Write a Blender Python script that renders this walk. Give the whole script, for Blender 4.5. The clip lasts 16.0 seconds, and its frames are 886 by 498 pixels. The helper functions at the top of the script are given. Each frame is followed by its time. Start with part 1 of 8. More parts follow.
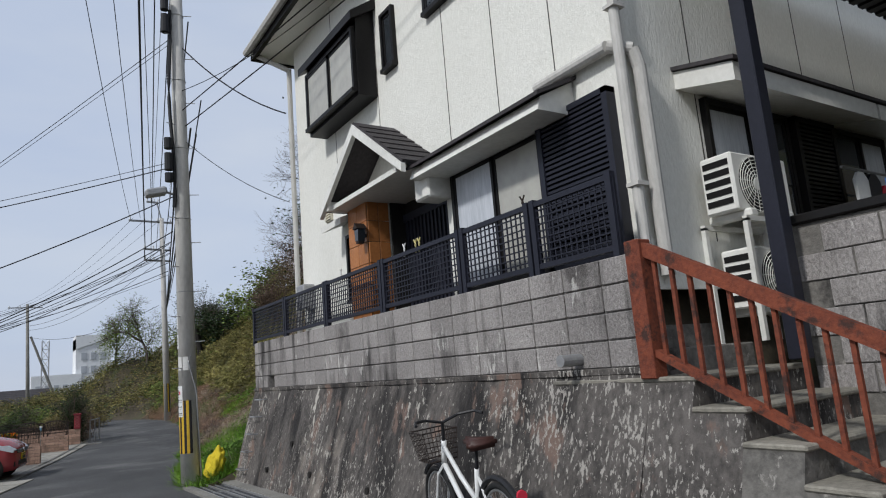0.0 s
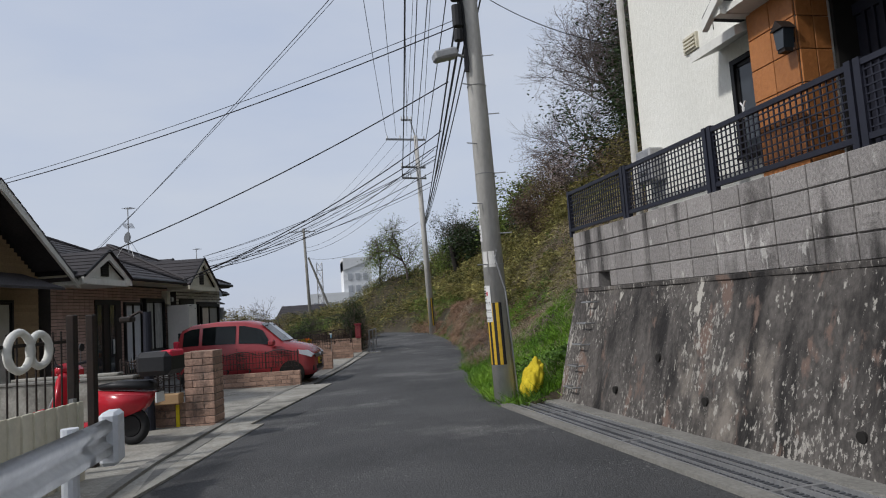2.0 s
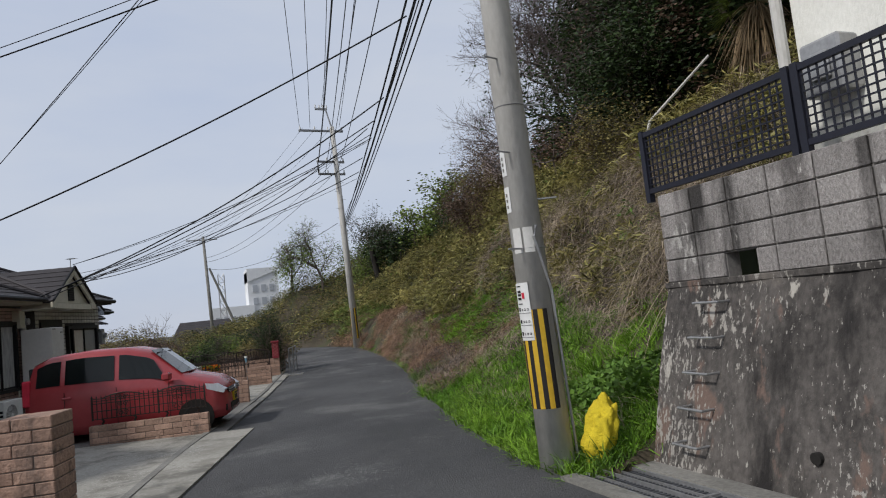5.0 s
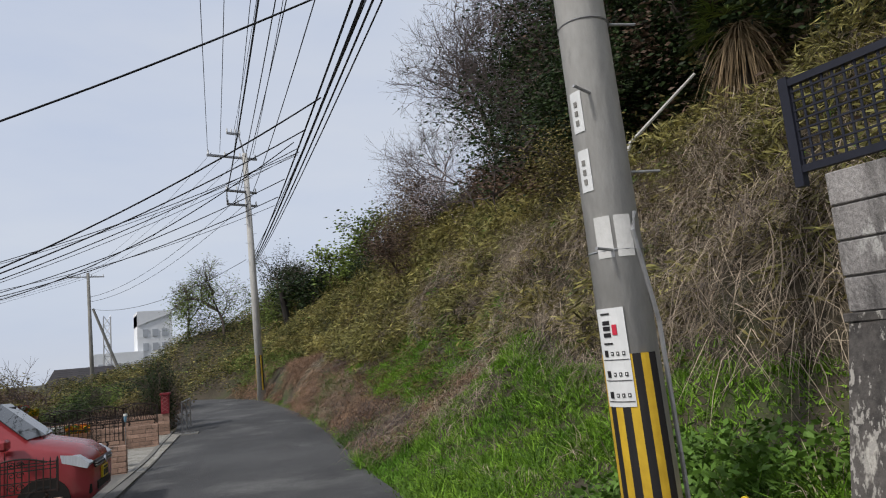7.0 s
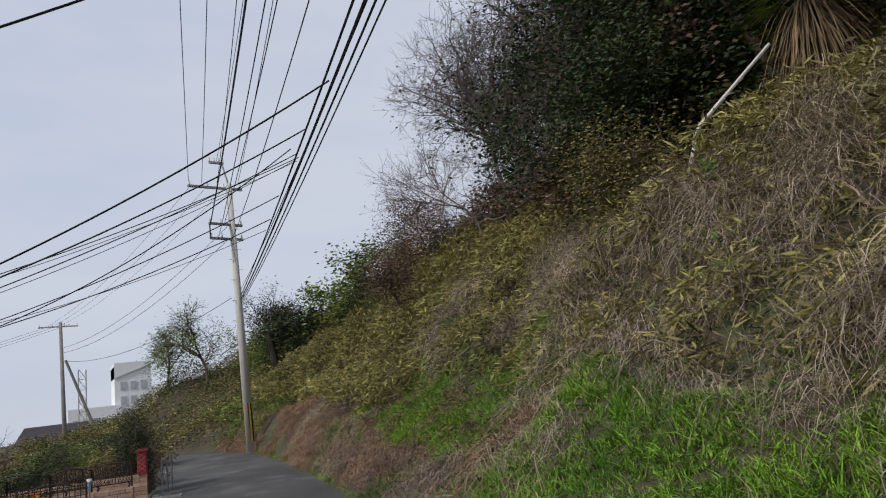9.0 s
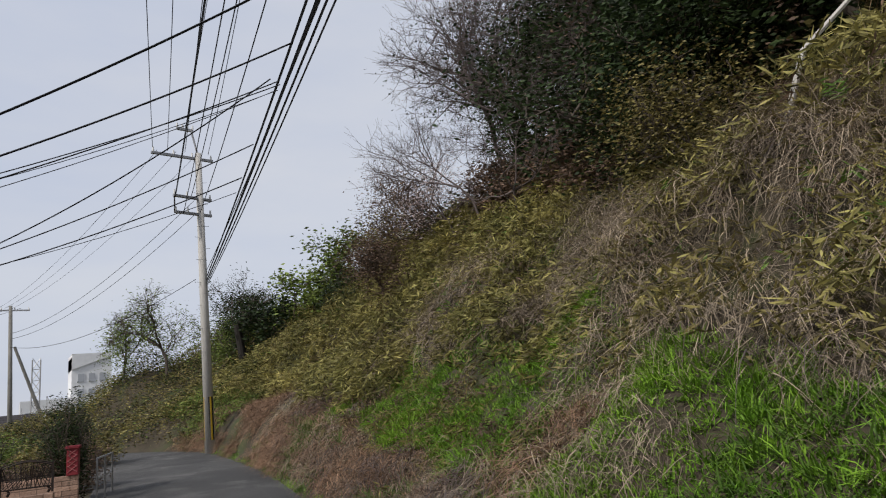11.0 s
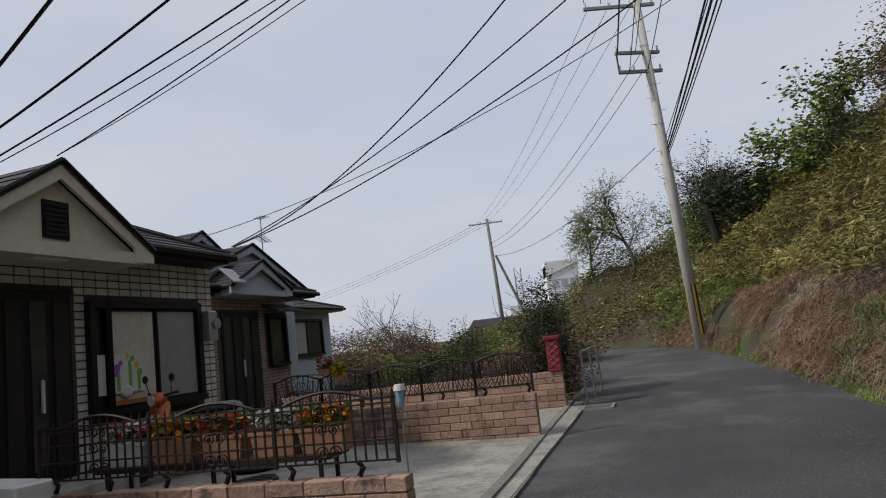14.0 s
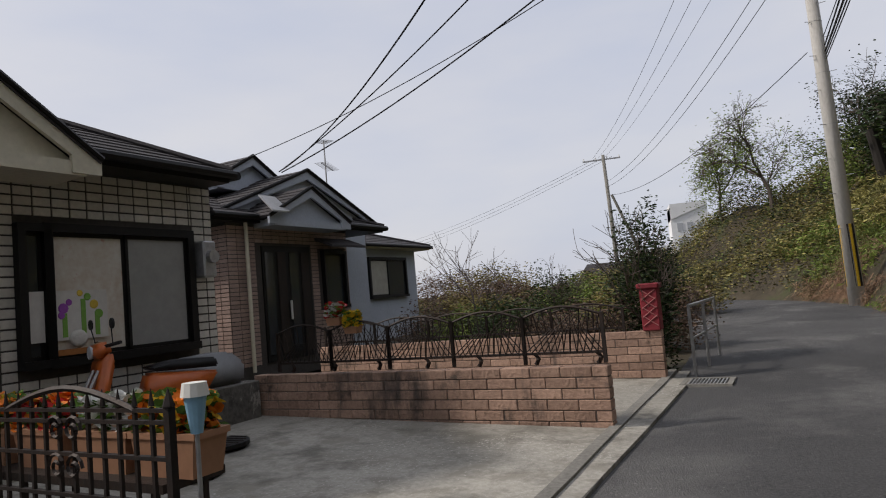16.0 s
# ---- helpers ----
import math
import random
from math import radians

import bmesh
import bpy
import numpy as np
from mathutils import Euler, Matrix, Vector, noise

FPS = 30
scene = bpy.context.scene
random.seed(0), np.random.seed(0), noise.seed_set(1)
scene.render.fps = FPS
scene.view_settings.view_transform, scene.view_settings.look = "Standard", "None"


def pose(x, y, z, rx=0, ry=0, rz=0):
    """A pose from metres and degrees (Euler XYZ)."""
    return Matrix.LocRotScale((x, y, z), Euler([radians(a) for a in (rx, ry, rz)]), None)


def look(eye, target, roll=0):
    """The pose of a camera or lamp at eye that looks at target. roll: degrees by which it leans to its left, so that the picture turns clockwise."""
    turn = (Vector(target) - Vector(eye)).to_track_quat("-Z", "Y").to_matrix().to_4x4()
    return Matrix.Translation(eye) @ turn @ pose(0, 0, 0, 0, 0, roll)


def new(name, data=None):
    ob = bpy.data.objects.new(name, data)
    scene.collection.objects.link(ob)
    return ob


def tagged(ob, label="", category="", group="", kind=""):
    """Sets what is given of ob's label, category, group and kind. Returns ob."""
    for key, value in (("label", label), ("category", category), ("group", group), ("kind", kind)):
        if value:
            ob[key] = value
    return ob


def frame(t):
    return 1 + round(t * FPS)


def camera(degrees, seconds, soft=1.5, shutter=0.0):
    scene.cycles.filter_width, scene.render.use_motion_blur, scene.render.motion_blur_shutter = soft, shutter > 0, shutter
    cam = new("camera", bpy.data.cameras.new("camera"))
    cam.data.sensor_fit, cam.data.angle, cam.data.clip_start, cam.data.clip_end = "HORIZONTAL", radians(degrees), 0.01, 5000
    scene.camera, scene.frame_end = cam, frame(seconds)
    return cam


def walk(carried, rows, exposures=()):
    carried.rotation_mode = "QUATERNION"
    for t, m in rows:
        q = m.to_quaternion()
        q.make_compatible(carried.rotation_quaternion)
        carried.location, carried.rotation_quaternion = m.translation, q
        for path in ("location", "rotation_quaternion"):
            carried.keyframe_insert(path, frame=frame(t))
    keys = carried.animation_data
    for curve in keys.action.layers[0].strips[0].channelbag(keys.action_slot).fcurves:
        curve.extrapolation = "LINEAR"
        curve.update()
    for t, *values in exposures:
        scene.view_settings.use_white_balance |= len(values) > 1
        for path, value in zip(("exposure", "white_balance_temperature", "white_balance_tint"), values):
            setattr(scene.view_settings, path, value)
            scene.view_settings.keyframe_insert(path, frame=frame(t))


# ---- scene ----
cam = camera(67.6, 16.0, soft=1.1)
PATH = [
    (0, (-0.394, -0.817, 1.649), (0.687, 0.828, 1.999), -4.7),
    (0.5, (-0.548, 0.021, 1.674), (0.327, 1.81, 1.861), -7.0),
    (0.7, (-0.597, 0.407, 1.665), (0.148, 2.253, 1.859), -8.7),
    (1, (-0.668, 0.875, 1.601), (-0.081, 2.782, 1.747), -6.6),
    (1.5, (-0.666, 1.499, 1.51), (-0.141, 3.427, 1.605), -6.3),
    (2, (-0.676, 2.309, 1.426), (-0.233, 4.252, 1.601), -4.0),
    (2.5, (-0.703, 2.951, 1.492), (-0.1, 4.852, 1.65), -5.0),
    (3, (-0.808, 3.524, 1.401), (-0.246, 5.435, 1.576), -2.8),
    (5.3, (-0.72, 6.619, 1.557), (0.019, 8.469, 1.741), -6.3),
    (5.5, (-0.67, 6.907, 1.546), (0.136, 8.72, 1.803), -5.1),
    (6, (-0.624, 7.589, 1.561), (0.345, 9.328, 1.763), -3.6),
    (6.5, (-0.512, 8.236, 1.565), (0.496, 9.939, 1.858), -6.8),
    (7, (-0.476, 8.895, 1.561), (0.498, 10.617, 1.855), -5.3),
    (7.5, (-0.389, 9.519, 1.538), (0.596, 11.234, 1.837), -9.0),
    (8, (-0.336, 10.171, 1.532), (0.626, 11.891, 1.872), -6.5),
    (8.5, (-0.217, 10.773, 1.552), (0.764, 12.462, 1.982), -9.5),
    (8.7, (-0.193, 10.988, 1.537), (0.801, 12.672, 1.954), -8.8),
    (10.8, (0.557, 13.797, 1.426), (1.636, 15.427, 1.849), -2.9),
    (11, (0.662, 13.965, 1.383), (1.748, 15.592, 1.799), -5.6),
    (11.5, (0.808, 14.427, 1.265), (1.769, 16.129, 1.689), -6.3),
    (12, (0.91, 15.253, 1.284), (1.576, 17.098, 1.677), -5.0),
    (12.5, (0.97, 16.201, 1.21), (1.407, 18.114, 1.6), -6.2),
    (13, (1.098, 17.076, 1.244), (1.513, 18.997, 1.617), -6.9),
    (13.5, (1.147, 17.819, 1.153), (1.439, 19.768, 1.491), -5.7),
    (14, (1.119, 18.794, 1.114), (0.956, 20.768, 1.39), -6.8),
    (14.4, (1.2, 19.416, 1.112), (0.403, 21.244, 1.265), -5.3),
    (14.5, (1.226, 19.552, 1.078), (0.421, 21.376, 1.233), -1.6),
    (15, (1.321, 20.218, 1.074), (0.428, 22.005, 1.166), -2.9),
    (15.5, (1.442, 20.94, 1.046), (0.595, 22.748, 1.156), -2.7),
    (16, (1.635, 21.529, 1.061), (1.1, 23.451, 1.203), -5.0),
]
EXPOSURES = [(0, -0.02, 6180, 7), (1.5, -0.07, 6330, 8), (3, -0.07, 6350, 8), (6, 0.03, 6430, 8), (6.5, 0.11, 6450, 8), (7.0, 0.07, 6470, 8), (7.5, 0.03, 6490, 8), (8.5, 0.03, 6530, 9), (11, 0.05, 6700, 9), (11.5, 0.13, 6800, 10),
             (12.4, -0.06, 6700, 10), (13.8, -0.07, 6650, 9), (14.5, 0.0, 6640, 9), (15, 0.14, 6850, 11), (16, 0.06, 6900, 11)]
walk(cam, [(t, look(eye, target, roll)) for t, eye, target, roll in PATH], EXPOSURES)

# ---- world, sun, exposure ----
world = bpy.data.worlds.new("sky")
scene.world = world
world.use_nodes = True
wn, wl = world.node_tree.nodes, world.node_tree.links
wn.clear()
w_out = wn.new("ShaderNodeOutputWorld")
w_bg = wn.new("ShaderNodeBackground")
w_sky = wn.new("ShaderNodeTexSky")
w_sky.sky_type = "NISHITA"
w_sky.sun_disc = False
SUN_EL, SUN_AZ = 42.0, -104.0          # degrees above the horizon; clockwise from +y
w_sky.sun_elevation, w_sky.sun_rotation = radians(SUN_EL), radians(SUN_AZ)
w_sky.dust_density, w_sky.air_density = 3.0, 1.0
w_tc = wn.new("ShaderNodeTexCoord")
w_map = wn.new("ShaderNodeMapping")
w_map.inputs["Scale"].default_value = (1.2, 1.2, 4.0)
w_noise = wn.new("ShaderNodeTexNoise")
w_noise.inputs["Scale"].default_value, w_noise.inputs["Detail"].default_value = 2.2, 5.0
w_ramp = wn.new("ShaderNodeValToRGB")
w_ramp.color_ramp.elements[0].position, w_ramp.color_ramp.elements[1].position = 0.3, 0.72
w_ramp.color_ramp.elements[0].color = (5.1, 5.6, 6.9, 1)
w_ramp.color_ramp.elements[1].color = (6.1, 6.35, 7.1, 1)
w_mix = wn.new("ShaderNodeMixRGB")
w_mix.inputs[0].default_value = 0.86
wl.new(w_tc.outputs["Generated"], w_map.inputs[0])
wl.new(w_map.outputs[0], w_noise.inputs["Vector"])
wl.new(w_noise.outputs["Fac"], w_ramp.inputs[0])
wl.new(w_sky.outputs[0], w_mix.inputs[1])
wl.new(w_ramp.outputs[0], w_mix.inputs[2])
wl.new(w_mix.outputs[0], w_bg.inputs[0])
w_bg.inputs[1].default_value = 0.11
wl.new(w_bg.outputs[0], w_out.inputs[0])
sun_data = bpy.data.lights.new("sun", "SUN")
sun_data.energy, sun_data.angle, sun_data.color = 2.6, radians(5), (1.0, 0.955, 0.925)
sun = new("sun", sun_data)
az, el = radians(SUN_AZ), radians(SUN_EL)
sun_from = Vector((math.sin(az) * math.cos(el), math.cos(az) * math.cos(el), math.sin(el)))
sun.matrix_world = look(sun_from * 60, (0, 0, 0))


# ---- materials ----
def mat(name, a, b=None, rough=0.85, metal=0.0, big=0.7, fine=18.0, bump=0.25, stretch=(1, 1, 1), wear=None,
        wear_at=0.62, wear_scale=2.0, per=0.0, island=False, spec=0.3, wear2=None, wear2_at=0.6, wear2_scale=1.2, grip=0.56, streaks=()):
    """Two tones mixed by noise at two scales, a third tone where it is worn, fine relief."""
    m = bpy.data.materials.new(name)
    m.use_nodes = True
    n, l = m.node_tree.nodes, m.node_tree.links
    bsdf = n["Principled BSDF"]
    bsdf.inputs["Roughness"].default_value, bsdf.inputs["Metallic"].default_value = rough, metal
    bsdf.inputs["Specular IOR Level"].default_value = spec
    b = b or tuple(c * 0.72 for c in a)
    geo = n.new("ShaderNodeNewGeometry")
    mp = n.new("ShaderNodeMapping")
    mp.inputs["Scale"].default_value = stretch
    l.new(geo.outputs["Position"], mp.inputs[0])
    n1, n2 = n.new("ShaderNodeTexNoise"), n.new("ShaderNodeTexNoise")
    for k, sc in ((n1, big), (n2, fine)):
        k.inputs["Scale"].default_value, k.inputs["Detail"].default_value, k.inputs["Roughness"].default_value = sc, 5, 0.6
        l.new(mp.outputs[0], k.inputs["Vector"])
    add = n.new("ShaderNodeMath")
    add.operation = "ADD"
    l.new(n1.outputs["Fac"], add.inputs[0])
    l.new(n2.outputs["Fac"], add.inputs[1])
    ramp = n.new("ShaderNodeMapRange")
    ramp.inputs["From Min"].default_value, ramp.inputs["From Max"].default_value = 1 - grip / 2, 1 + grip / 2
    l.new(add.outputs[0], ramp.inputs["Value"])
    mix = n.new("ShaderNodeMixRGB")
    mix.inputs[1].default_value, mix.inputs[2].default_value = (*b, 1), (*a, 1)
    l.new(ramp.outputs[0], mix.inputs[0])
    col = mix.outputs[0]
    for wear, wear_at, wear_scale in ((wear2, wear2_at, wear2_scale), (wear, wear_at, wear_scale)):
        if not wear:
            continue
        n3 = n.new("ShaderNodeTexNoise")
        n3.inputs["Scale"].default_value, n3.inputs["Detail"].default_value, n3.inputs["Roughness"].default_value = wear_scale, 7, 0.68
        l.new(mp.outputs[0], n3.inputs["Vector"])
        r3 = n.new("ShaderNodeMapRange")
        r3.inputs["From Min"].default_value, r3.inputs["From Max"].default_value = wear_at, wear_at + 0.1
        l.new(n3.outputs["Fac"], r3.inputs["Value"])
        m3 = n.new("ShaderNodeMixRGB")
        m3.inputs[2].default_value = (*wear, 1)
        l.new(r3.outputs[0], m3.inputs[0])
        l.new(col, m3.inputs[1])
        col = m3.outputs[0]
    # drips and scars: a tone, its threshold, its softness, its scale along x, y and z, and the scale of a patchy mask
    for tone, at, soft, sc, mask in streaks:
        ms = n.new("ShaderNodeMapping")
        ms.inputs["Scale"].default_value = sc
        l.new(geo.outputs["Position"], ms.inputs[0])
        ns, nm = n.new("ShaderNodeTexNoise"), n.new("ShaderNodeTexNoise")
        ns.inputs["Scale"].default_value, ns.inputs["Detail"].default_value, ns.inputs["Roughness"].default_value = 1.0, 6, 0.65
        nm.inputs["Scale"].default_value, nm.inputs["Detail"].default_value = mask, 3
        l.new(ms.outputs[0], ns.inputs["Vector"])
        l.new(geo.outputs["Position"], nm.inputs["Vector"])
        sm = n.new("ShaderNodeMath")
        sm.operation = "MULTIPLY_ADD"
        sm.inputs[1].default_value = 0.5
        l.new(nm.outputs["Fac"], sm.inputs[0])
        l.new(ns.outputs["Fac"], sm.inputs[2])
        rs = n.new("ShaderNodeMapRange")
        rs.inputs["From Min"].default_value, rs.inputs["From Max"].default_value = at, at + soft
        l.new(sm.outputs[0], rs.inputs["Value"])
        mx = n.new("ShaderNodeMixRGB")
        mx.inputs[2].default_value = (*tone, 1)
        l.new(rs.outputs[0], mx.inputs[0])
        l.new(col, mx.inputs[1])
        col = mx.outputs[0]
    if per:
        if island:
            rnd = geo.outputs["Random Per Island"]
        else:
            rnd = n.new("ShaderNodeObjectInfo").outputs["Random"]
        rr = n.new("ShaderNodeMapRange")
        rr.inputs["To Min"].default_value, rr.inputs["To Max"].default_value = 1 - per, 1 + per
        l.new(rnd, rr.inputs["Value"])
        hs = n.new("ShaderNodeHueSaturation")
        l.new(rr.outputs[0], hs.inputs["Value"])
        l.new(col, hs.inputs["Color"])
        col = hs.outputs[0]
    l.new(col, bsdf.inputs["Base Color"])
    if bump:
        bp = n.new("ShaderNodeBump")
        bp.inputs["Strength"].default_value, bp.inputs["Distance"].default_value = bump, 0.02
        l.new(n2.outputs["Fac"], bp.inputs["Height"])
        l.new(bp.outputs[0], bsdf.inputs["Normal"])
    return m


def leafy(name, a, b, per=0.35, rough=0.6):
    """Leaves: a tone for each leaf, some light passing through."""
    m = mat(name, a, b, rough=rough, big=0.35, fine=2.0, bump=0, per=per, island=True, spec=0.25)
    n, l = m.node_tree.nodes, m.node_tree.links
    bsdf, out = n["Principled BSDF"], n["Material Output"]
    tr = n.new("ShaderNodeBsdfTranslucent")
    l.new(bsdf.inputs["Base Color"].links[0].from_socket, tr.inputs[0])
    ms = n.new("ShaderNodeMixShader")
    ms.inputs[0].default_value = 0.14
    l.new(bsdf.outputs[0], ms.inputs[1])
    l.new(tr.outputs[0], ms.inputs[2])
    l.new(ms.outputs[0], out.inputs[0])
    return m


ASPHALT = mat("asphalt", (0.106, 0.105, 0.105), (0.042, 0.042, 0.043), rough=0.9, big=0.25, fine=60, bump=1.0, wear=(0.18, 0.177, 0.17), wear_at=0.6, wear_scale=42, wear2=(0.122, 0.12, 0.117), wear2_at=0.53, wear2_scale=0.3, grip=0.45, streaks=(
    ((0.2, 0.196, 0.188), 0.885, 0.03, (38, 38, 38), 0.6), ((0.06, 0.06, 0.061), 0.82, 0.2, (1.6, 0.3, 1), 0.35)))
KERB = mat("kerb_concrete", (0.26, 0.25, 0.225), (0.14, 0.135, 0.12), big=1.2, fine=30, bump=0.4, wear=(0.1, 0.1, 0.085), wear_scale=3)
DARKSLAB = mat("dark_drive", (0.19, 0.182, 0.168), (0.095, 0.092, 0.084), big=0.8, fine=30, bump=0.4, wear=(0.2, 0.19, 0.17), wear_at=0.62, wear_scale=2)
SLAB = mat("drive_concrete", (0.4, 0.38, 0.335), (0.23, 0.22, 0.19), big=0.6, fine=25, bump=0.4, wear=(0.17, 0.16, 0.135), wear_at=0.55, wear_scale=0.9, wear2=(0.25, 0.235, 0.2), wear2_at=0.5, wear2_scale=3.5, streaks=(((0.45, 0.43, 0.39), 0.89, 0.05, (30, 30, 30), 0.8), ((0.12, 0.115, 0.1), 0.78, 0.22, (2.2, 2.2, 2.2), 0.5)))
STAINED = mat("stained_concrete", (0.118, 0.106, 0.096), (0.042, 0.038, 0.035), big=1.3, fine=16, bump=0.9, stretch=(1.2, 1.2, 0.8), wear2=(0.2, 0.175, 0.15), wear2_at=0.56, wear2_scale=0.8, grip=0.45, streaks=(
    ((0.02, 0.018, 0.017), 0.755, 0.14, (2.2, 2.2, 0.3), 0.7), ((0.15, 0.105, 0.085), 0.85, 0.06, (3, 3, 1.2), 1.5), ((0.33, 0.31, 0.275), 0.875, 0.045, (15, 15, 6.5), 0.9), ((0.4, 0.375, 0.33), 0.925, 0.025, (2.4, 2.4, 0.9), 2.5), ((0.31, 0.29, 0.26), 0.855, 0.025, (34, 34, 12), 1.2)))
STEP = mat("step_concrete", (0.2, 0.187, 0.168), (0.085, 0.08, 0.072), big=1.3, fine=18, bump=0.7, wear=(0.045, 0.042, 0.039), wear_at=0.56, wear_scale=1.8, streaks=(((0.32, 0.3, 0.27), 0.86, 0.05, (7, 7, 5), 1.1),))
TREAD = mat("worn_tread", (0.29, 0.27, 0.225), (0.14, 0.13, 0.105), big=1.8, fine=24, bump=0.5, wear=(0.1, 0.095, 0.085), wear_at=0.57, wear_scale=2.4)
BLOCK = mat("concrete_block", (0.38, 0.355, 0.335), (0.2, 0.185, 0.175), big=0.9, fine=55, bump=1.0, stretch=(1, 1, 0.5), wear=(0.11, 0.1, 0.094), wear_at=0.56, wear_scale=1.3, per=0.12, grip=0.5, streaks=(
    ((0.05, 0.046, 0.043), 0.765, 0.17, (2.6, 2.6, 0.4), 0.8), ((0.46, 0.44, 0.41), 0.88, 0.05, (9, 9, 3), 1.5)))
MORTAR = mat("mortar", (0.3, 0.28, 0.26), (0.17, 0.16, 0.15), fine=30)
BRICK = mat("drive_brick", (0.44, 0.29, 0.215), (0.25, 0.16, 0.12), big=2, fine=30, bump=0.8, wear=(0.1, 0.075, 0.06), wear_at=0.575, wear_scale=3, per=0.24, streaks=(((0.09, 0.07, 0.06), 0.82, 0.16, (3, 3, 0.9), 0.8),))
BRICKM = mat("brick_mortar", (0.2, 0.17, 0.15), (0.11, 0.095, 0.085), fine=30)
STUCCO = mat("white_stucco", (0.78, 0.77, 0.71), (0.66, 0.65, 0.59), big=0.5, fine=45, bump=0.5, stretch=(1, 1, 0.4), wear=(0.55, 0.54, 0.49), wear_at=0.66, wear_scale=1.0)
WHITE = mat("white_paint", (0.72, 0.71, 0.66), (0.58, 0.57, 0.52), rough=0.6, big=1.5, fine=14, bump=0.1)
CREAM = mat("cream_paint", (0.62, 0.58, 0.46), (0.5, 0.47, 0.37), rough=0.7, big=1.5, fine=14, bump=0.15)
ROOF = mat("roof_slate", (0.06, 0.053, 0.055), (0.032, 0.029, 0.03), rough=0.75, big=1.2, fine=20, bump=0.5, per=0.2, island=True)
FRAME = mat("dark_aluminium", (0.014, 0.013, 0.013), (0.009, 0.0085, 0.0085), rough=0.5, metal=0.3, big=2, fine=30, bump=0.05)
NAVY = mat("navy_aluminium", (0.018, 0.019, 0.03), (0.012, 0.013, 0.02), rough=0.5, metal=0.0, big=2, fine=25, bump=0.05)
IRON = mat("wrought_iron", (0.022, 0.02, 0.019), (0.04, 0.026, 0.02), rough=0.6, metal=0.4, big=3, fine=30, bump=0.2)
GLUE = mat("faded_glue", (0.62, 0.61, 0.58), (0.5, 0.49, 0.46), fine=20)
POLE = mat("pole_concrete", (0.55, 0.535, 0.5), (0.42, 0.405, 0.375), big=1.5, fine=22, bump=0.3, stretch=(1, 1, 0.35), wear=(0.15, 0.14, 0.125), wear_at=0.63, wear_scale=1.5)
STEEL = mat("galvanised_steel", (0.42, 0.42, 0.42), (0.28, 0.28, 0.28), rough=0.45, metal=0.6, fine=20, bump=0.1)
CABLE = mat("cable_black", (0.018, 0.018, 0.02), (0.01, 0.01, 0.012), rough=0.6, bump=0)
YELLOW = mat("sign_yellow", (0.62, 0.4, 0.03), (0.45, 0.28, 0.02), rough=0.6, big=2, fine=15, bump=0.1)
BLACK = mat("sign_black", (0.02, 0.018, 0.018), rough=0.6, fine=15, bump=0.1)
PAPER = mat("sign_white", (0.72, 0.72, 0.7), (0.6, 0.6, 0.58), rough=0.6, fine=10, bump=0)
REDINK = mat("sign_red", (0.6, 0.03, 0.06), rough=0.6, fine=10, bump=0)
TILE_GREY = mat("wall_tile_greige", (0.6, 0.57, 0.51), (0.45, 0.425, 0.38), rough=0.5, big=0.8, fine=20, bump=0.2, per=0.14, island=True)
TILE_PINK = mat("wall_tile_pink", (0.5, 0.34, 0.29), (0.37, 0.25, 0.21), rough=0.5, big=0.8, fine=20, bump=0.2, per=0.16, island=True)
TILE_TAN = mat("wall_siding_tan", (0.33, 0.23, 0.13), (0.22, 0.15, 0.085), rough=0.6, big=0.8, fine=20, bump=0.2, per=0.12, island=True)
GROUT = mat("grout", (0.07, 0.062, 0.056), (0.045, 0.04, 0.036), fine=20)
TILE_ORANGE = mat("pier_tile_orange", (0.42, 0.17, 0.055), (0.3, 0.115, 0.035), rough=0.45, big=1.5, fine=25, bump=0.3, per=0.15)
BLUEWALL = mat("blue_grey_siding", (0.42, 0.46, 0.52), (0.34, 0.37, 0.42), rough=0.7, big=0.8, fine=20, bump=0.2)
# near-black that paints in the shade of holes, recesses, gaps and vents
HOLLOW = mat("hollow_shade", (0.02, 0.018, 0.016), rough=0.9, bump=0)
RUST = mat("rust_red_iron", (0.22, 0.058, 0.028), (0.1, 0.028, 0.017), rough=0.75, big=4, fine=30, bump=0.4, wear=(0.05, 0.024, 0.018), wear_at=0.53, wear_scale=7)
TANKW = mat("beige_enamel", (0.6, 0.58, 0.53), (0.52, 0.5, 0.46), rough=0.4, big=0.8, fine=10, bump=0.05)
ACW = mat("aircon_white", (0.76, 0.75, 0.7), (0.66, 0.65, 0.6), rough=0.45, big=1.5, fine=12, bump=0.05)
# dark soil, and the darkest leaf tones below, also stand in for shaded gaps
SOIL = mat("hill_soil", (0.085, 0.068, 0.045), (0.035, 0.029, 0.018), big=0.5, fine=9, bump=0.9, wear=(0.05, 0.062, 0.022), wear_at=0.5, wear_scale=0.6)
GRASS = leafy("grass_blades", (0.22, 0.36, 0.035), (0.1, 0.22, 0.02), per=0.5)
WEED = leafy("weed_leaves", (0.13, 0.23, 0.035), (0.065, 0.13, 0.022))
STRAW = leafy("dead_vines", (0.42, 0.345, 0.255), (0.16, 0.125, 0.095), per=0.75, rough=0.9)
RUSSET = leafy("russet_brush", (0.33, 0.21, 0.135), (0.14, 0.088, 0.06), per=0.7, rough=0.9)
SASA = leafy("bamboo_grass", (0.36, 0.31, 0.105), (0.12, 0.125, 0.04), per=0.8)
LEAF_D = leafy("evergreen_leaves", (0.042, 0.068, 0.02), (0.014, 0.026, 0.009), per=0.75)
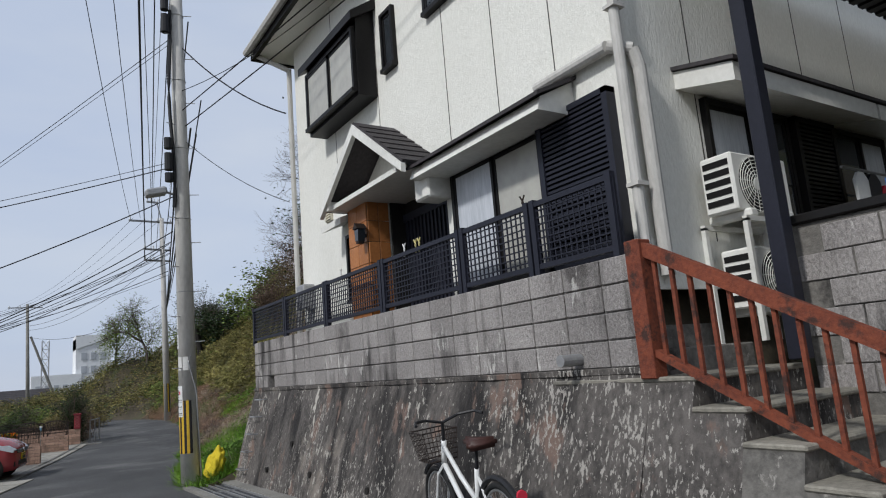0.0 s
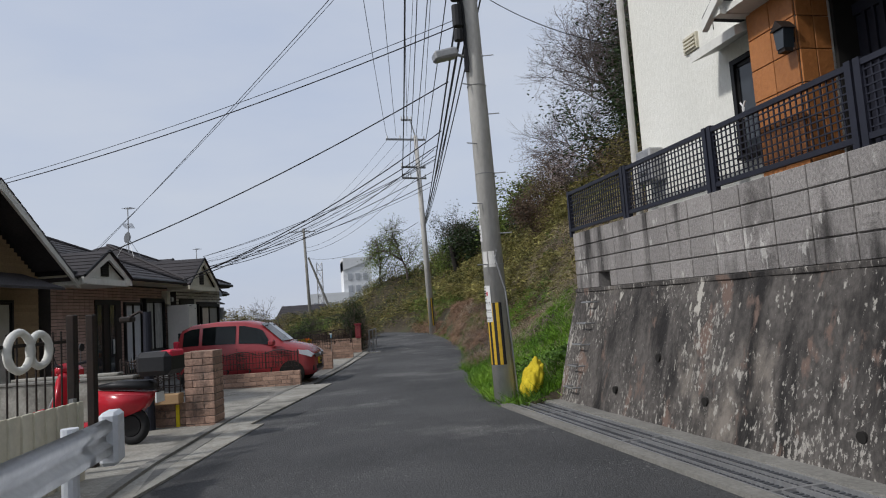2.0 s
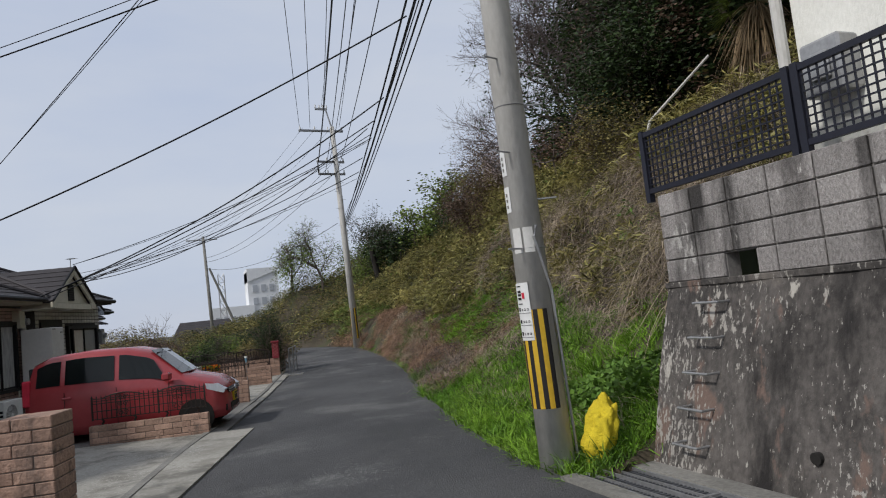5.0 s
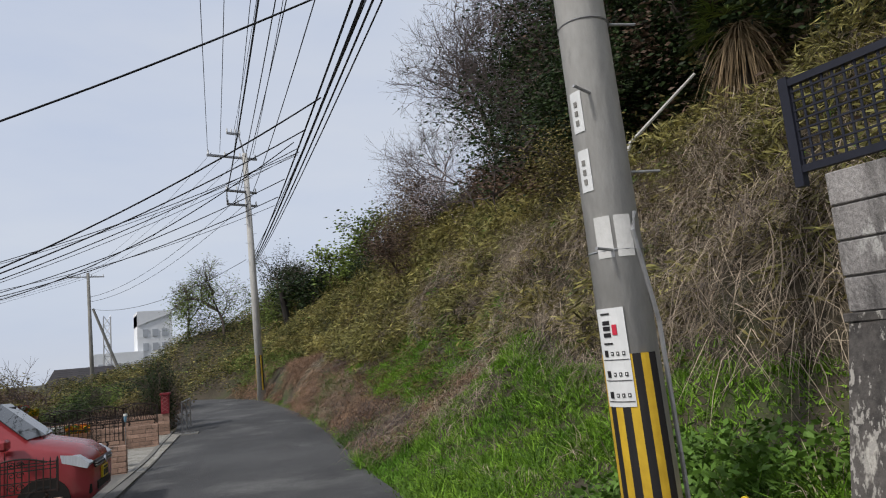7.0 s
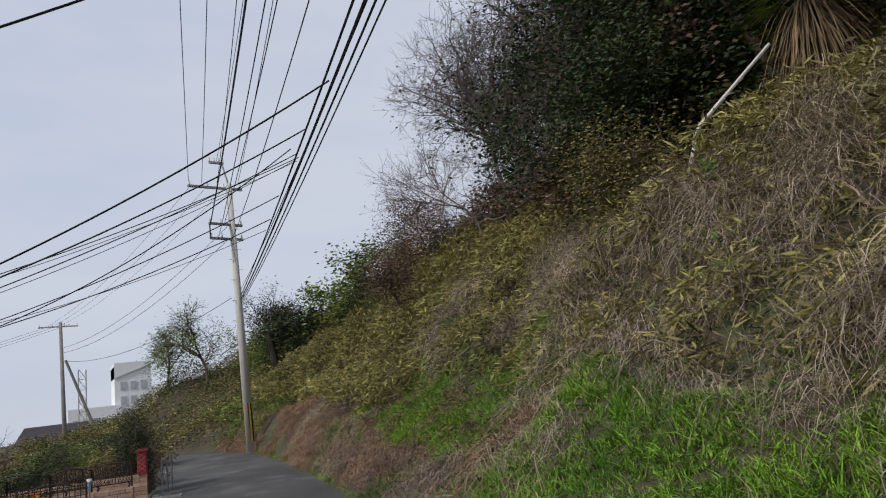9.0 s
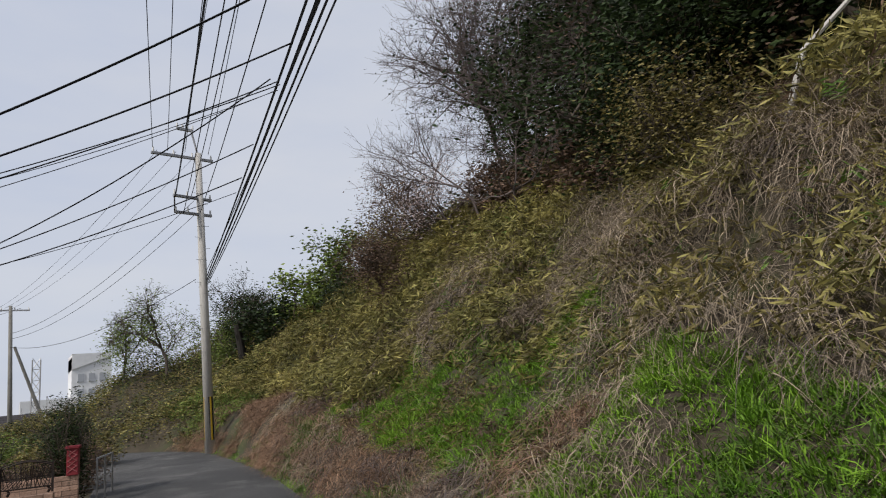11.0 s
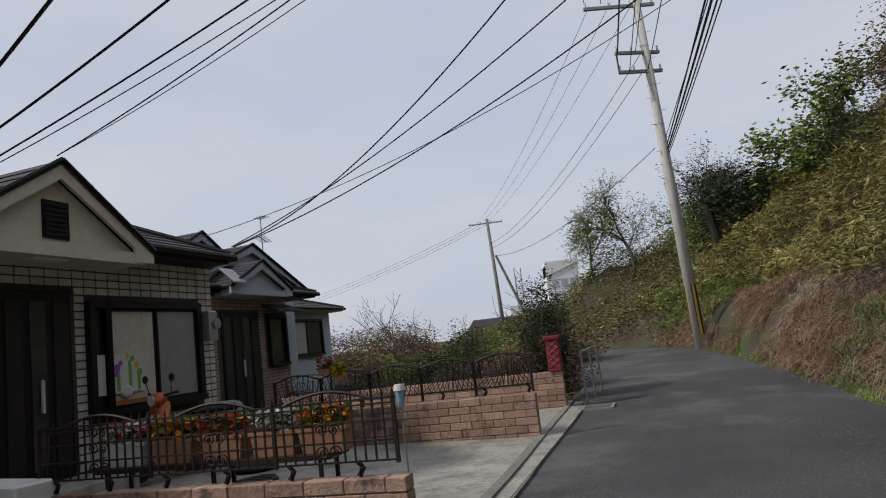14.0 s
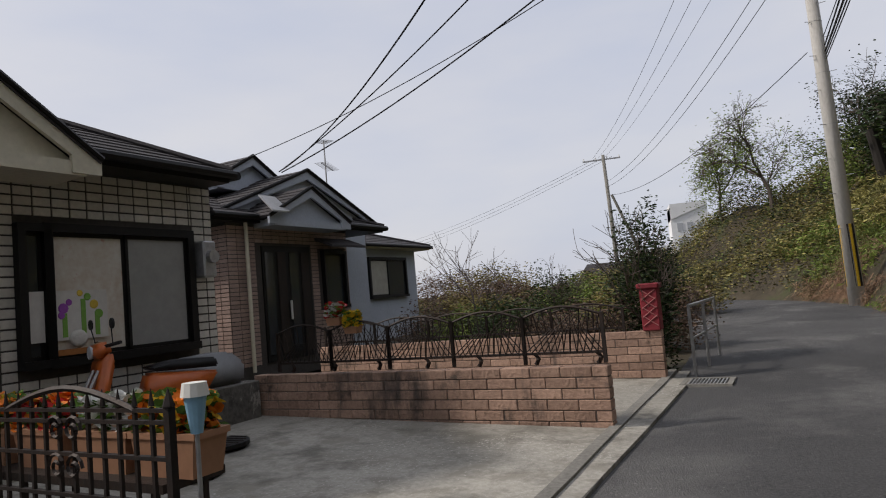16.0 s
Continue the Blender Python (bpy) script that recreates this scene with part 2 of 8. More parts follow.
LEAF_L = leafy("young_leaves", (0.2, 0.26, 0.055), (0.085, 0.125, 0.03), per=0.6)
LEAF_O = leafy("olive_leaves", (0.24, 0.2, 0.07), (0.09, 0.08, 0.028), per=0.7)
LEAF_B = leafy("brown_leaves", (0.19, 0.125, 0.085), (0.075, 0.05, 0.036), per=0.65)
BARK = mat("bark", (0.13, 0.105, 0.085), (0.065, 0.052, 0.042), big=3, fine=25, bump=0.8, stretch=(1, 1, 0.3))
TWIG = mat("twigs", (0.15, 0.12, 0.112), (0.08, 0.064, 0.06), big=1, fine=10, bump=0)
FROND = leafy("dry_palm_fronds", (0.33, 0.24, 0.14), (0.2, 0.14, 0.08), per=0.4, rough=0.9)


def glass(name, tint=(0.03, 0.035, 0.04), rough=0.06):
    m = bpy.data.materials.new(name)
    m.use_nodes = True
    b = m.node_tree.nodes["Principled BSDF"]
    b.inputs["Base Color"].default_value = (*tint, 1)
    b.inputs["Roughness"].default_value = rough
    b.inputs["Specular IOR Level"].default_value = 0.6
    return m


GLASS = glass("dark_pane")
SEAGLASS = mat("sea", (0.2, 0.25, 0.31), (0.16, 0.2, 0.26), rough=0.35, big=0.01, fine=0.1, bump=0)


# ---- mesh helpers ----
O_LOT = Vector((0.37, 23.19, 0))
LOT = Matrix.Translation(O_LOT) @ Matrix.Rotation(radians(-12.5), 4, "Z")   # x towards the road, y along it
BASES = {}


def thing(name, base, m=None, label="", category="", group="", kind=""):
    ob = new(name)
    ob.matrix_world = (m or Matrix()) @ Matrix.Translation(base)
    BASES[ob] = Vector(base)
    return tagged(ob, label, category, group, kind)


def mesh_of(name, bm, material, smooth=False):
    me = bpy.data.meshes.new(name)
    bm.normal_update()
    bm.to_mesh(me)
    bm.free()
    me.materials.append(material)
    if smooth:
        me.polygons.foreach_set("use_smooth", [True] * len(me.polygons))
    return me


def part(name, bm, material, parent, label="", smooth=False):
    base = BASES[parent]
    bmesh.ops.translate(bm, vec=-base, verts=bm.verts)
    ob = new(name, mesh_of(name, bm, material, smooth))
    ob.parent = parent
    BASES[ob] = base
    return tagged(ob, label)


def single(name, bm, material, base, label, category, m=None, group="", kind="", smooth=False):
    bmesh.ops.translate(bm, vec=-Vector(base), verts=bm.verts)
    ob = new(name, mesh_of(name, bm, material, smooth))
    ob.matrix_world = (m or Matrix()) @ Matrix.Translation(base)
    BASES[ob] = Vector(base)
    return tagged(ob, label, category, group, kind)


def raw(name, verts, faces, material, kind="stuff", label="", category="", parent=None, smooth=False):
    me = bpy.data.meshes.new(name)
    me.from_pydata(verts if isinstance(verts, list) else verts.tolist(), [], faces if isinstance(faces, list) else faces.tolist())
    me.materials.append(material)
    if smooth:
        me.polygons.foreach_set("use_smooth", [True] * len(me.polygons))
    ob = new(name, me)
    if parent:
        ob.parent = parent
        ob.matrix_parent_inverse = parent.matrix_world.inverted()
        BASES[ob] = BASES[parent]
    return tagged(ob, label, category, "", kind)


def B():
    return bmesh.new()


def box(bm, x0, x1, y0, y1, z0, z1, bevel=0.0, m=None):
    g = bmesh.ops.create_cube(bm, size=1)["verts"]
    for v in g:
        v.co = Vector((x0 + (v.co.x + 0.5) * (x1 - x0), y0 + (v.co.y + 0.5) * (y1 - y0), z0 + (v.co.z + 0.5) * (z1 - z0)))
    if m:
        bmesh.ops.transform(bm, matrix=m, verts=g)
    if bevel:
        es = list({e for v in g for e in v.link_edges})
        bmesh.ops.bevel(bm, geom=es, offset=bevel, segments=1, affect="EDGES", clamp_overlap=True)
    return bm


def cyl(bm, p0, p1, r0, r1=None, n=10):
    p0, p1 = Vector(p0), Vector(p1)
    d = p1 - p0
    q = Vector((0, 0, 1)).rotation_difference(d.normalized()).to_matrix().to_4x4()
    bmesh.ops.create_cone(bm, cap_ends=True, segments=n, radius1=r0, radius2=r0 if r1 is None else r1, depth=d.length,
                          matrix=Matrix.Translation((p0 + p1) / 2) @ q)
    return bm


def tube(bm, pts, r, n=5, r_end=None):
    pts = [Vector(p) for p in pts]
    rings = []
    for i, p in enumerate(pts):
        d = (pts[min(i + 1, len(pts) - 1)] - pts[max(i - 1, 0)]).normalized()
        a = d.cross(Vector((0, 0, 1)))
        a = a.normalized() if a.length > 1e-3 else Vector((1, 0, 0))
        b = d.cross(a)
        rr = r if r_end is None else r + (r_end - r) * i / (len(pts) - 1)
        rings.append([bm.verts.new(p + rr * (math.cos(t) * a + math.sin(t) * b)) for t in [2 * math.pi * k / n for k in range(n)]])
    for q, s in zip(rings, rings[1:]):
        for k in range(n):
            bm.faces.new((q[k], q[(k + 1) % n], s[(k + 1) % n], s[k]))
    bm.faces.new(rings[0][::-1])
    bm.faces.new(rings[-1])
    return bm


def poly(bm, pts, axis, a, b):
    """A flat outline pushed from a to b along an axis (x, y or z)."""
    def at(p, t):
        return {"x": (t, p[0], p[1]), "y": (p[0], t, p[1]), "z": (p[0], p[1], t)}[axis]
    f, g = [bm.verts.new(at(p, a)) for p in pts], [bm.verts.new(at(p, b)) for p in pts]
    n = len(pts)
    bm.faces.new(f)
    bm.faces.new(g[::-1])
    for i in range(n):
        bm.faces.new((f[i], g[i], g[(i + 1) % n], f[(i + 1) % n]))
    bmesh.ops.recalc_face_normals(bm, faces=bm.faces[:])
    return bm


def slab(bm, corners, t):
    """A sloping plate: four corners of its top, t thick downwards."""
    up = [bm.verts.new(c) for c in corners]
    lo = [bm.verts.new((c[0], c[1], c[2] - t)) for c in corners]
    bm.faces.new(up)
    bm.faces.new(lo[::-1])
    n = len(corners)
    for i in range(n):
        bm.faces.new((up[i], lo[i], lo[(i + 1) % n], up[(i + 1) % n]))
    bmesh.ops.recalc_face_normals(bm, faces=bm.faces[:])
    return bm


def plates(corners, rows, t=0.025, lap=0.012):
    """Courses of slates on a sloping four-cornered roof face: corners eave a, eave b, top b, top a."""
    bm = B()
    ea, eb, tb, ta = [Vector(c) for c in corners]
    nrm = (eb - ea).cross(ta - ea).normalized()
    if nrm.z < 0:
        nrm = -nrm
    steps = []
    for i in range(rows):
        steps += [(i / rows, t), ((i + 1) / rows, lap)]
    steps += [(1.0, -0.03), (0.0, -0.03)]
    side_a = [bm.verts.new(ea.lerp(ta, f) + nrm * h) for f, h in steps]
    side_b = [bm.verts.new(eb.lerp(tb, f) + nrm * h) for f, h in steps]
    n = len(steps)
    for k in range(n):
        bm.faces.new((side_a[k], side_b[k], side_b[(k + 1) % n], side_a[(k + 1) % n]))
    bm.faces.new(side_a[::-1])
    bm.faces.new(side_b)
    bmesh.ops.recalc_face_normals(bm, faces=bm.faces[:])
    return bm


# ---- ground heights ----
ROAD_Z = ([-60, -20, 0, 5, 11, 16, 20, 28, 36, 41, 60, 120], [0.6, 0.4, 0.22, 0.13, 0.02, -0.15, -0.25, -0.27, -0.2, -0.08, 0.05, 0.0])
LEFT = [(-2.6, -40), (-2.45, 0), (-2.2, 8.5), (-1.85, 11), (-1.6, 13), (-0.85, 17.8), (0.0, 21), (0.95, 25), (1.5, 28), (2.05, 30.5), (2.6, 34), (2.9, 37), (2.4, 41), (0.5, 45), (-5, 50), (-15, 55), (-40, 62)]
RIGHT = [(2.05, -40), (2.05, 0), (2.05, 8.5), (2.05, 11), (2.2, 12.8), (2.95, 16.4), (3.67, 19.7), (4.5, 22.9), (5.15, 26), (5.75, 28.7), (6.5, 33), (7.0, 38), (7.15, 41), (6.7, 45), (4.5, 50.5), (-3, 57), (-18, 62)]


def road_z(y):
    return float(np.interp(y, *ROAD_Z))


def beyond(line, X, Y):
    """Distance from a line of points, positive on the line's right."""
    best, sign = np.full(X.shape, 1e9), np.ones(X.shape)
    for (ax, ay), (bx, by) in zip(line, line[1:]):
        dx, dy = bx - ax, by - ay
        t = np.clip(((X - ax) * dx + (Y - ay) * dy) / (dx * dx + dy * dy), 0, 1)
        d = np.hypot(X - ax - t * dx, Y - ay - t * dy)
        s = np.sign((X - ax) * dy - (Y - ay) * dx)
        sign = np.where(d < best - 1e-9, s, sign)
        best = np.minimum(best, d)
    return best * np.where(sign == 0, 1, sign)


D_NEAR, H_NEAR = [0, 0.3, 1, 2.5, 4, 6, 9, 13, 20, 35, 60, 200], [0, 0.05, 0.45, 1.55, 2.2, 3.6, 6.0, 9.6, 16, 25, 29, 30]
D_FAR, H_FAR = [0, 0.25, 0.8, 1.5, 3, 5, 8, 13, 20, 35, 60, 200], [0, 0.15, 1.15, 1.6, 2.2, 4.0, 6.8, 9.2, 12, 14, 14, 12]


def lumps(X, Y, s, seed):
    r = np.random.RandomState(seed)
    z = 0
    for k in range(9):
        a, f = r.uniform(0, 6.28), r.uniform(0.6, 2.2) / s
        z = z + np.sin(f * (X * math.cos(a) + Y * math.sin(a)) + r.uniform(0, 6.28)) / 3
    return z


def ground(X, Y):
    X, Y = np.asarray(X, float), np.asarray(Y, float)
    zr = np.interp(Y, *ROAD_Z)
    dR, dL = beyond(RIGHT, X, Y), -beyond(LEFT, X, Y)
    w = np.clip((Y - 22) / 8, 0, 1)
    hill = (1 - w) * np.interp(dR, D_NEAR, H_NEAR) + w * np.interp(dR, D_FAR, H_FAR)
    fall = np.interp(Y, [0, 46, 57, 72, 140], [1, 1, 0.65, 0.2, 0.08])
    fall = fall * np.interp(X, [-40, -8, 0, 4, 7.5], [0.03, 0.06, 0.2, 0.6, 1])
    heap = np.clip((dR - 2.65) / 0.6, 0, 1) * np.clip((5.9 - dR) / 1.2, 0, 1) * np.clip((34 - Y) / 4, 0, 1)
    hill = hill + heap * (0.5 + 0.3 * lumps(X, Y, 0.75, 71) - 1.3 * np.clip(lumps(X, Y, 0.6, 72) - 0.35, 0, 0.8))
    hill = hill * fall + lumps(X, Y, 1.3, 3) * 0.2 * np.clip(dR - 0.8, 0, 2.2) + lumps(X, Y, 0.5, 5) * 0.05 * np.clip(dR - 0.3, 0, 1)
    plot = (Y < 11.0) & (X > 3.62)
    terrace = 2.2 + np.interp(X, [12, 16, 24, 40, 200], [0, 2, 9, 17, 22])
    stair = (Y < 2.3) & (X < 7)
    z = zr - 0.06 + np.where(dR > 0, hill + 0.05 * np.clip(dR / 0.2, 0, 1), 0)
    z = np.where(plot, np.where(stair, zr - 0.2, terrace - 0.06), z)
    z = np.where((Y < 11.0) & (X > 2.05) & (X <= 3.62), zr - 0.4, z)
    low = np.interp(dL, [0, 14, 20, 40, 120, 400], [0, 0, -0.6, -5, -17, -24])
    return np.where(dL > 0, zr - 0.06 + low, z)


def gz(x, y):
    return float(ground(np.array([x]), np.array([y]))[0])


gx = np.concatenate([-np.geomspace(2500, 60, 12), np.arange(-55, -12, 3), np.arange(-12, -3, 1.0), np.arange(-3, 3.5, 0.3), [3.6, 3.64], np.arange(3.9, 18, 0.3), np.arange(18, 50, 1.5), np.geomspace(52, 2500, 14)])
gy = np.concatenate([-np.geomspace(2500, 60, 10), np.arange(-50, -8, 3), np.arange(-8, 10.9, 0.6), [10.98, 11.02], np.arange(11.3, 50, 0.35), np.arange(50, 90, 1.5), np.geomspace(92, 3500, 18)])
GX, GY = np.meshgrid(gx, gy)
GZ = ground(GX, GY)
nx, ny = len(gx), len(gy)
gi = np.arange(nx * ny).reshape(ny, nx)
gf = np.stack([gi[:-1, :-1], gi[:-1, 1:], gi[1:, 1:], gi[1:, :-1]], -1).reshape(-1, 4)
raw("ground", np.stack([GX, GY, GZ], -1).reshape(-1, 3), gf, SOIL, "structure", "brown earth hillside with moss and bare soil", "ground", smooth=True)
raw("water", [(-4000, -4000, -26), (-90, -4000, -26), (-90, 6000, -26), (-4000, 6000, -26)], [(0, 1, 2, 3)], SEAGLASS, "structure", "grey-blue hazy sea far below the road", "water")


def along(line, step=0.5):
    out = []
    for (ax, ay), (bx, by) in zip(line, line[1:]):
        n = max(1, int(math.hypot(bx - ax, by - ay) / step))
        out += [(ax + (bx - ax) * i / n, ay + (by - ay) * i / n) for i in range(n)]
    return out + [line[-1]]


def smooth_line(line, rounds=2):
    for _ in range(rounds):
        new_line = [line[0]]
        for (ax, ay), (bx, by) in zip(line, line[1:]):
            new_line += [(0.75 * ax + 0.25 * bx, 0.75 * ay + 0.25 * by), (0.25 * ax + 0.75 * bx, 0.25 * ay + 0.75 * by)]
        line = new_line + [line[-1]]
    return line


def ribbon(name, left, right, n, lift, material, label, category, cross=6, crown=0.03, kind="structure"):
    def resample(line):
        p = np.array(line)
        s = np.concatenate([[0], np.cumsum(np.hypot(*np.diff(p, axis=0).T))])
        t = np.linspace(0, s[-1], n)
        return np.stack([np.interp(t, s, p[:, 0]), np.interp(t, s, p[:, 1])], 1)
    l, r = resample(left), resample(right)
    V, F = [], []
    for i in range(n):
        for k in range(cross + 1):
            f = k / cross
            x, y = l[i] * (1 - f) + r[i] * f
            V.append((x, y, road_z(y) + lift + crown * math.sin(math.pi * f)))
    c = cross + 1
    for i in range(n - 1):
        for k in range(cross):
            F.append((i * c + k, i * c + k + 1, (i + 1) * c + k + 1, (i + 1) * c + k))
    return raw(name, V, F, material, kind, label, category, smooth=True)


SL, SR = smooth_line(LEFT), smooth_line(RIGHT)
ribbon("road", SL, SR, 260, 0.0, ASPHALT, "worn grey asphalt lane curving left between lots and hillside", "road")


def offset(line, d):
    out = []
    for i, (x, y) in enumerate(line):
        a, b = line[max(i - 1, 0)], line[min(i + 1, len(line) - 1)]
        dx, dy = b[0] - a[0], b[1] - a[1]
        k = math.hypot(dx, dy) or 1
        out.append((x + dy / k * d, y - dx / k * d))
    return out


def clip_line(line, y0, y1):
    return [p for p in along(line, 0.3) if y0 <= p[1] <= y1]


def kerb_strip(name, line, d0, d1, z0, z1, material, label, category):
    a, b = offset(line, d0), offset(line, d1)
    V, F = [], []
    for (ax, ay), (bx, by) in zip(a, b):
        z = road_z(ay)
        V += [(ax, ay, z + z0), (ax, ay, z + z1), (bx, by, z + z1), (bx, by, z + z0)]
    for i in range(len(a) - 1):
        for k in range(4):
            F.append((4 * i + k, 4 * i + (k + 1) % 4, 4 * i + 4 + (k + 1) % 4, 4 * i + 4 + k))
    return raw(name, V, F, material, "structure", label, category)


edge_l = clip_line(SL, -6, 31)
kerb_strip("kerb", edge_l, -0.02, -0.12, -0.1, 0.06, KERB, "low grey concrete kerb along the driveways", "kerb")
kerb_strip("gutter_strip", edge_l, 0.15, 0.0, -0.08, 0.03, KERB, "pale concrete gutter strip along the lane", "gutter")


# ---- walls of the white house's plot ----
wall_x, wall_y0, wall_y1 = 3.2, 2.25, 11.0


def retaining_wall():
    bm = B()
    ys = [wall_y0 + (wall_y1 - wall_y0) * i / 30 for i in range(31)]
    rows = 8
    grid = []
    for y in ys:
        zb = road_z(y) - 0.05
        col = []
        for k in range(rows + 1):
            f = k / rows
            z = zb + (1.5 - zb) * f
            col.append(bm.verts.new((2.76 + 0.43 * f + 0.012 * math.sin(7 * y + 5 * f), y, z)))
        grid.append(col)
    for a, b in zip(grid, grid[1:]):
        for k in range(rows):
            bm.faces.new((a[k], b[k], b[k + 1], a[k + 1]))
    back = [[bm.verts.new((3.75, y, z)) for z in (0, 1.5)] for y in (wall_y0, wall_y1)]
    bm.faces.new([grid[0][k] for k in range(rows, -1, -1)] + [back[0][0], back[0][1]])
    bm.faces.new([grid[-1][k] for k in range(rows + 1)] + [back[1][1], back[1][0]])
    bm.faces.new([c[rows] for c in grid] + [back[1][1], back[0][1]])
    bmesh.ops.recalc_face_normals(bm, faces=bm.faces[:])
    return bm


wall_east = thing("wall_retaining", (2.76, 2.25, 0), label="battered concrete retaining wall, black stains and pale lime patches", category="retaining wall", kind="structure")
part("wall_face", retaining_wall(), STAINED, wall_east)
bm = B()
box(bm, 3.175, 3.4, wall_y0, wall_y1 + 0.02, 1.495, 1.545, 0.006)
part("coping", bm, STAINED, wall_east)
for y, z in ((9.4, 0.35), (7.7, 0.42), (6.0, 0.4), (4.3, 0.5), (8.6, 0.75)):
    bm = B()
    x = 2.76 + 0.43 * (z - 0.1) / 1.4
    cyl(bm, (x - 0.012, y, z), (x + 0.1, y, z), 0.04, n=12)
    part("weep_hole", bm, HOLLOW, wall_east)
for i in range(5):
    z = 0.28 + 0.27 * i
    x = 2.76 + 0.43 * (z - 0.05) / 1.45
    bm = B()
    y0 = 10.62 - 0.02 * i
    tube(bm, [(x + 0.05, y0, z), (x - 0.11, y0, z), (x - 0.11, y0 - 0.27, z), (x + 0.05, y0 - 0.27, z)], 0.011, 6)
    part("iron_rung", bm, STEEL, wall_east, "rusty steel rung")
bm = B()
cyl(bm, (3.0, 2.9, 1.62), (3.3, 2.9, 1.62), 0.045, n=12)
part("drain_pipe", bm, STEEL, wall_east)

block_wall = thing("wall_block", (3.3, 6.6, 1.54), label="grey textured concrete block wall above the retaining wall", category="block wall", kind="structure")
bm = B()
box(bm, 3.225, 3.355, wall_y0 + 0.01, 9.98, 1.54, 2.33)
box(bm, 3.225, 3.355, 10.3, wall_y1 - 0.01, 1.54, 2.33)
box(bm, 3.225, 3.355, 9.98, 10.3, 1.735, 2.33)
part("mortar_core", bm, MORTAR, block_wall)
bm = B()
box(bm, 3.2, 3.23, -0.194, 0.194, 0.004, 0.19, 0.006)
block_me = mesh_of("block", bm, BLOCK)


# ---- white house ----
white_house = thing("house", (7.4, 6.1, 2.2), label="two-storey white stucco house with dark slate eaves", category="house")
bm = B()
HX, HY0, HY1, HZ = 3.7, 2.55, 9.78, 7.45
box(bm, HX, 11.5, HY0, 5.25, 2.15, HZ)
box(bm, 4.15, 11.5, 5.25, 6.8, 2.15, HZ)
box(bm, HX, 4.15, 5.25, 6.8, 3.9, HZ)
box(bm, HX, 11.5, 6.8, HY1, 2.15, HZ)
part("wall", bm, STUCCO, white_house)
bm = B()
for y in (3.3, 4.15, 5.05, 6.7, 8.15):
    box(bm, HX - 0.003, HX + 0.02, y, y + 0.012, 4.1, HZ)
for x in (4.6, 5.5, 6.5, 7.6):
    box(bm, x, x + 0.012, HY0 - 0.003, HY0 + 0.02, 2.2, HZ)
part("panel_joint", bm, GROUT, white_house)
bm = B()
box(bm, 3.15, 12, 2.0, 10.3, 7.45, 7.52)
part("eave_soffit", bm, STUCCO, white_house)
bm = B()
box(bm, 3.1, 3.17, 1.95, 10.36, 7.42, 7.66)
box(bm, 3.1, 12, 10.3, 10.37, 7.42, 7.66)
box(bm, 3.1, 12, 1.94, 2.0, 7.42, 7.66)
part("fascia", bm, FRAME, white_house)
bm = B()
tube(bm, [(3.04, 1.9, 7.6), (3.04, 10.42, 7.58)], 0.07, 8)
cyl(bm, (3.06, 10.3, 7.55), (3.6, 9.84, 7.1), 0.045, n=10)
cyl(bm, (3.62, 9.84, 7.12), (3.62, 9.84, 2.3), 0.045, n=10)
part("rain_gutter", bm, POLE, white_house, "grey plastic downpipe and gutter")
for cs, nm in (([(3.1, 1.94, 7.64), (3.1, 10.36, 7.64), (7.2, 7.2, 9.6), (7.2, 5.1, 9.6)], "roof"), ([(12, 1.94, 7.64), (3.1, 1.94, 7.64), (7.2, 5.1, 9.6), (8.2, 5.1, 9.6)], "roof"), ([(3.1, 10.36, 7.64), (12, 10.36, 7.64), (8.2, 7.2, 9.6), (7.2, 7.2, 9.6)], "roof")):
    part(nm, plates(cs, 18), ROOF, white_house)


def window(parent, plane, a0, a1, z0, z1, panes=2, frame=FRAME, fill=None, depth=0.06, w=0.05, axis="x", side=-1, inner=None):
    """A framed sliding window on a wall at x (or y) = plane, looking towards side."""
    def b4(bm, p0, p1, q0, q1, z_0, z_1):
        if axis == "x":
            box(bm, min(p0, p1), max(p0, p1), q0, q1, z_0, z_1)
        else:
            box(bm, q0, q1, min(p0, p1), max(p0, p1), z_0, z_1)
    bm = B()
    o, i = plane + side * depth, plane - side * 0.02
    b4(bm, o, i, a0 - w, a1 + w, z1, z1 + w)
    b4(bm, o + side * 0.03, i, a0 - w, a1 + w, z0 - w, z0)
    b4(bm, o, i, a0 - w, a0, z0, z1)
    b4(bm, o, i, a1, a1 + w, z0, z1)
    fr = part("window", bm, frame, parent)
    n = panes
    for k in range(n):
        q0, q1 = a0 + (a1 - a0) * k / n, a0 + (a1 - a0) * (k + 1) / n
        sh = plane + side * (0.02 + 0.018 * (k % 2))
        bm = B()
        for c in ((q0, q0 + 0.035, z0, z1), (q1 - 0.035, q1, z0, z1), (q0, q1, z0, z0 + 0.04), (q0, q1, z1 - 0.04, z1)):
            b4(bm, sh - 0.014, sh + 0.014, c[0], c[1], c[2], c[3])
        part("sash", bm, frame, fr)
        bm = B()
        b4(bm, sh - 0.004, sh + 0.004, q0 + 0.03, q1 - 0.03, z0 + 0.035, z1 - 0.035)
        mtl = GLASS if fill is None else (fill[k % len(fill)] or GLASS)
        part("pane", bm, mtl, fr)
    return fr


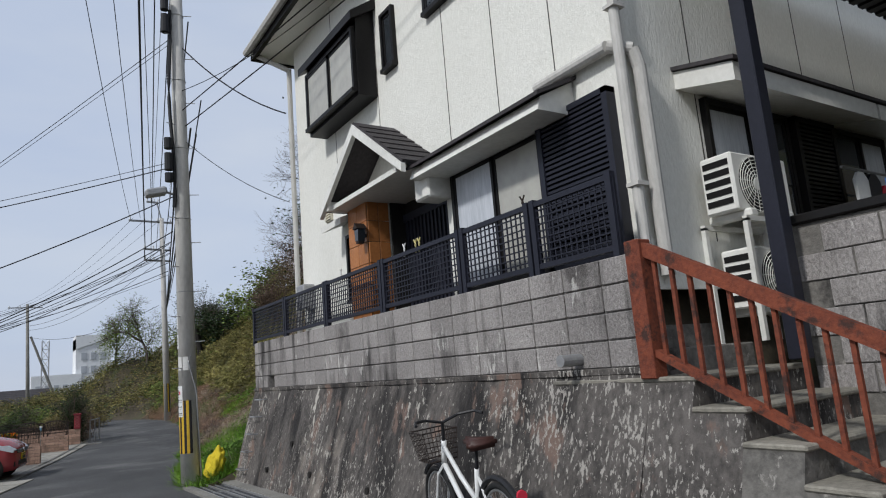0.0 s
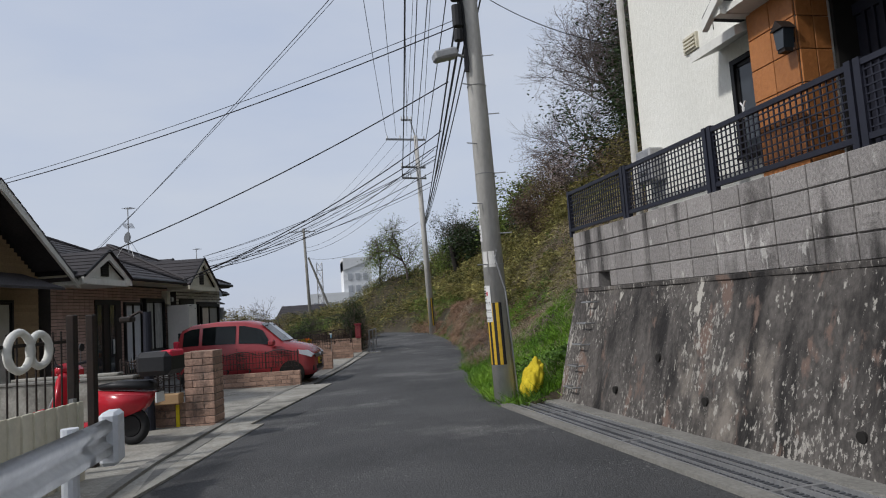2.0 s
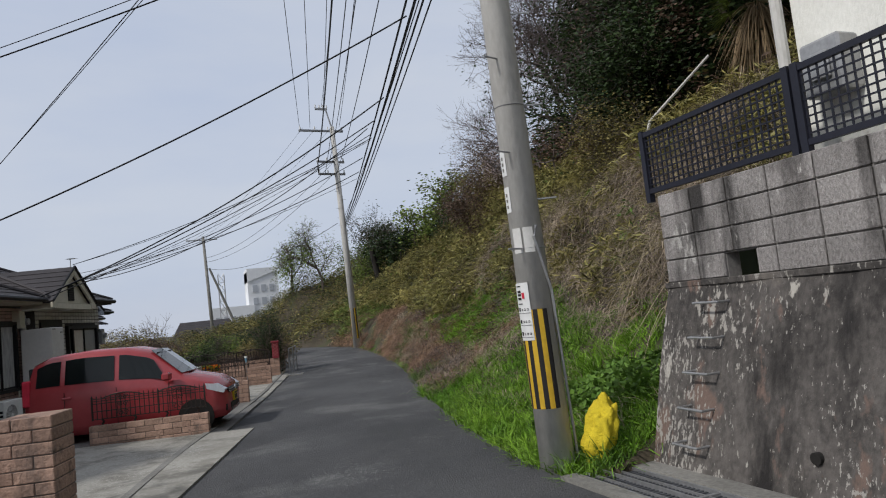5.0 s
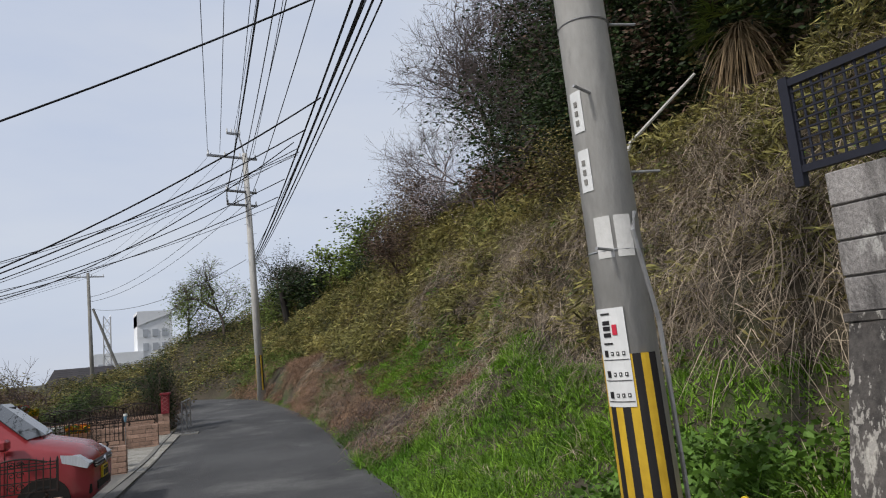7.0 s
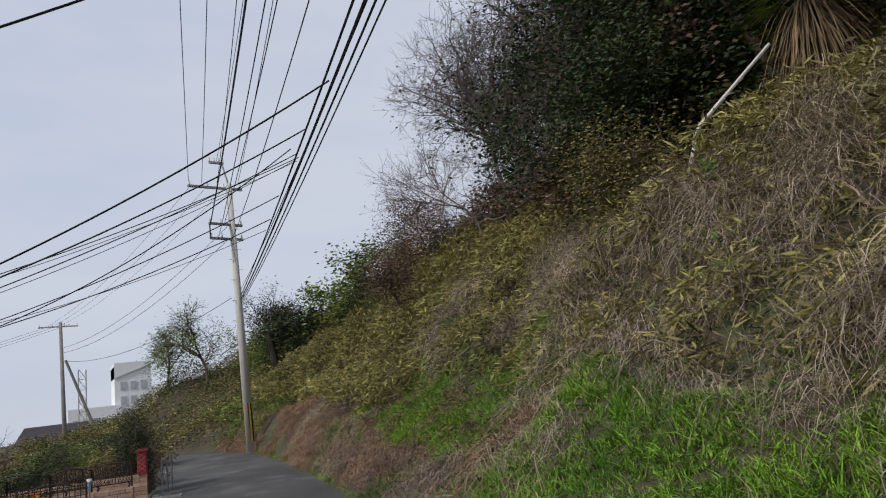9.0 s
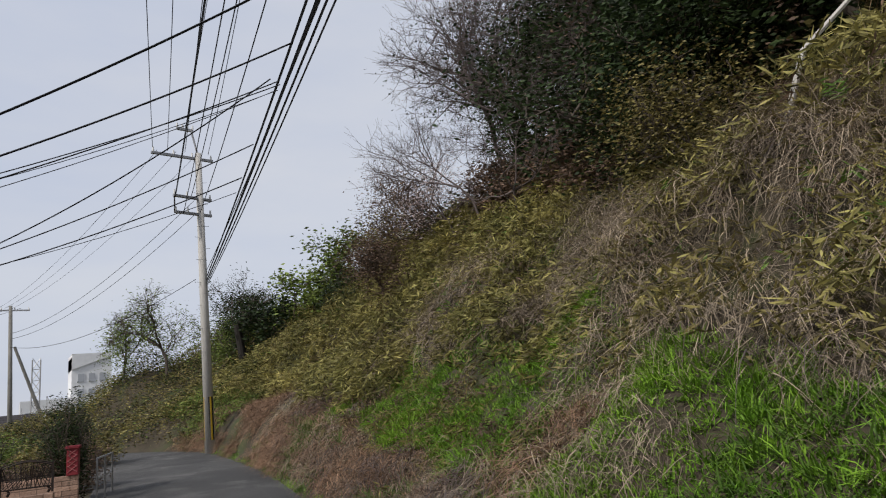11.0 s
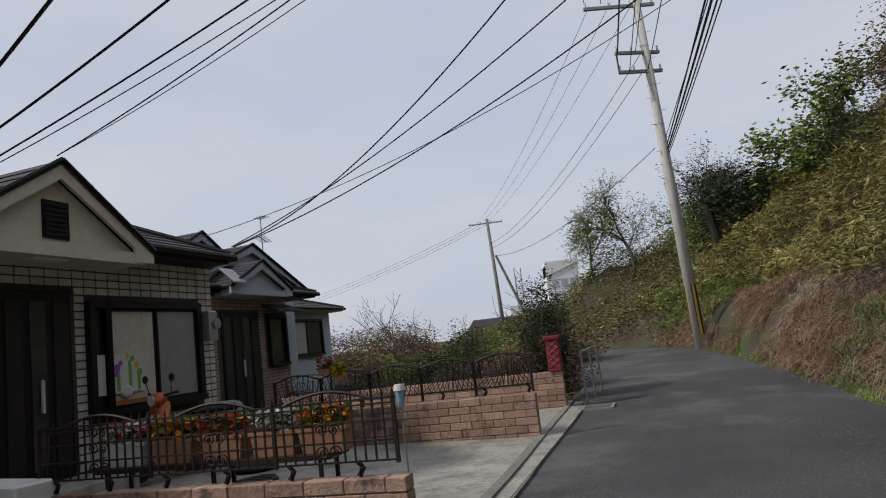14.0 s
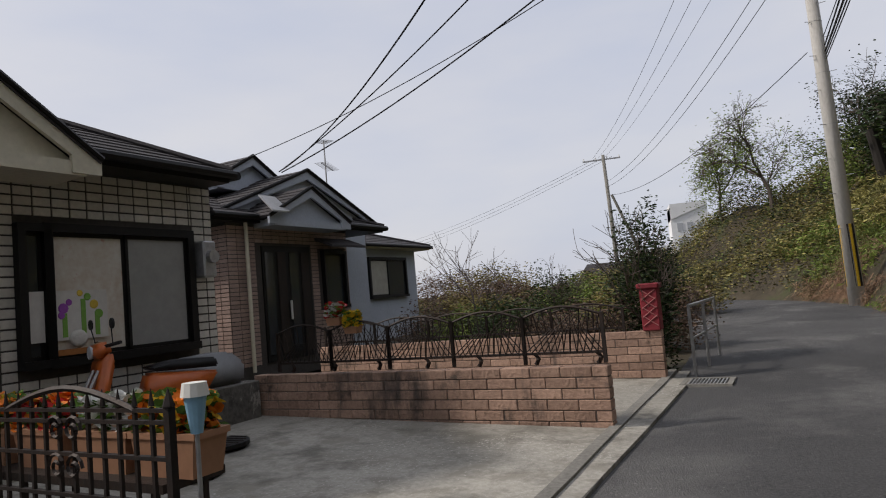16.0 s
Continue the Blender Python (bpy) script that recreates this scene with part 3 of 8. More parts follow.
def louvre(parent, plane, a0, a1, z0, z1, axis="x", side=-1, step=0.045, mtl=NAVY, name="shutter"):
    bm = B()
    def b4(p0, p1, q0, q1, z_0, z_1):
        if axis == "x":
            box(bm, min(p0, p1), max(p0, p1), q0, q1, z_0, z_1)
        else:
            box(bm, q0, q1, min(p0, p1), max(p0, p1), z_0, z_1)
    f = plane + side * 0.09
    for c in ((a0, a0 + 0.06, z0, z1), (a1 - 0.06, a1, z0, z1), (a0, a1, z0, z0 + 0.05), (a0, a1, z1 - 0.05, z1)):
        b4(plane, f + side * 0.015, *c)
    b4(plane, plane + side * 0.05, a0 + 0.05, a1 - 0.05, z0 + 0.04, z1 - 0.04)
    whole = part(name, bm, mtl, parent, "navy louvred aluminium shutter")
    z = z0 + 0.06
    while z < z1 - 0.07:
        bm = B()
        b4(plane + side * 0.05, f, a0 + 0.06, a1 - 0.06, z, z + step * 0.55)
        part("slat", bm, mtl, whole)
        z += step
    return whole


MILK = mat("frosted_curtained_pane", (0.42, 0.41, 0.36), (0.33, 0.32, 0.29), rough=0.25, big=1.2, fine=6, bump=0.05, spec=0.5)
LACE = mat("pane_with_lace_curtain", (0.55, 0.57, 0.6), (0.4, 0.42, 0.45), rough=0.25, big=3, fine=10, bump=0.05, stretch=(6, 6, 0.6), spec=0.5)
window(white_house, HX, 3.6, 5.02, 2.45, 3.72, 2, FRAME, [MILK, LACE])
louvre(white_house, HX, 2.66, 3.55, 2.4, 3.8)
bm = B()
box(bm, 3.42, HX + 0.01, 6.72, 8.5, 5.35, 6.62)
bay = part("bay_window", bm, FRAME, white_house, "dark framed box bay window")
window(bay, 3.42, 6.8, 8.42, 5.45, 6.3, 2, FRAME, [MILK, MILK])
bm = B()
poly(bm, [(3.3, 6.5), (HX, 6.78), (HX, 6.62), (3.3, 6.38)], "y", 6.62, 8.6)
part("bay_hood", bm, FRAME, bay)
window(white_house, HX, 6.16, 6.4, 5.6, 6.35, 1, FRAME)
window(white_house, HX, 4.0, 5.3, 5.85, 6.9, 2, FRAME)
bm = B()
box(bm, HX - 0.03, HX + 0.02, 8.42, 8.66, 4.02, 4.2)
for k in range(4):
    box(bm, HX - 0.05, HX, 8.44, 8.64, 4.04 + 0.04 * k, 4.06 + 0.04 * k)
part("wall_vent", bm, CREAM, white_house, "cream louvred vent")
bm = B()
box(bm, 3.5, HX + 0.01, 9.3, 9.62, 2.75, 3.15, 0.02)
box(bm, 3.47, 3.5, 9.38, 9.54, 2.85, 3.05, 0.01)
part("meter_box", bm, STEEL, white_house, "grey electric meter box")
bm = B()
poly(bm, [(3.26, 3.72), (3.3, 3.84), (HX, 4.04), (HX, 3.72)], "y", 3.12, 5.3)
part("window_canopy", bm, WHITE, white_house, "white window canopy")
bm = B()
slab(bm, [(3.22, 3.06, 3.86), (3.22, 5.32, 3.86), (HX, 5.32, 4.08), (HX, 3.06, 4.08)], 0.035)
part("canopy_roof", bm, ROOF, white_house)
# porch
bm = B()
for y0, y1 in ((5.32, 5.42), (7.3, 7.4)):
    box(bm, 3.14, 4.2, y0, y1, 3.86, 3.98)
poly(bm, [(5.3, 3.93), (7.42, 3.93), (6.36, 4.66)], "x", 3.62, 4.2)
part("porch_gable", bm, WHITE, white_house, "white stucco porch gable")
for sgn, ye in ((1, 7.52), (-1, 5.2)):
    cs = [(3.12, ye, 3.9), (HX + 0.02, ye, 3.9), (HX + 0.02, 6.36, 4.76), (3.12, 6.36, 4.76)]
    part("porch_roof", plates(cs, 7), ROOF, white_house)
    bm = B()
    poly(bm, [(ye, 3.78), (ye, 3.88), (6.36, 4.74), (6.36, 4.6)], "x", 3.1, 3.16)
    part("bargeboard", bm, WHITE, white_house)
bm = B()
box(bm, 3.2, 4.7, 5.3, 7.3, 3.87, 3.93)
box(bm, 3.38, HX, 5.12, 5.42, 3.5, 3.93, 0.02)
part("porch_ceiling", bm, WHITE, white_house)
bm = B()
box(bm, 3.46, 3.78, 6.8, 7.36, 2.2, 3.9)
pier = part("porch_pier", bm, GROUT, white_house, "orange tiled porch pier")
bm = B()
box(bm, 3.445, 3.465, 0.004, 0.276, 0.004, 0.28, 0.003)
tile_me = mesh_of("pier_tile", bm, TILE_ORANGE)
bm = B()
box(bm, 0.004, 0.155, 6.785, 6.805, 0.004, 0.28, 0.003)
tile_me2 = mesh_of("pier_tile_side", bm, TILE_ORANGE)
# near-black sheets line the recess, its shade put into their colour
bm = B()
box(bm, 4.03, 4.13, 5.27, 6.78, 2.2, 3.88)
box(bm, HX + 0.1, 4.05, 6.755, 6.79, 2.2, 3.88)
box(bm, HX + 0.02, 4.05, 5.255, 5.275, 2.2, 3.88)
part("door_recess", bm, HOLLOW, white_house)
bm = B()
box(bm, 4.0, 4.028, 5.3, 6.74, 2.22, 3.7)
front = part("door", bm, NAVY, white_house, "dark slatted sliding entrance door")
for z in (2.22, 3.6):
    bm = B()
    box(bm, 3.97, 4.04, 5.3, 6.74, z, z + 0.1)
    part("door_rail", bm, NAVY, front)
for k in range(16):
    y = 5.31 + k * 0.088
    bm = B()
    box(bm, 3.975, 3.998, y, y + 0.03, 2.3, 3.62)
    part("slat", bm, NAVY, front)
bm = B()
box(bm, 3.31, 3.39, 6.78, 6.86, 3.31, 3.34)
poly(bm, [(6.75, 3.5), (6.89, 3.5), (6.82, 3.58)], "x", 3.28, 3.42)
box(bm, 3.37, 3.46, 6.81, 6.85, 3.4, 3.44)
lan = part("porch_lantern", bm, IRON, white_house, "black iron porch lantern")
bm = B()
poly(bm, [(6.78, 3.34), (6.86, 3.34), (6.88, 3.5), (6.76, 3.5)], "x", 3.3, 3.4)
part("lantern_glass", bm, GLASS, lan)
bm = B()
slab(bm, [(3.35, 7.4, 3.8), (3.35, 8.1, 3.8), (HX, 8.1, 3.94), (HX, 7.4, 3.94)], 0.09)
part("side_canopy", bm, WHITE, white_house)
window(white_house, HX, 7.55, 7.85, 2.7, 3.6, 1, FRAME)
# road-end side of the house
window(white_house, HY0, 4.7, 5.9, 2.75, 3.75, 2, FRAME, [LACE, GLASS], axis="y")
louvre(white_house, HY0, 6.0, 6.75, 2.7, 3.8, axis="y", mtl=FRAME)
window(white_house, HY0, 6.85, 7.9, 2.75, 3.75, 2, FRAME, [GLASS, LACE], axis="y")
for x0, x1 in ((4.35, 6.7), (6.75, 8.6)):
    bm = B()
    slab(bm, [(x0, 2.0, 3.86), (x1, 2.0, 3.86), (x1, HY0, 4.0), (x0, HY0, 4.0)], 0.16)
    part("window_canopy", bm, WHITE, white_house, "white window canopy")
    bm = B()
    slab(bm, [(x0 - 0.03, 1.97, 3.9), (x1 + 0.03, 1.97, 3.9), (x1 + 0.03, HY0, 4.04), (x0 - 0.03, HY0, 4.04)], 0.035)
    part("canopy_roof", bm, ROOF, white_house)
bm = B()
cyl(bm, (3.63, 2.5, 7.3), (3.63, 2.5, 2.2), 0.045, n=12)
for a, b in (((3.63, 3.5, 4.12), (3.63, 2.62, 4.12)), ((3.63, 2.62, 4.12), (3.76, 2.47, 4.06)), ((3.76, 2.47, 4.06), (3.8, 2.46, 3.9)), ((3.8, 2.46, 3.9), (3.8, 2.46, 2.2))):
    cyl(bm, a, b, 0.055, n=12)
for z in (2.9, 4.4, 5.9):
    box(bm, 3.57, 3.7, 2.44, 2.56, z, z + 0.03)
part("corner_pipe", bm, POLE, white_house, "grey downpipe and cream duct at the corner")
bm = B()
box(bm, 3.66, 11.4, HY0 - 0.03, HY0, 2.1, 2.5)
part("plinth", bm, STUCCO, white_house)

# carport post and roof beside the white house
carport = thing("carport", (4.6, 1.6, 1.5), label="dark navy carport post and corrugated roof", category="carport")
bm = B()
box(bm, 4.2, 4.34, 1.75, 1.87, 1.5, 5.2, 0.01)
part("post", bm, NAVY, carport)
bm = B()
box(bm, 4.2, 11, 1.72, 1.9, 5.1, 5.25)
part("beam", bm, NAVY, carport)
bm = B()
for k in range(34):
    x = 4.3 + k * 0.2
    box(bm, x, x + 0.11, -2.5, 2.3, 5.25, 5.29)
    box(bm, x + 0.11, x + 0.2, -2.5, 2.3, 5.28, 5.31)
part("roof_sheet", bm, FRAME, carport)


# ---- fence on the block wall ----
def lattice_fence(y0, y1, x, z0, z1, dense):
    root = thing("lattice_fence", (x, y0, z0 - 0.1), label="black aluminium lattice fence panel on the block wall", category="fence", group="lattice fence panels")
    for z in (z0, z1):
        bm = B()
        box(bm, x - 0.022, x + 0.022, y0, y1, z - 0.022, z + 0.022)
        part("rail", bm, NAVY, root)
    bm = B()
    n = int((y1 - y0) / 0.062)
    for k in range(n + 1):
        y = y0 + (y1 - y0) * k / n
        box(bm, x - 0.005, x + 0.005, y - 0.0065, y + 0.0065, z0, z1)
    if dense:
        for k in range(1, 9):
            z = z0 + (z1 - z0) * k / 9
            box(bm, x - 0.009, x + 0.003, y0, y1, z - 0.0055, z + 0.0055)
    part("lattice", bm, NAVY, root)
    for y in (y0 + 0.03, y1 - 0.03):
        bm = B()
        box(bm, x - 0.028, x + 0.028, y - 0.028, y + 0.028, 2.3, z1 + 0.04)
        part("post", bm, NAVY, root)
    return root


for y0, y1 in ((2.42, 3.35), (3.37, 4.42), (4.44, 6.1), (6.12, 7.82), (7.84, 9.5), (9.52, 11.2)):
    lattice_fence(y0, y1, 3.27, 2.4, 2.93, True)
CLIP = mat("clothes_peg", (0.6, 0.5, 0.12), (0.4, 0.4, 0.3), bump=0)
for i, (y, c) in enumerate(((3.45, IRON), (5.55, PAPER), (5.3, CLIP), (5.22, CLIP), (7.3, PAPER))):
    bm = B()
    for s in (-1, 1):
        tube(bm, [(3.27, y + s * 0.012, 2.9), (3.27, y - s * 0.01, 2.99), (3.27, y + s * 0.03, 3.05)], 0.008, 5)
    single("clothes_peg", bm, c, (3.27, y, 2.9), "small clothes peg clipped on the fence rail", "peg", group="pegs")

# ---- stairs ----
stairs = thing("stairs", (3.9, 1.0, 0.2), label="worn concrete stairs beside the retaining wall", category="stairs", kind="structure")
for k in range(8):
    zt = 1.47 - 0.185 * k
    y1 = 1.9 - 0.35 * (k - 1) if k else 3.2
    y0 = 1.9 - 0.35 * k
    zb = road_z(y0) - 0.05
    xt = 2.76 + 0.43 * (zt - zb) / (1.5 - zb)
    bm = B()
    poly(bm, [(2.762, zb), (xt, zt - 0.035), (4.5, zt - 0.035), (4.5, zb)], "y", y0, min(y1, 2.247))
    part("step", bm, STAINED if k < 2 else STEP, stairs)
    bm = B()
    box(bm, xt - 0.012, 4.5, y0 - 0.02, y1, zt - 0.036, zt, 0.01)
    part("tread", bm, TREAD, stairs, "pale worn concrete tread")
for k in range(2):
    bm = B()
    box(bm, 3.3, 4.5, 2.3 + 0.3 * k, 3.2, 1.4, 1.65 + 0.18 * k, 0.01)
    part("step", bm, STEP, stairs)
rail = thing("handrail", (3.2, 2.23, 1.46), label="rusty red-painted iron stair railing", category="railing")
bm = B()
box(bm, 3.14, 3.27, 2.16, 2.29, 1.46, 2.4, 0.008)
part("newel_post", bm, RUST, rail)


def rail_z(y, low):
    return (1.66 if low else 2.36) - 0.53 * (2.23 - y)


for nm, low, w in (("handrail_bar", False, 0.05), ("bottom_bar", True, 0.025)):
    bm = B()
    poly(bm, [(2.23, rail_z(2.23, low) - w), (2.23, rail_z(2.23, low) + w), (-0.6, rail_z(-0.6, low) + w), (-0.6, rail_z(-0.6, low) - w)], "x", 3.17, 3.24)
    part(nm, bm, RUST, rail)
for k in range(21):
    y = 2.1 - 0.13 * k
    bm = B()
    box(bm, 3.192, 3.218, y - 0.013, y + 0.013, rail_z(y, True), rail_z(y, False))
    part("baluster", bm, RUST, rail)
yard_wall = thing("wall_yard", (4.6, 1.0, 1.2), label="dark grey block wall with letterbox beside the stairs", category="block wall", kind="structure")
bm = B()
box(bm, 4.5, 4.68, -3, 1.85, 0.2, 2.48, 0.01)
part("wall_core", bm, STEP, yard_wall)
bm = B()
box(bm, 4.46, 4.72, -3, 1.88, 2.48, 2.55, 0.01)
part("coping", bm, FRAME, yard_wall)
bm = B()
for r in range(6):
    for k in range(12):
        y = 1.84 - 0.4 * (k + (0.5 if r % 2 else 0))
        box(bm, 4.485, 4.51, y - 0.392, y - 0.006, 1.25 + 0.2 * r, 1.44 + 0.2 * r, 0.004)
part("block", bm, BLOCK, yard_wall)
plate = mat("blue_enamel", (0.05, 0.12, 0.3), (0.04, 0.1, 0.25), rough=0.4, bump=0)
bm = B()
box(bm, 4.46, 4.48, 0.75, 1.15, 2.56, 2.65)
sign = single("number_plate", bm, plate, (4.47, 0.95, 2.56), "blue enamel house number plate reading 7 35", "sign")
txt = bpy.data.curves.new("digits", "FONT")
txt.body, txt.size, txt.extrude, txt.align_x = "7  35", 0.08, 0.002, "CENTER"
txt.materials.append(PAPER)
tob = new("digits", txt)
tob.parent = sign
tob.matrix_basis = Matrix.Translation((-0.013, 0, 0.018)) @ Euler((radians(90), 0, radians(-90))).to_matrix().to_4x4()
bm = B()
box(bm, 4.36, 4.5, 0.55, 1.1, 2.2, 2.4, 0.015)
mb = single("letterbox", bm, STEEL, (4.43, 0.8, 2.2), "pale blue steel letterbox set in the wall", "letterbox")
bm = B()
box(bm, 4.345, 4.362, 0.6, 1.0, 2.24, 2.36, 0.004)
part("flap", bm, PAPER, mb)


def aircon(base, m, label, grille="front", w=0.78, d=0.29, h=0.54):
    """An outdoor unit: fan side towards -y, base at its middle underside."""
    x, y, z = base
    root = thing("air_conditioner", base, m, label, "air conditioner", "outdoor units")
    bm = B()
    box(bm, x - w / 2, x + w / 2, y - d / 2, y + d / 2, z + 0.06, z + h, 0.015)
    part("casing", bm, ACW, root)
    cx, cz = x - w * 0.12, z + h * 0.53
    bm = B()
    for k in range(7):
        r = 0.05 + 0.03 * k
        pts = [(cx + r * math.cos(t), y - d / 2 - 0.012, cz + r * math.sin(t)) for t in [2 * math.pi * i / 20 for i in range(21)]]
        tube(bm, pts, 0.004, 4)
    for k in range(16):
        t = 2 * math.pi * k / 16
        tube(bm, [(cx + 0.04 * math.cos(t), y - d / 2 - 0.012, cz + 0.04 * math.sin(t)), (cx + 0.24 * math.cos(t + 0.3), y - d / 2 - 0.012, cz + 0.24 * math.sin(t + 0.3))], 0.003, 4)
    part("grille", bm, ACW, root)
    bm = B()
    cyl(bm, (cx, y - d / 2 - 0.003, cz), (cx, y - d / 2 + 0.01, cz), 0.23, n=24)
    part("fan_opening", bm, HOLLOW, root)
    bm = B()
    cyl(bm, (cx, y - d / 2 - 0.016, cz), (cx, y - d / 2, cz), 0.05, n=14)
    part("fan_hub", bm, ACW, root)
    bm = B()
    for k in range(5):
        box(bm, x - w / 2 - 0.006, x - w / 2, y - d / 2 + 0.03, y + d / 2 - 0.03, z + 0.12 + 0.08 * k, z + 0.17 + 0.08 * k)
    part("side_fins", bm, FRAME, root)
    bm = B()
    box(bm, x + w / 2, x + w / 2 + 0.05, y - d / 2 + 0.04, y + d / 2 - 0.06, z + 0.14, z + 0.34, 0.015)
    part("valve_cover", bm, ACW, root)
    for s in (-1, 1):
        bm = B()
        box(bm, x + s * w * 0.33 - 0.05, x + s * w * 0.33 + 0.05, y - d / 2 - 0.05, y + d / 2 + 0.05, z, z + 0.07, 0.015)
        part("foot", bm, ACW, root)
    return root


aircon((4.75, 2.3, 2.62), None, "white outdoor air conditioner unit on a steel stand")
aircon((4.85, 2.3, 1.85), None, "lower cream outdoor air conditioner unit under the stand")
bm = B()
for x in (4.38, 5.2):
    for y in (2.12, 2.5):
        box(bm, x - 0.02, x + 0.02, y - 0.02, y + 0.02, 1.65, 2.6)
for y in (2.12, 2.5):
    box(bm, 4.36, 5.22, y - 0.02, y + 0.02, 2.58, 2.62)
single("unit_stand", bm, WHITE, (4.8, 2.3, 1.65), "white steel two-tier air conditioner stand", "stand")

# ---- drain along the retaining wall ----
GRATE = mat("dull_grating_steel", (0.13, 0.135, 0.145), (0.08, 0.082, 0.088), rough=0.6, metal=0.3, fine=20, bump=0.1)
drain = thing("gutter_drain", (2.3, 6, 0.1), label="steel grating gutter along the retaining wall", category="drain", kind="structure")


def sloped(bm, x0, x1, y0, y1, lo, hi, step=1.0):
    y = y0
    while y < y1 - 1e-6:
        e = min(y + step, y1)
        vs = []
        for yy in (y, e):
            z = road_z(yy)
            vs += [bm.verts.new(c) for c in ((x0, yy, z + lo), (x1, yy, z + lo), (x1, yy, z + hi), (x0, yy, z + hi))]
        for f in ((0, 1, 2, 3), (7, 6, 5, 4), (0, 4, 5, 1), (1, 5, 6, 2), (2, 6, 7, 3), (3, 7, 4, 0)):
            bm.faces.new([vs[k] for k in f])
        y = e
    bmesh.ops.recalc_face_normals(bm, faces=bm.faces[:])
    return bm


part("outer_kerb", sloped(B(), 2.0, 2.13, -4, 11.2, -0.3, 0.035), KERB, drain)
part("inner_kerb", sloped(B(), 2.6, 2.85, -4, 11.0, -0.3, 0.045), KERB, drain)
part("channel_bed", sloped(B(), 2.13, 2.6, -4, 11.2, -0.3, -0.15), HOLLOW, drain)
for k in range(5):
    x = 2.14 + 0.11 * k
    part("grating_bar", sloped(B(), x, x + (0.02 if k % 2 == 0 else 0.012), -4, 11.2, -0.03, 0.03 if k % 2 == 0 else 0.02), STEEL, drain)
bm = B()
y = -0.0
while y < 11.2:
    z = road_z(y)
    box(bm, 2.14, 2.59, y, y + 0.02, z - 0.03, z + 0.004)
    y += 0.045
part("grating_cross_bars", bm, GRATE, drain)
for y in (2.0, 4.0, 6.05, 8.0, 10.0):
    bm = B()
    z = road_z(y)
    box(bm, 2.13, 2.6, y, y + 0.03, z - 0.03, z + 0.022)
    part("grating_end", bm, STEEL, drain)


# ---- utility poles ----
def pole(base, top, r0, r1, label, steps=True, stripes=True, z_str=(0.55, 1.44), s_from=130, s_to=274, shade=POLE):
    b, t = Vector(base), Vector(top)
    root = thing("utility_pole", base, label=label, category="utility pole", group="utility poles")
    bm = B()
    cyl(bm, b - Vector((0, 0, 0.3)), t, r0, r1, 20)
    part("shaft", bm, shade, root, smooth=True)
    L = (t - b).length
    def at(z):
        return b + (t - b) * (z / (t.z - b.z))
    if stripes:
        n = 9
        for k in range(n):
            a0, a1 = radians(s_from + (s_to - s_from) * k / n), radians(s_from + (s_to - s_from) * (k + 1) / n)
            bm = B()
            vs = []
            for z in z_str:
                c = at(z)
                r = r0 + (r1 - r0) * z / L
                for rr in (r + 0.002, r + 0.007):
                    for a in (a0, (a0 + a1) / 2, a1):
                        vs.append(bm.verts.new(c + rr * Vector((math.cos(a), math.sin(a), 0))))
            for f in ((3, 4, 10, 9), (4, 5, 11, 10), (0, 3, 9, 6), (5, 2, 8, 11), (0, 1, 4, 3), (1, 2, 5, 4), (6, 9, 10, 7), (7, 10, 11, 8), (1, 0, 6, 7), (2, 1, 7, 8)):
                bm.faces.new([vs[i] for i in f])
            bmesh.ops.recalc_face_normals(bm, faces=bm.faces[:])
            part("stripe", bm, YELLOW if k % 2 else BLACK, root)
    z = 2.0
    k = 0
    while z < t.z - b.z - 1.0:
        c = at(z)
        r = r0 + (r1 - r0) * z / L
        if steps:
            s = 1 if k % 2 else -1
            bm = B()
            cyl(bm, c + Vector((s * r * 0.7, -0.6 * r, 0)), c + Vector((s * (r + 0.13), -0.6 * r - 0.06, 0.0)), 0.009, n=6)
            part("step_bolt", bm, STEEL, root)
        if k % 3 == 0:
            bm = B()
            ring = [c + (r + 0.004) * Vector((math.cos(a), math.sin(a), 0)) for a in [2 * math.pi * i / 16 for i in range(17)]]
            tube(bm, ring, 0.006, 4)
            part("band", bm, STEEL, root)
        z += 0.45
        k += 1
    return root, at


p1b, p1t = Vector((2.23, 11.63, 0.0)), Vector((2.02, 11.72, 12.6))
pole_1, at1 = pole(p1b, p1t, 0.163, 0.097, "grey concrete utility pole, yellow-black stripes, posters, leaning slightly")
p2b, p2t = Vector((7.12, 40.7, -0.1)), Vector((6.78, 40.3, 11.7))
pole_2, at2 = pole(p2b, p2t, 0.2, 0.12, "tall concrete utility pole at the bend with crossarms", z_str=(0.5, 2.1), s_to=310)
p3b, p3t = Vector((0.9, 73.5, -2.0)), Vector((0.55, 73.0, 10.7))
pole_3, at3 = pole(p3b, p3t, 0.19, 0.12, "distant concrete utility pole with a bracing strut", stripes=False, steps=False, shade=KERB)
bm = B()
cyl(bm, (4.3, 73, -2), (0.9, 73, 7.6), 0.15, 0.1, 12)
part("strut", bm, KERB, pole_3)
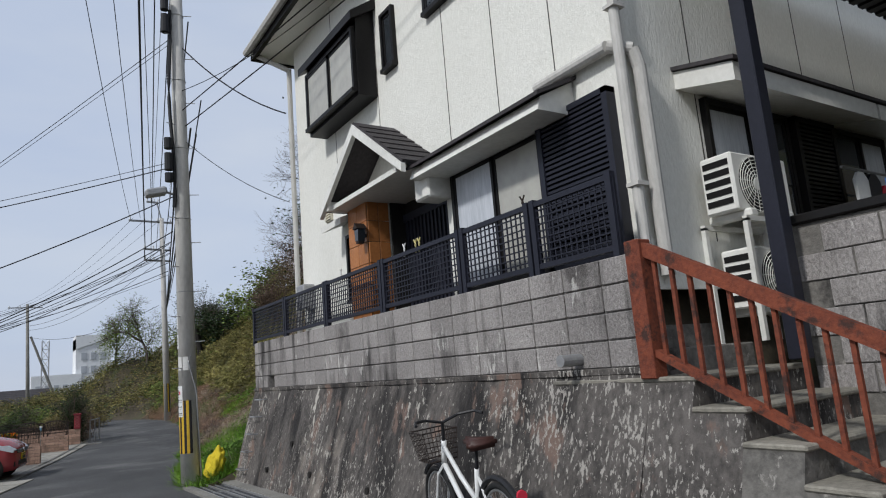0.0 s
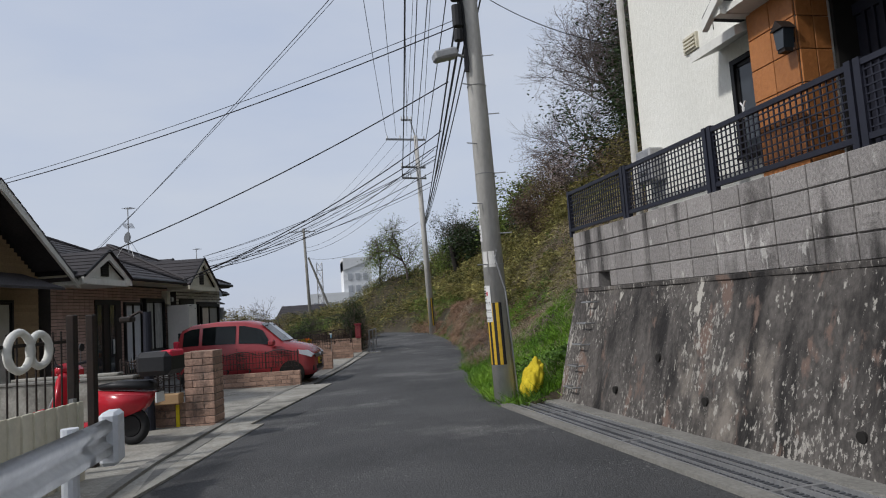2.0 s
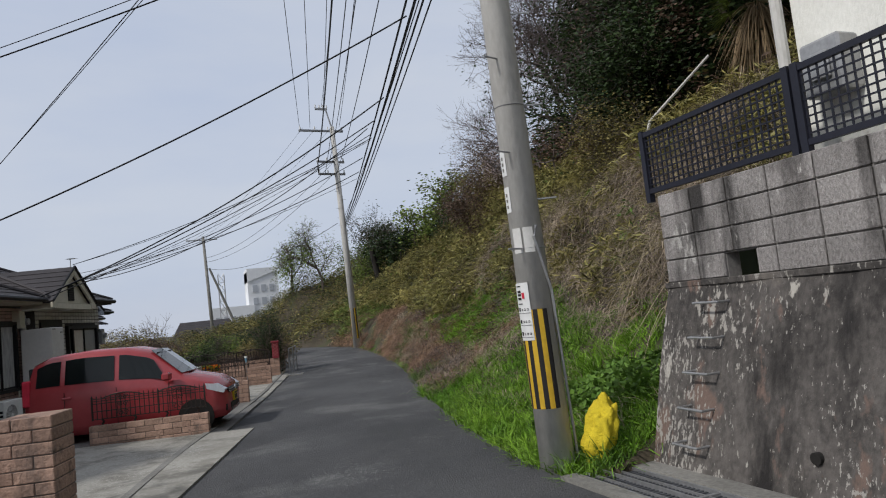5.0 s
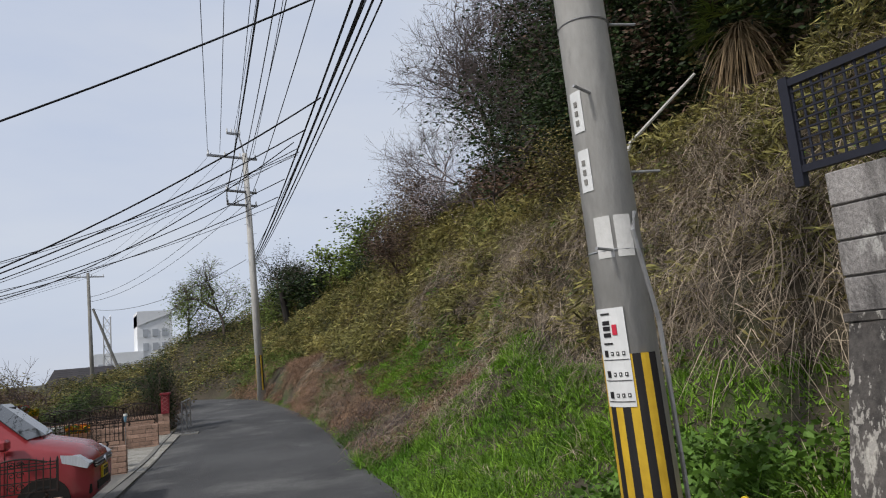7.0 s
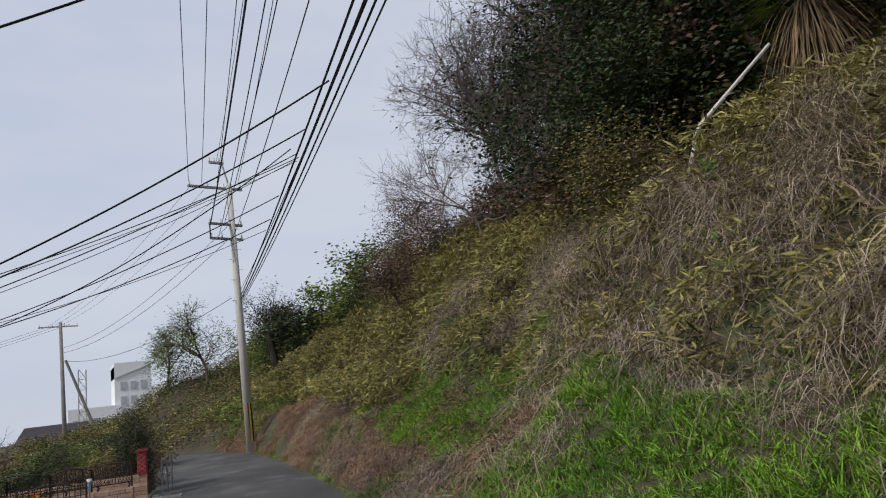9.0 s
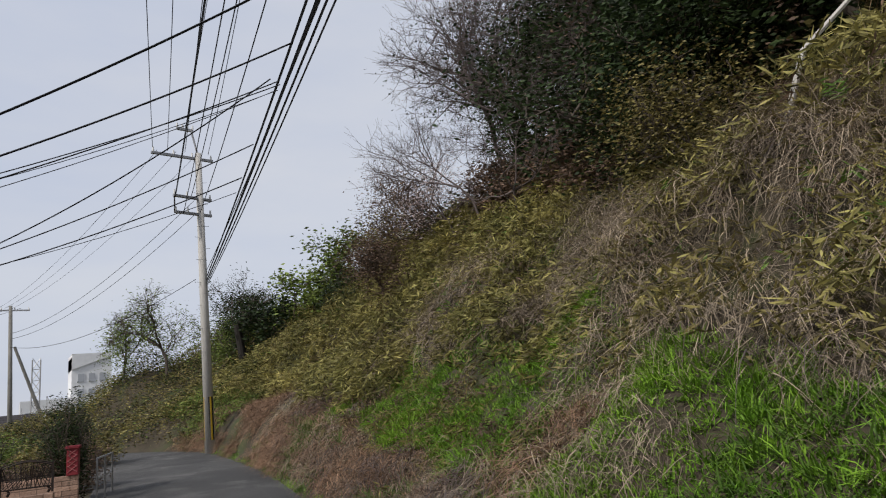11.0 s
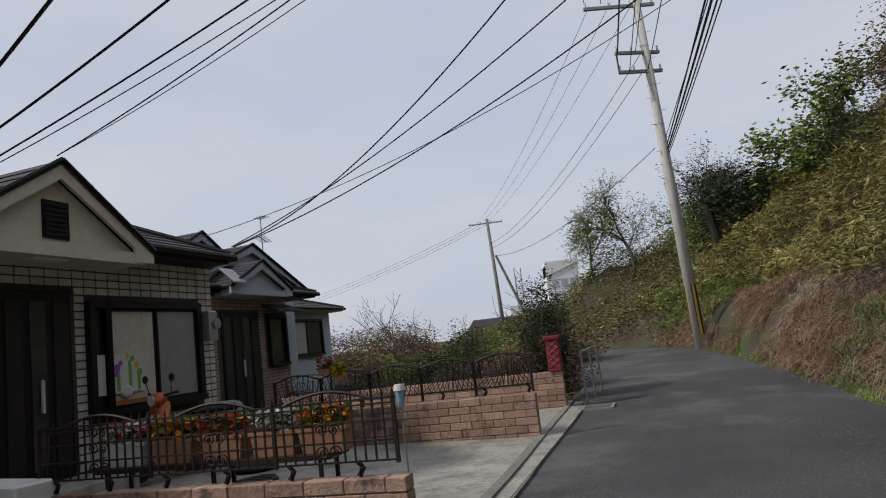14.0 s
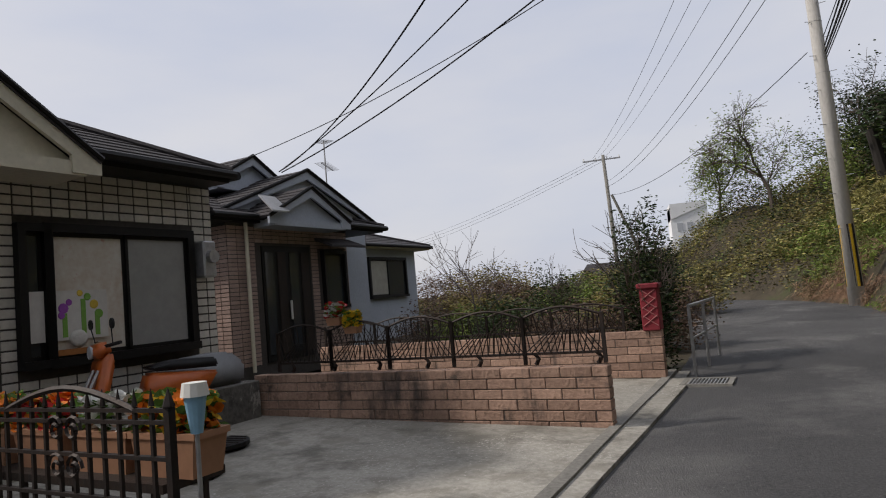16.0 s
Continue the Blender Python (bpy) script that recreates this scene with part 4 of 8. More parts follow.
for root, arms in ((pole_2, (((4.95, 39.9, 11.35), (7.4, 40.5, 11.45)), ((5.75, 39.95, 9.7), (7.3, 40.5, 9.75)), ((5.8, 40.0, 9.05), (7.3, 40.5, 9.1)), ((5.95, 40.2, 12.6), (6.6, 40.3, 12.6)))),
                   (pole_1, (((0.1, 11.6, 12.0), (2.7, 11.8, 12.0)), ((1.2, 11.65, 9.6), (2.7, 11.8, 9.6)))),
                   (pole_3, (((-1.0, 73, 10.3), (1.8, 73, 10.3)),))):
    for a, b in arms:
        bm = B()
        a, b = Vector(a), Vector(b)
        d = (b - a).normalized()
        s = Vector((-d.y, d.x, 0)) * 0.05
        vs = [bm.verts.new(p) for p in (a - s, a + s, b + s, b - s)] + [bm.verts.new(p + Vector((0, 0, 0.1))) for p in (a - s, a + s, b + s, b - s)]
        for f in ((0, 1, 2, 3), (7, 6, 5, 4), (0, 4, 5, 1), (1, 5, 6, 2), (2, 6, 7, 3), (3, 7, 4, 0)):
            bm.faces.new([vs[i] for i in f])
        bmesh.ops.recalc_face_normals(bm, faces=bm.faces[:])
        part("crossarm", bm, STEEL, root)
        for f in (0.03, 0.35, 0.65, 0.97):
            p = a.lerp(b, f)
            bm = B()
            cyl(bm, p + Vector((0, 0, 0.1)), p + Vector((0, 0, 0.28)), 0.045, 0.03, 8)
            part("insulator", bm, PAPER, root)
bm = B()
cyl(bm, p2t - Vector((0, 0, 0.1)), (6.5, 40.25, 12.7), 0.04, n=8)
part("top_bracket", bm, STEEL, pole_2)
bm = B()
for dz in (-0.9, -0.45):
    tube(bm, [(5.8, 40, 9.05), (5.8, 40, 9.75)], 0.03, 6)
part("arm_tie", bm, STEEL, pole_2)
# street lamp, boxes and posters on the near pole
bm = B()
c = at1(5.15)
box(bm, -0.32, 0.05, -0.11, 0.11, -0.07, 0.07, 0.03, Matrix.Translation(c + Vector((-0.33, -0.05, 0.05))) @ Matrix.Rotation(radians(-14), 4, "Y"))
tube(bm, [c, c + Vector((-0.2, -0.02, 0.02)), c + Vector((-0.4, -0.05, 0.08))], 0.022, 6)
lamp = part("street_lamp", bm, STEEL, pole_1, "grey street lamp head")
for z, s in ((5.75, 0.16), (6.1, 0.1), (5.45, 0.08), (8.5, 0.18), (8.9, 0.12)):
    c = at1(z)
    bm = B()
    cyl(bm, c + Vector((-0.24, -0.12, -s)), c + Vector((-0.24, -0.12, s)), 0.075, n=10)
    part("junction_box", bm, CABLE, pole_1)
bm = B()
pts = [at1(z) + Vector((-0.17 - 0.03 * math.sin(2 * z), -0.1, 0)) for z in [4.9 + 0.3 * k for k in range(14)]]
tube(bm, pts, 0.035, 6)
part("riser_cable", bm, CABLE, pole_1)
bm = B()
c0 = at1(0.05)
tube(bm, [c0 + Vector((0.15, -0.11, 0)), at1(1.6) + Vector((0.1, -0.14, 0)), at1(2.1) + Vector((-0.02, -0.165, 0)), at1(2.2) + Vector((0.02, -0.16, 0))], 0.014, 6)
part("ground_conduit", bm, STEEL, pole_1)


def pole_sheet(z0, z1, a_mid, a_half, lift, mtl, name, label=""):
    bm = B()
    n = 5
    cols = []
    for k in range(n + 1):
        a = radians(a_mid - a_half + 2 * a_half * k / n)
        col = []
        for z in (z0, z1):
            r = 0.163 - 0.066 * z / 12.6 + lift
            c = at1(z)
            for rr in (r, r + 0.004):
                col.append(bm.verts.new(c + rr * Vector((math.cos(a), math.sin(a), 0))))
        cols.append(col)
    for a, b in zip(cols, cols[1:]):
        bm.faces.new((a[1], b[1], b[3], a[3]))
        bm.faces.new((a[0], a[2], b[2], b[0]))
        bm.faces.new((a[2], a[3], b[3], b[2]))
        bm.faces.new((a[0], b[0], b[1], a[1]))
    for c in (cols[0], cols[-1]):
        bm.faces.new((c[0], c[1], c[3], c[2]))
    bmesh.ops.recalc_face_normals(bm, faces=bm.faces[:])
    return part(name, bm, mtl, pole_1, label)


pole_sheet(1.165, 1.69, 191, 31, 0.008, PAPER, "poster", "white notice poster with a small table")
pole_sheet(1.545, 1.6, 201, 4.5, 0.0125, REDINK, "poster_mark")
for z in (1.6, 1.57, 1.535):
    pole_sheet(z, z + 0.022, 184, 8, 0.0125, BLACK, "poster_text")
for z in (1.655, 1.495):
    pole_sheet(z, z + 0.009, 184, 10, 0.0125, BLACK, "poster_text")
for k, z in enumerate((1.43, 1.32, 1.21)):
    pole_sheet(z - 0.018, z - 0.015, 193, 27, 0.0125, BLACK, "poster_rule")
    pole_sheet(z, z + 0.035, 176, 4, 0.0125, BLACK, "poster_symbol")
    for a in (190, 201, 212):
        pole_sheet(z + 0.006, z + 0.026, a, 2.6, 0.0125, BLACK, "poster_symbol")
        pole_sheet(z + 0.011, z + 0.021, a, 1.4, 0.0135, PAPER, "poster_symbol")
for z in (2.345, 2.69):
    pole_sheet(z, z + 0.24, 184, 15, 0.004, PAPER, "number_label", "small white pole label")
    for k in range(3):
        pole_sheet(z + 0.04 + 0.055 * k, z + 0.07 + 0.055 * k, 184, 4, 0.009, KERB, "label_text")
for a in (205, 246):
    pole_sheet(1.96, 2.19, a, 17, 0.002, GLUE, "pale_patch", "pale square of old poster glue")


# ---- overhead lines ----
def cable(a, b, sag, r=0.012, n=26, group="overhead lines", label="black overhead power cable between the poles"):
    a, b = Vector(a), Vector(b)
    bm = B()
    pts = [a.lerp(b, i / n) - Vector((0, 0, 4 * sag * (i / n) * (1 - i / n))) for i in range(n + 1)]
    tube(bm, pts, r, 4)
    return single("power_cable", bm, CABLE, a, label, "cable", group=group)


for f1, f2 in ((-2.0, -1.75), (-1.3, -1.2), (-0.55, -0.55), (0.3, 0.35)):
    cable((1.95 + f1, 11.7, 12.25), (6.8 + f2, 40.2, 11.65), 0.5, 0.011)
cable((1.95, 11.7, 12.6), (6.3, 40.25, 12.75), 0.5, 0.009)
for k, (za, zb, sg, r) in enumerate(((6.75, 6.65, 0.22, 0.02), (6.6, 6.5, 0.25, 0.026), (6.5, 6.4, 0.28, 0.018), (6.4, 6.3, 0.26, 0.014), (7.1, 6.9, 0.3, 0.012))):
    cable((2.12 + 0.1 * k, 11.7, za), (7.05, 40.4, zb), sg, r, label="thick telephone cable bundle between the poles")
for k, (za, zb) in enumerate(((9.7, 9.75), (9.65, 9.1), (9.75, 9.8), (8.7, 9.1))):
    cable((1.4 + 0.3 * k, 11.7, za), (5.85 + 0.3 * k, 40.1, zb), 0.45, 0.013 if k else 0.024)
# towards the camera's back, past the start
for k, (x, z) in enumerate(((-0.3, 12.2), (0.7, 12.2), (2.3, 12.2), (1.9, 9.7), (2.2, 6.8), (2.3, 6.5))):
    cable((1.95 + (x - 1.9) * 0.6, 11.7, z), (x + 6.0, -28, z + 1), 0.6, 0.013)
cable(at1(7.2), (3.7, 6.2, 7.3), 0.25, 0.008, label="thin service wire to the white house")
cable(at1(8.2), (3.55, 9.9, 6.3), 0.2, 0.012, label="thin service wire to the white house")
cable(at1(6.3), (3.6, 10, 4.7), 0.15, 0.006, label="thin service wire to the white house")
# onwards from the bend
for k, dx in enumerate((-1.6, -0.9, -0.1)):
    cable((6.8 + dx, 40.1, 11.6), (0.4 + dx * 0.6 + 0.3, 73, 10.5), 0.7, 0.01)
for z1, z2 in ((9.7, 8.6), (9.1, 8.2), (6.5, 7.6)):
    cable((6.6, 40.3, z1), (0.6, 73, z2), 0.9, 0.014)
for k in range(3):
    cable((0.0 + 0.6 * k, 73, 10.5), (-30, 105 + 3 * k, 8), 0.7, 0.012)


def lot(x, y, z):
    return LOT @ Vector((x, y, z))


# service wires from the telephone bundle and the near pole down to the house roofs
CORNER, PEAK, FAR_ROOF = lot(-4.6, -0.3, 2.75), lot(-4.38, 1.42, 3.66), Vector((-4.95, 33.4, 3.85))
for a, b, sg, r in ((Vector((2.84, 16.05, 6.35)), lot(-4.6, -5.6, 3.0), 0.2, 0.014), (Vector((3.6, 20.2, 6.4)), CORNER, 0.35, 0.016),
                    (Vector((3.92, 22.3, 6.5)), CORNER, 0.3, 0.014), (Vector((4.1, 23.4, 6.45)), CORNER + Vector((0, 0.05, -0.08)), 0.25, 0.01),
                    (Vector((4.15, 23.6, 6.4)), CORNER + Vector((0, 0.1, -0.05)), 0.3, 0.006), (Vector((4.07, 23.2, 6.3)), PEAK, 0.22, 0.009),
                    (Vector((4.1, 23.4, 6.3)), PEAK, 0.26, 0.006), (Vector((4.2, 24.0, 6.8)), FAR_ROOF, 0.9, 0.014),
                    (Vector((4.57, 26.2, 6.5)), FAR_ROOF, 0.4, 0.013), (Vector((4.92, 28.2, 6.5)), FAR_ROOF + Vector((0, 0.1, 0)), 0.4, 0.014),
                    (Vector((5.1, 29.3, 6.5)), FAR_ROOF + Vector((-0.5, -0.7, 0.15)), 0.45, 0.008), 
                    (at1(5.75), Vector((-8.6, 18.4, 4.35)), 0.25, 0.01), (at1(5.85), Vector((-8.6, 18.6, 4.45)), 0.2, 0.006),
                    (at1(8.4), Vector((-6.6, 24.2, 3.75)), 0.12, 0.009), (at1(8.3), Vector((-6.7, 24.1, 3.7)), 0.18, 0.007),
                    (at1(9.4), lot(-12, -19.0, 7.5), 0.5, 0.011), (at1(9.2), lot(-12, -18.0, 7.0), 0.6, 0.009)):
    cable(a, b, sg, r, group="service wires", label="black service wire from pole to house")

lau = thing("laundry", (6.9, 2.2, 2.5), None, "laundry hung under the canopy, white, navy and orange", "laundry")
for k, (x, z0, z1, mm) in enumerate(((6.55, 2.85, 3.2, PAPER), (6.8, 2.75, 3.2, NAVY), (7.05, 2.8, 3.1, REDINK), (7.3, 2.8, 3.2, PAPER))):
    bm = B()
    pts = [(x - 0.11, z0), (x + 0.11, z0), (x + 0.13, z1 - 0.08), (x + 0.05, z1), (x - 0.05, z1), (x - 0.13, z1 - 0.08)]
    poly(bm, pts, "y", 2.2 - 0.01, 2.2 + 0.02)
    part("garment", bm, mm, lau)
bm = B()
tube(bm, [(6.2, 2.2, 3.22), (7.8, 2.2, 3.22)], 0.014, 6)
part("pole", bm, STEEL, lau)


# ---- left-hand plots: x towards the lane, y along it, from the plot corner ----
def lot_ground(y):
    return road_z((LOT @ Vector((0, y, 0))).y)


drive = thing("driveway", (-2.5, 0, -0.2), LOT, "pale weathered concrete driveway slabs of the house plots", "driveway", kind="structure")
for y0, y1 in ((-22, -15.6), (-15.58, -11.4), (-11.38, -4.72), (-4.7, -0.02), (0.0, 4.55), (4.57, 7.35)):
    bm = B()
    vs = []
    x_front = 0.28
    if y0 < -10:
        x_front = 0.75 if y0 > -15 else 0.95
    elif y0 < -5:
        x_front = 0.45
    for x, dz in ((x_front, 0.035), (-1.2, 0.06), (-5.2, 0.14), (-14, 0.14)):
        for y in (y0, y1):
            vs.append((x, y, lot_ground(y) + dz))
    for k in range(3):
        slab(bm, [vs[2 * k], vs[2 * k + 1], vs[2 * k + 3], vs[2 * k + 2]], 0.25)
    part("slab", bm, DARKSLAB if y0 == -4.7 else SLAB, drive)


def manhole(x, y, z, r=0.3):
    bm = B()
    cyl(bm, (x, y, z - 0.02), (x, y, z + 0.018), r, n=24)
    root = single("manhole_cover", bm, FRAME, (x, y, z), "dark round iron manhole cover in the driveway", "manhole cover", LOT, "manhole covers")
    bm = B()
    for k in range(-3, 4):
        w = math.sqrt(max(0.01, (r * 0.85) ** 2 - (0.08 * k) ** 2))
        box(bm, x - w, x + w, y + 0.08 * k - 0.012, y + 0.08 * k + 0.012, z + 0.018, z + 0.024)
    part("raised_pattern", bm, IRON, root)


manhole(-3.3, 3.1, -0.12, 0.28)
manhole(-2.75, 2.3, -0.14, 0.25)
manhole(-3.0, -1.05, -0.14, 0.3)


def brick_wall(name, x0, x1, y0, y1, z0, courses, label, bl=0.3, bh=0.1, along_x=True):
    """A wall of split-face bricks along x (or y); its bricks are hung on it further below."""
    root = thing(name, ((x0 + x1) / 2, (y0 + y1) / 2, z0), LOT, label, "brick wall", kind="structure")
    bm = B()
    box(bm, x0 + 0.012, x1 - 0.012, y0 + 0.012, y1 - 0.012, z0 - 0.15, z0 + courses * bh - 0.012)
    part("mortar_core", bm, BRICKM, root)
    BRICK_JOBS.append((root, x0, x1, y0, y1, z0, courses, bl, bh, along_x))
    return root


BRICK_JOBS = []
T = 0.14
wall_w1 = brick_wall("wall_brick_1", -1.95, 0.0, -4.69, -4.69 + T, -0.42, 6, "low tan-pink split brick wall before the red car")
wall_w2 = brick_wall("wall_brick_2", -3.05, 0.0, -T / 2, T / 2, -0.3, 6, "low tan split brick wall with iron fence on top")
wall_wa = brick_wall("wall_brick_3", -4.25, 0.0, 4.56, 4.56 + T, -0.28, 6, "low tan split brick wall between two driveways")
wall_wb = brick_wall("wall_brick_4", -5.5, -0.02, 7.33, 7.33 + T, -0.2, 6, "low tan brick wall under the garden hedge")
gate_pillar = brick_wall("wall_pillar", -0.18, 0.24, -11.25, -10.85, -0.05, 11, "brown brick gate pillar beside the lane")
low_wall = brick_wall("wall_brick_5", -1.05, -0.18, -11.2, -11.2 + T, -0.05, 4, "low brown brick wall beside the gate pillar")

bm = B()
box(bm, -2.5, -1.06, -11.35, -11.22, -0.05, 0.8)
box(bm, -2.52, -1.04, -11.37, -11.2, 0.8, 0.84, 0.008)
single("wall_white", bm, SLAB, (-1.8, -11.3, 0), "pale rendered garden wall beside the scooter", "wall", LOT, kind="structure")


def scroll(bm, cx, y, cz, r, turns=1.4, flip=1, w=0.009):
    pts = []
    for i in range(18):
        t = i / 17
        a = turns * 2 * math.pi * t
        rr = r * (1 - 0.75 * t)
        pts.append((cx + flip * rr * math.cos(a), y, cz + rr * math.sin(a)))
    tube(bm, pts, w, 4)


def iron_fence(y, x0, x1, z0, z1, label, bars=True, arcs=()):
    """A wrought-iron fence along x on a wall; bars of their own, scroll ornaments, short feet."""
    root = thing("iron_fence", ((x0 + x1) / 2, y, z0 - 0.08), LOT, label, "fence", "wrought iron fences")
    for z in (z0, z0 + 0.13, z0 + 0.26, z1 - 0.035, z1):
        bm = B()
        box(bm, x0, x1, y - 0.009, y + 0.009, z - 0.006, z + 0.006)
        part("rail", bm, IRON, root)
    n = int((x1 - x0) / 0.075)
    for k in range(n + 1):
        x = x0 + (x1 - x0) * k / n
        bm = B()
        big = k % 14 == 0 or k == n
        w = 0.012 if big else 0.0058
        box(bm, x - w, x + w, y - w, y + w, z0 - (0.02 if big else 0), z1 + 0.01)
        cyl(bm, (x, y, z1 + 0.012), (x, y, z1 + 0.065), w * 1.7, 0.001, 6)
        part("bar", bm, IRON, root)
    for cx in arcs:
        for s in (-1, 1):
            for dz, rr in ((0.22, 0.045), (0.34, 0.045), (0.07, 0.05)):
                bm = B()
                scroll(bm, cx + 0.045 * s, y - 0.012, z0 + dz, rr, flip=s, w=0.0065)
                part("scroll", bm, IRON, root)
        bm = B()
        tube(bm, [(cx - 0.34 + 0.068 * i, y, z1 + 0.07 * math.sin(math.pi * i / 10)) for i in range(11)], 0.011, 5)
        part("arched_rail", bm, IRON, root)
    x = x0 + 0.15
    while x < x1:
        bm = B()
        tube(bm, [(x, y, z0), (x + 0.03, y, z0 - 0.04), (x, y, z0 - 0.09)], 0.022, 5)
        part("foot", bm, IRON, root)
        x += 0.52
    return root


iron_fence(-0.02, -3.1, -0.06, 0.4, 0.8, "black wrought-iron fence with scrolls on the brick wall", arcs=(-2.5, -1.45, -0.55))
iron_fence(-11.13, -1.0, -0.2, 0.44, 0.92, "low black iron gate panel beside the brick pillar", arcs=(-0.6,))
iron_fence(-4.62, -1.9, -0.05, 0.28, 0.62, "low black iron fence before the red car", arcs=(-1.4, -0.5))


def wave_fence(y, x0, x1, z0, z1, label):
    root = thing("iron_fence", ((x0 + x1) / 2, y, z0 - 0.08), LOT, label, "fence", "wrought iron fences")
    for z in (z0,):
        bm = B()
        box(bm, x0, x1, y - 0.012, y + 0.012, z - 0.012, z + 0.012)
        part("rail", bm, IRON, root)
    n = 5
    for k in range(n):
        a0, a1 = x0 + (x1 - x0) * k / n, x0 + (x1 - x0) * (k + 1) / n
        top = lambda x: z1 + 0.09 * math.sin(math.pi * (x - a0) / (a1 - a0))
        bm = B()
        tube(bm, [(a0 + (a1 - a0) * i / 12, y, top(a0 + (a1 - a0) * i / 12)) for i in range(13)], 0.012, 5)
        part("arched_rail", bm, IRON, root)
        bm = B()
        for j in range(13):
            x = a0 + (a1 - a0) * j / 12
            lean = (j - 6) / 6 * 0.16
            x2 = min(max(x + lean, a0), a1)
            tube(bm, [(x, y, z0), ((x + x2) / 2, y + 0.01, (z0 + z1) / 2), (x2, y, top(x2))], 0.006, 4)
            x3 = min(max(x - lean * 1.4 + 0.05, a0), a1)
            tube(bm, [(x, y - 0.012, z0), (x3, y - 0.012, z0 + 0.22)], 0.006, 4)
        part("lattice", bm, IRON, root)
        for x in (a0, a1):
            bm = B()
            box(bm, x - 0.016, x + 0.016, y - 0.016, y + 0.016, z0 - 0.1, z1 + 0.02)
            part("post", bm, IRON, root)
    x = x0 + 0.2
    while x < x1:
        bm = B()
        tube(bm, [(x, y, z0), (x + 0.03, y, z0 - 0.05), (x, y, z0 - 0.1)], 0.024, 5)
        part("foot", bm, IRON, root)
        x += 0.6
    return root


wave_fence(4.63, -3.9, -0.03, 0.44, 0.78, "black wrought-iron fence with arched waves and lattice")
wave_fence(7.4, -5.4, -0.5, 0.45, 0.7, "dark iron garden fence before the hedge")

# red lattice post
REDP = mat("red_paint", (0.27, 0.03, 0.04), (0.17, 0.02, 0.028), rough=0.6, big=3, fine=25, bump=0.2)
post = thing("fence_post", (-0.12, 7.4, 0.4), LOT, "dark red square post with raised lattice panels", "post")
bm = B()
box(bm, -0.24, -0.02, 7.29, 7.51, 0.4, 0.93, 0.01)
part("shaft", bm, REDP, post)
bm = B()
box(bm, -0.27, 0.01, 7.26, 7.54, 0.93, 1.0, 0.015)
part("cap", bm, REDP, post)
bm = B()
PINKP = mat("pink_lattice", (0.36, 0.12, 0.12), bump=0)
for k in range(4):
    for s in (-1, 1):
        z = 0.46 + 0.11 * k
        tube(bm, [(-0.13 - s * 0.09, 7.284, z), (-0.13 + s * 0.09, 7.284, z + 0.13)], 0.008, 4)
part("lattice_panel", bm, PINKP, post)

# metal handrail at the plot's end
hr = thing("handrail", (0.35, 7.7, -0.2), LOT, "grey steel pipe handrail beside the lane", "railing")
for x, y in ((0.3, 7.55), (0.34, 8.6), (0.36, 9.8)):
    bm = B()
    tube(bm, [(x, y, -0.25), (x, y, 0.68)], 0.022, 8)
    part("post", bm, STEEL, hr)
bm = B()
tube(bm, [(0.3, 7.55, 0.67), (0.34, 8.6, 0.67), (0.36, 9.8, 0.67)], 0.022, 8)
tube(bm, [(0.3, 7.55, 0.25), (0.36, 9.8, 0.25)], 0.016, 8)
part("rail", bm, STEEL, hr)
# drain grate in the lane
dg = thing("drain_grate", (0.45, 7.2, -0.26), LOT, "steel drain grate set in a concrete frame", "drain")
zg = lot_ground(7.2) + 0.035
for x0, x1, y0, y1 in ((0.2, 0.26, 6.85, 7.4), (0.72, 0.78, 6.85, 7.4), (0.26, 0.72, 6.85, 6.9), (0.26, 0.72, 7.35, 7.4)):
    bm = B()
    box(bm, x0, x1, y0, y1, zg - 0.06, zg + 0.004)
    part("frame", bm, KERB, dg)
bm = B()
box(bm, 0.26, 0.72, 6.9, 7.35, zg - 0.08, zg - 0.05)
part("pit", bm, HOLLOW, dg)
for k in range(11):
    bm = B()
    x = 0.28 + 0.04 * k
    box(bm, x, x + 0.014, 6.9, 7.35, zg - 0.03, zg)
    part("grate_bar", bm, STEEL, dg)


# ---- bungalows ----
def tile_field(name, parent, x, y0, y1, z0, z1, holes, tw, th, material, gap=0.012, side=1, axis="x", m=LOT):
    """Wall tiles as one joined field, left out where openings are."""
    V, F = [], []
    rows, k = int((z1 - z0) / th), 0
    for r in range(rows):
        z = z0 + r * th
        y = y0
        while y < y1 - 0.02:
            e = min(y + tw, y1)
            if not any(h[0] < e - 0.01 and h[1] > y + 0.01 and h[2] < z + th - 0.005 and h[3] > z + 0.005 for h in holes):
                a = [(x, y + gap / 2, z + gap / 2), (x, e - gap / 2, z + gap / 2), (x, e - gap / 2, z + th - gap / 2), (x, y + gap / 2, z + th - gap / 2)]
                p = side * 0.009
                q = [(x + p, c[1] + (0.003 if i in (0, 3) else -0.003), c[2] + (0.003 if i < 2 else -0.003)) for i, c in enumerate(a)]
                n0 = len(V)
                pts = a + q
                if axis == "y":
                    pts = [(c[1], c[0], c[2]) for c in pts]
                V += [tuple(m @ Vector(c)) for c in pts]
                F += [(n0 + 4, n0 + 5, n0 + 6, n0 + 7), (n0, n0 + 1, n0 + 5, n0 + 4), (n0 + 1, n0 + 2, n0 + 6, n0 + 5), (n0 + 2, n0 + 3, n0 + 7, n0 + 6), (n0 + 3, n0, n0 + 4, n0 + 7)]
            y = e
    return raw(name, V, F, material, "stuff", "", "", parent)


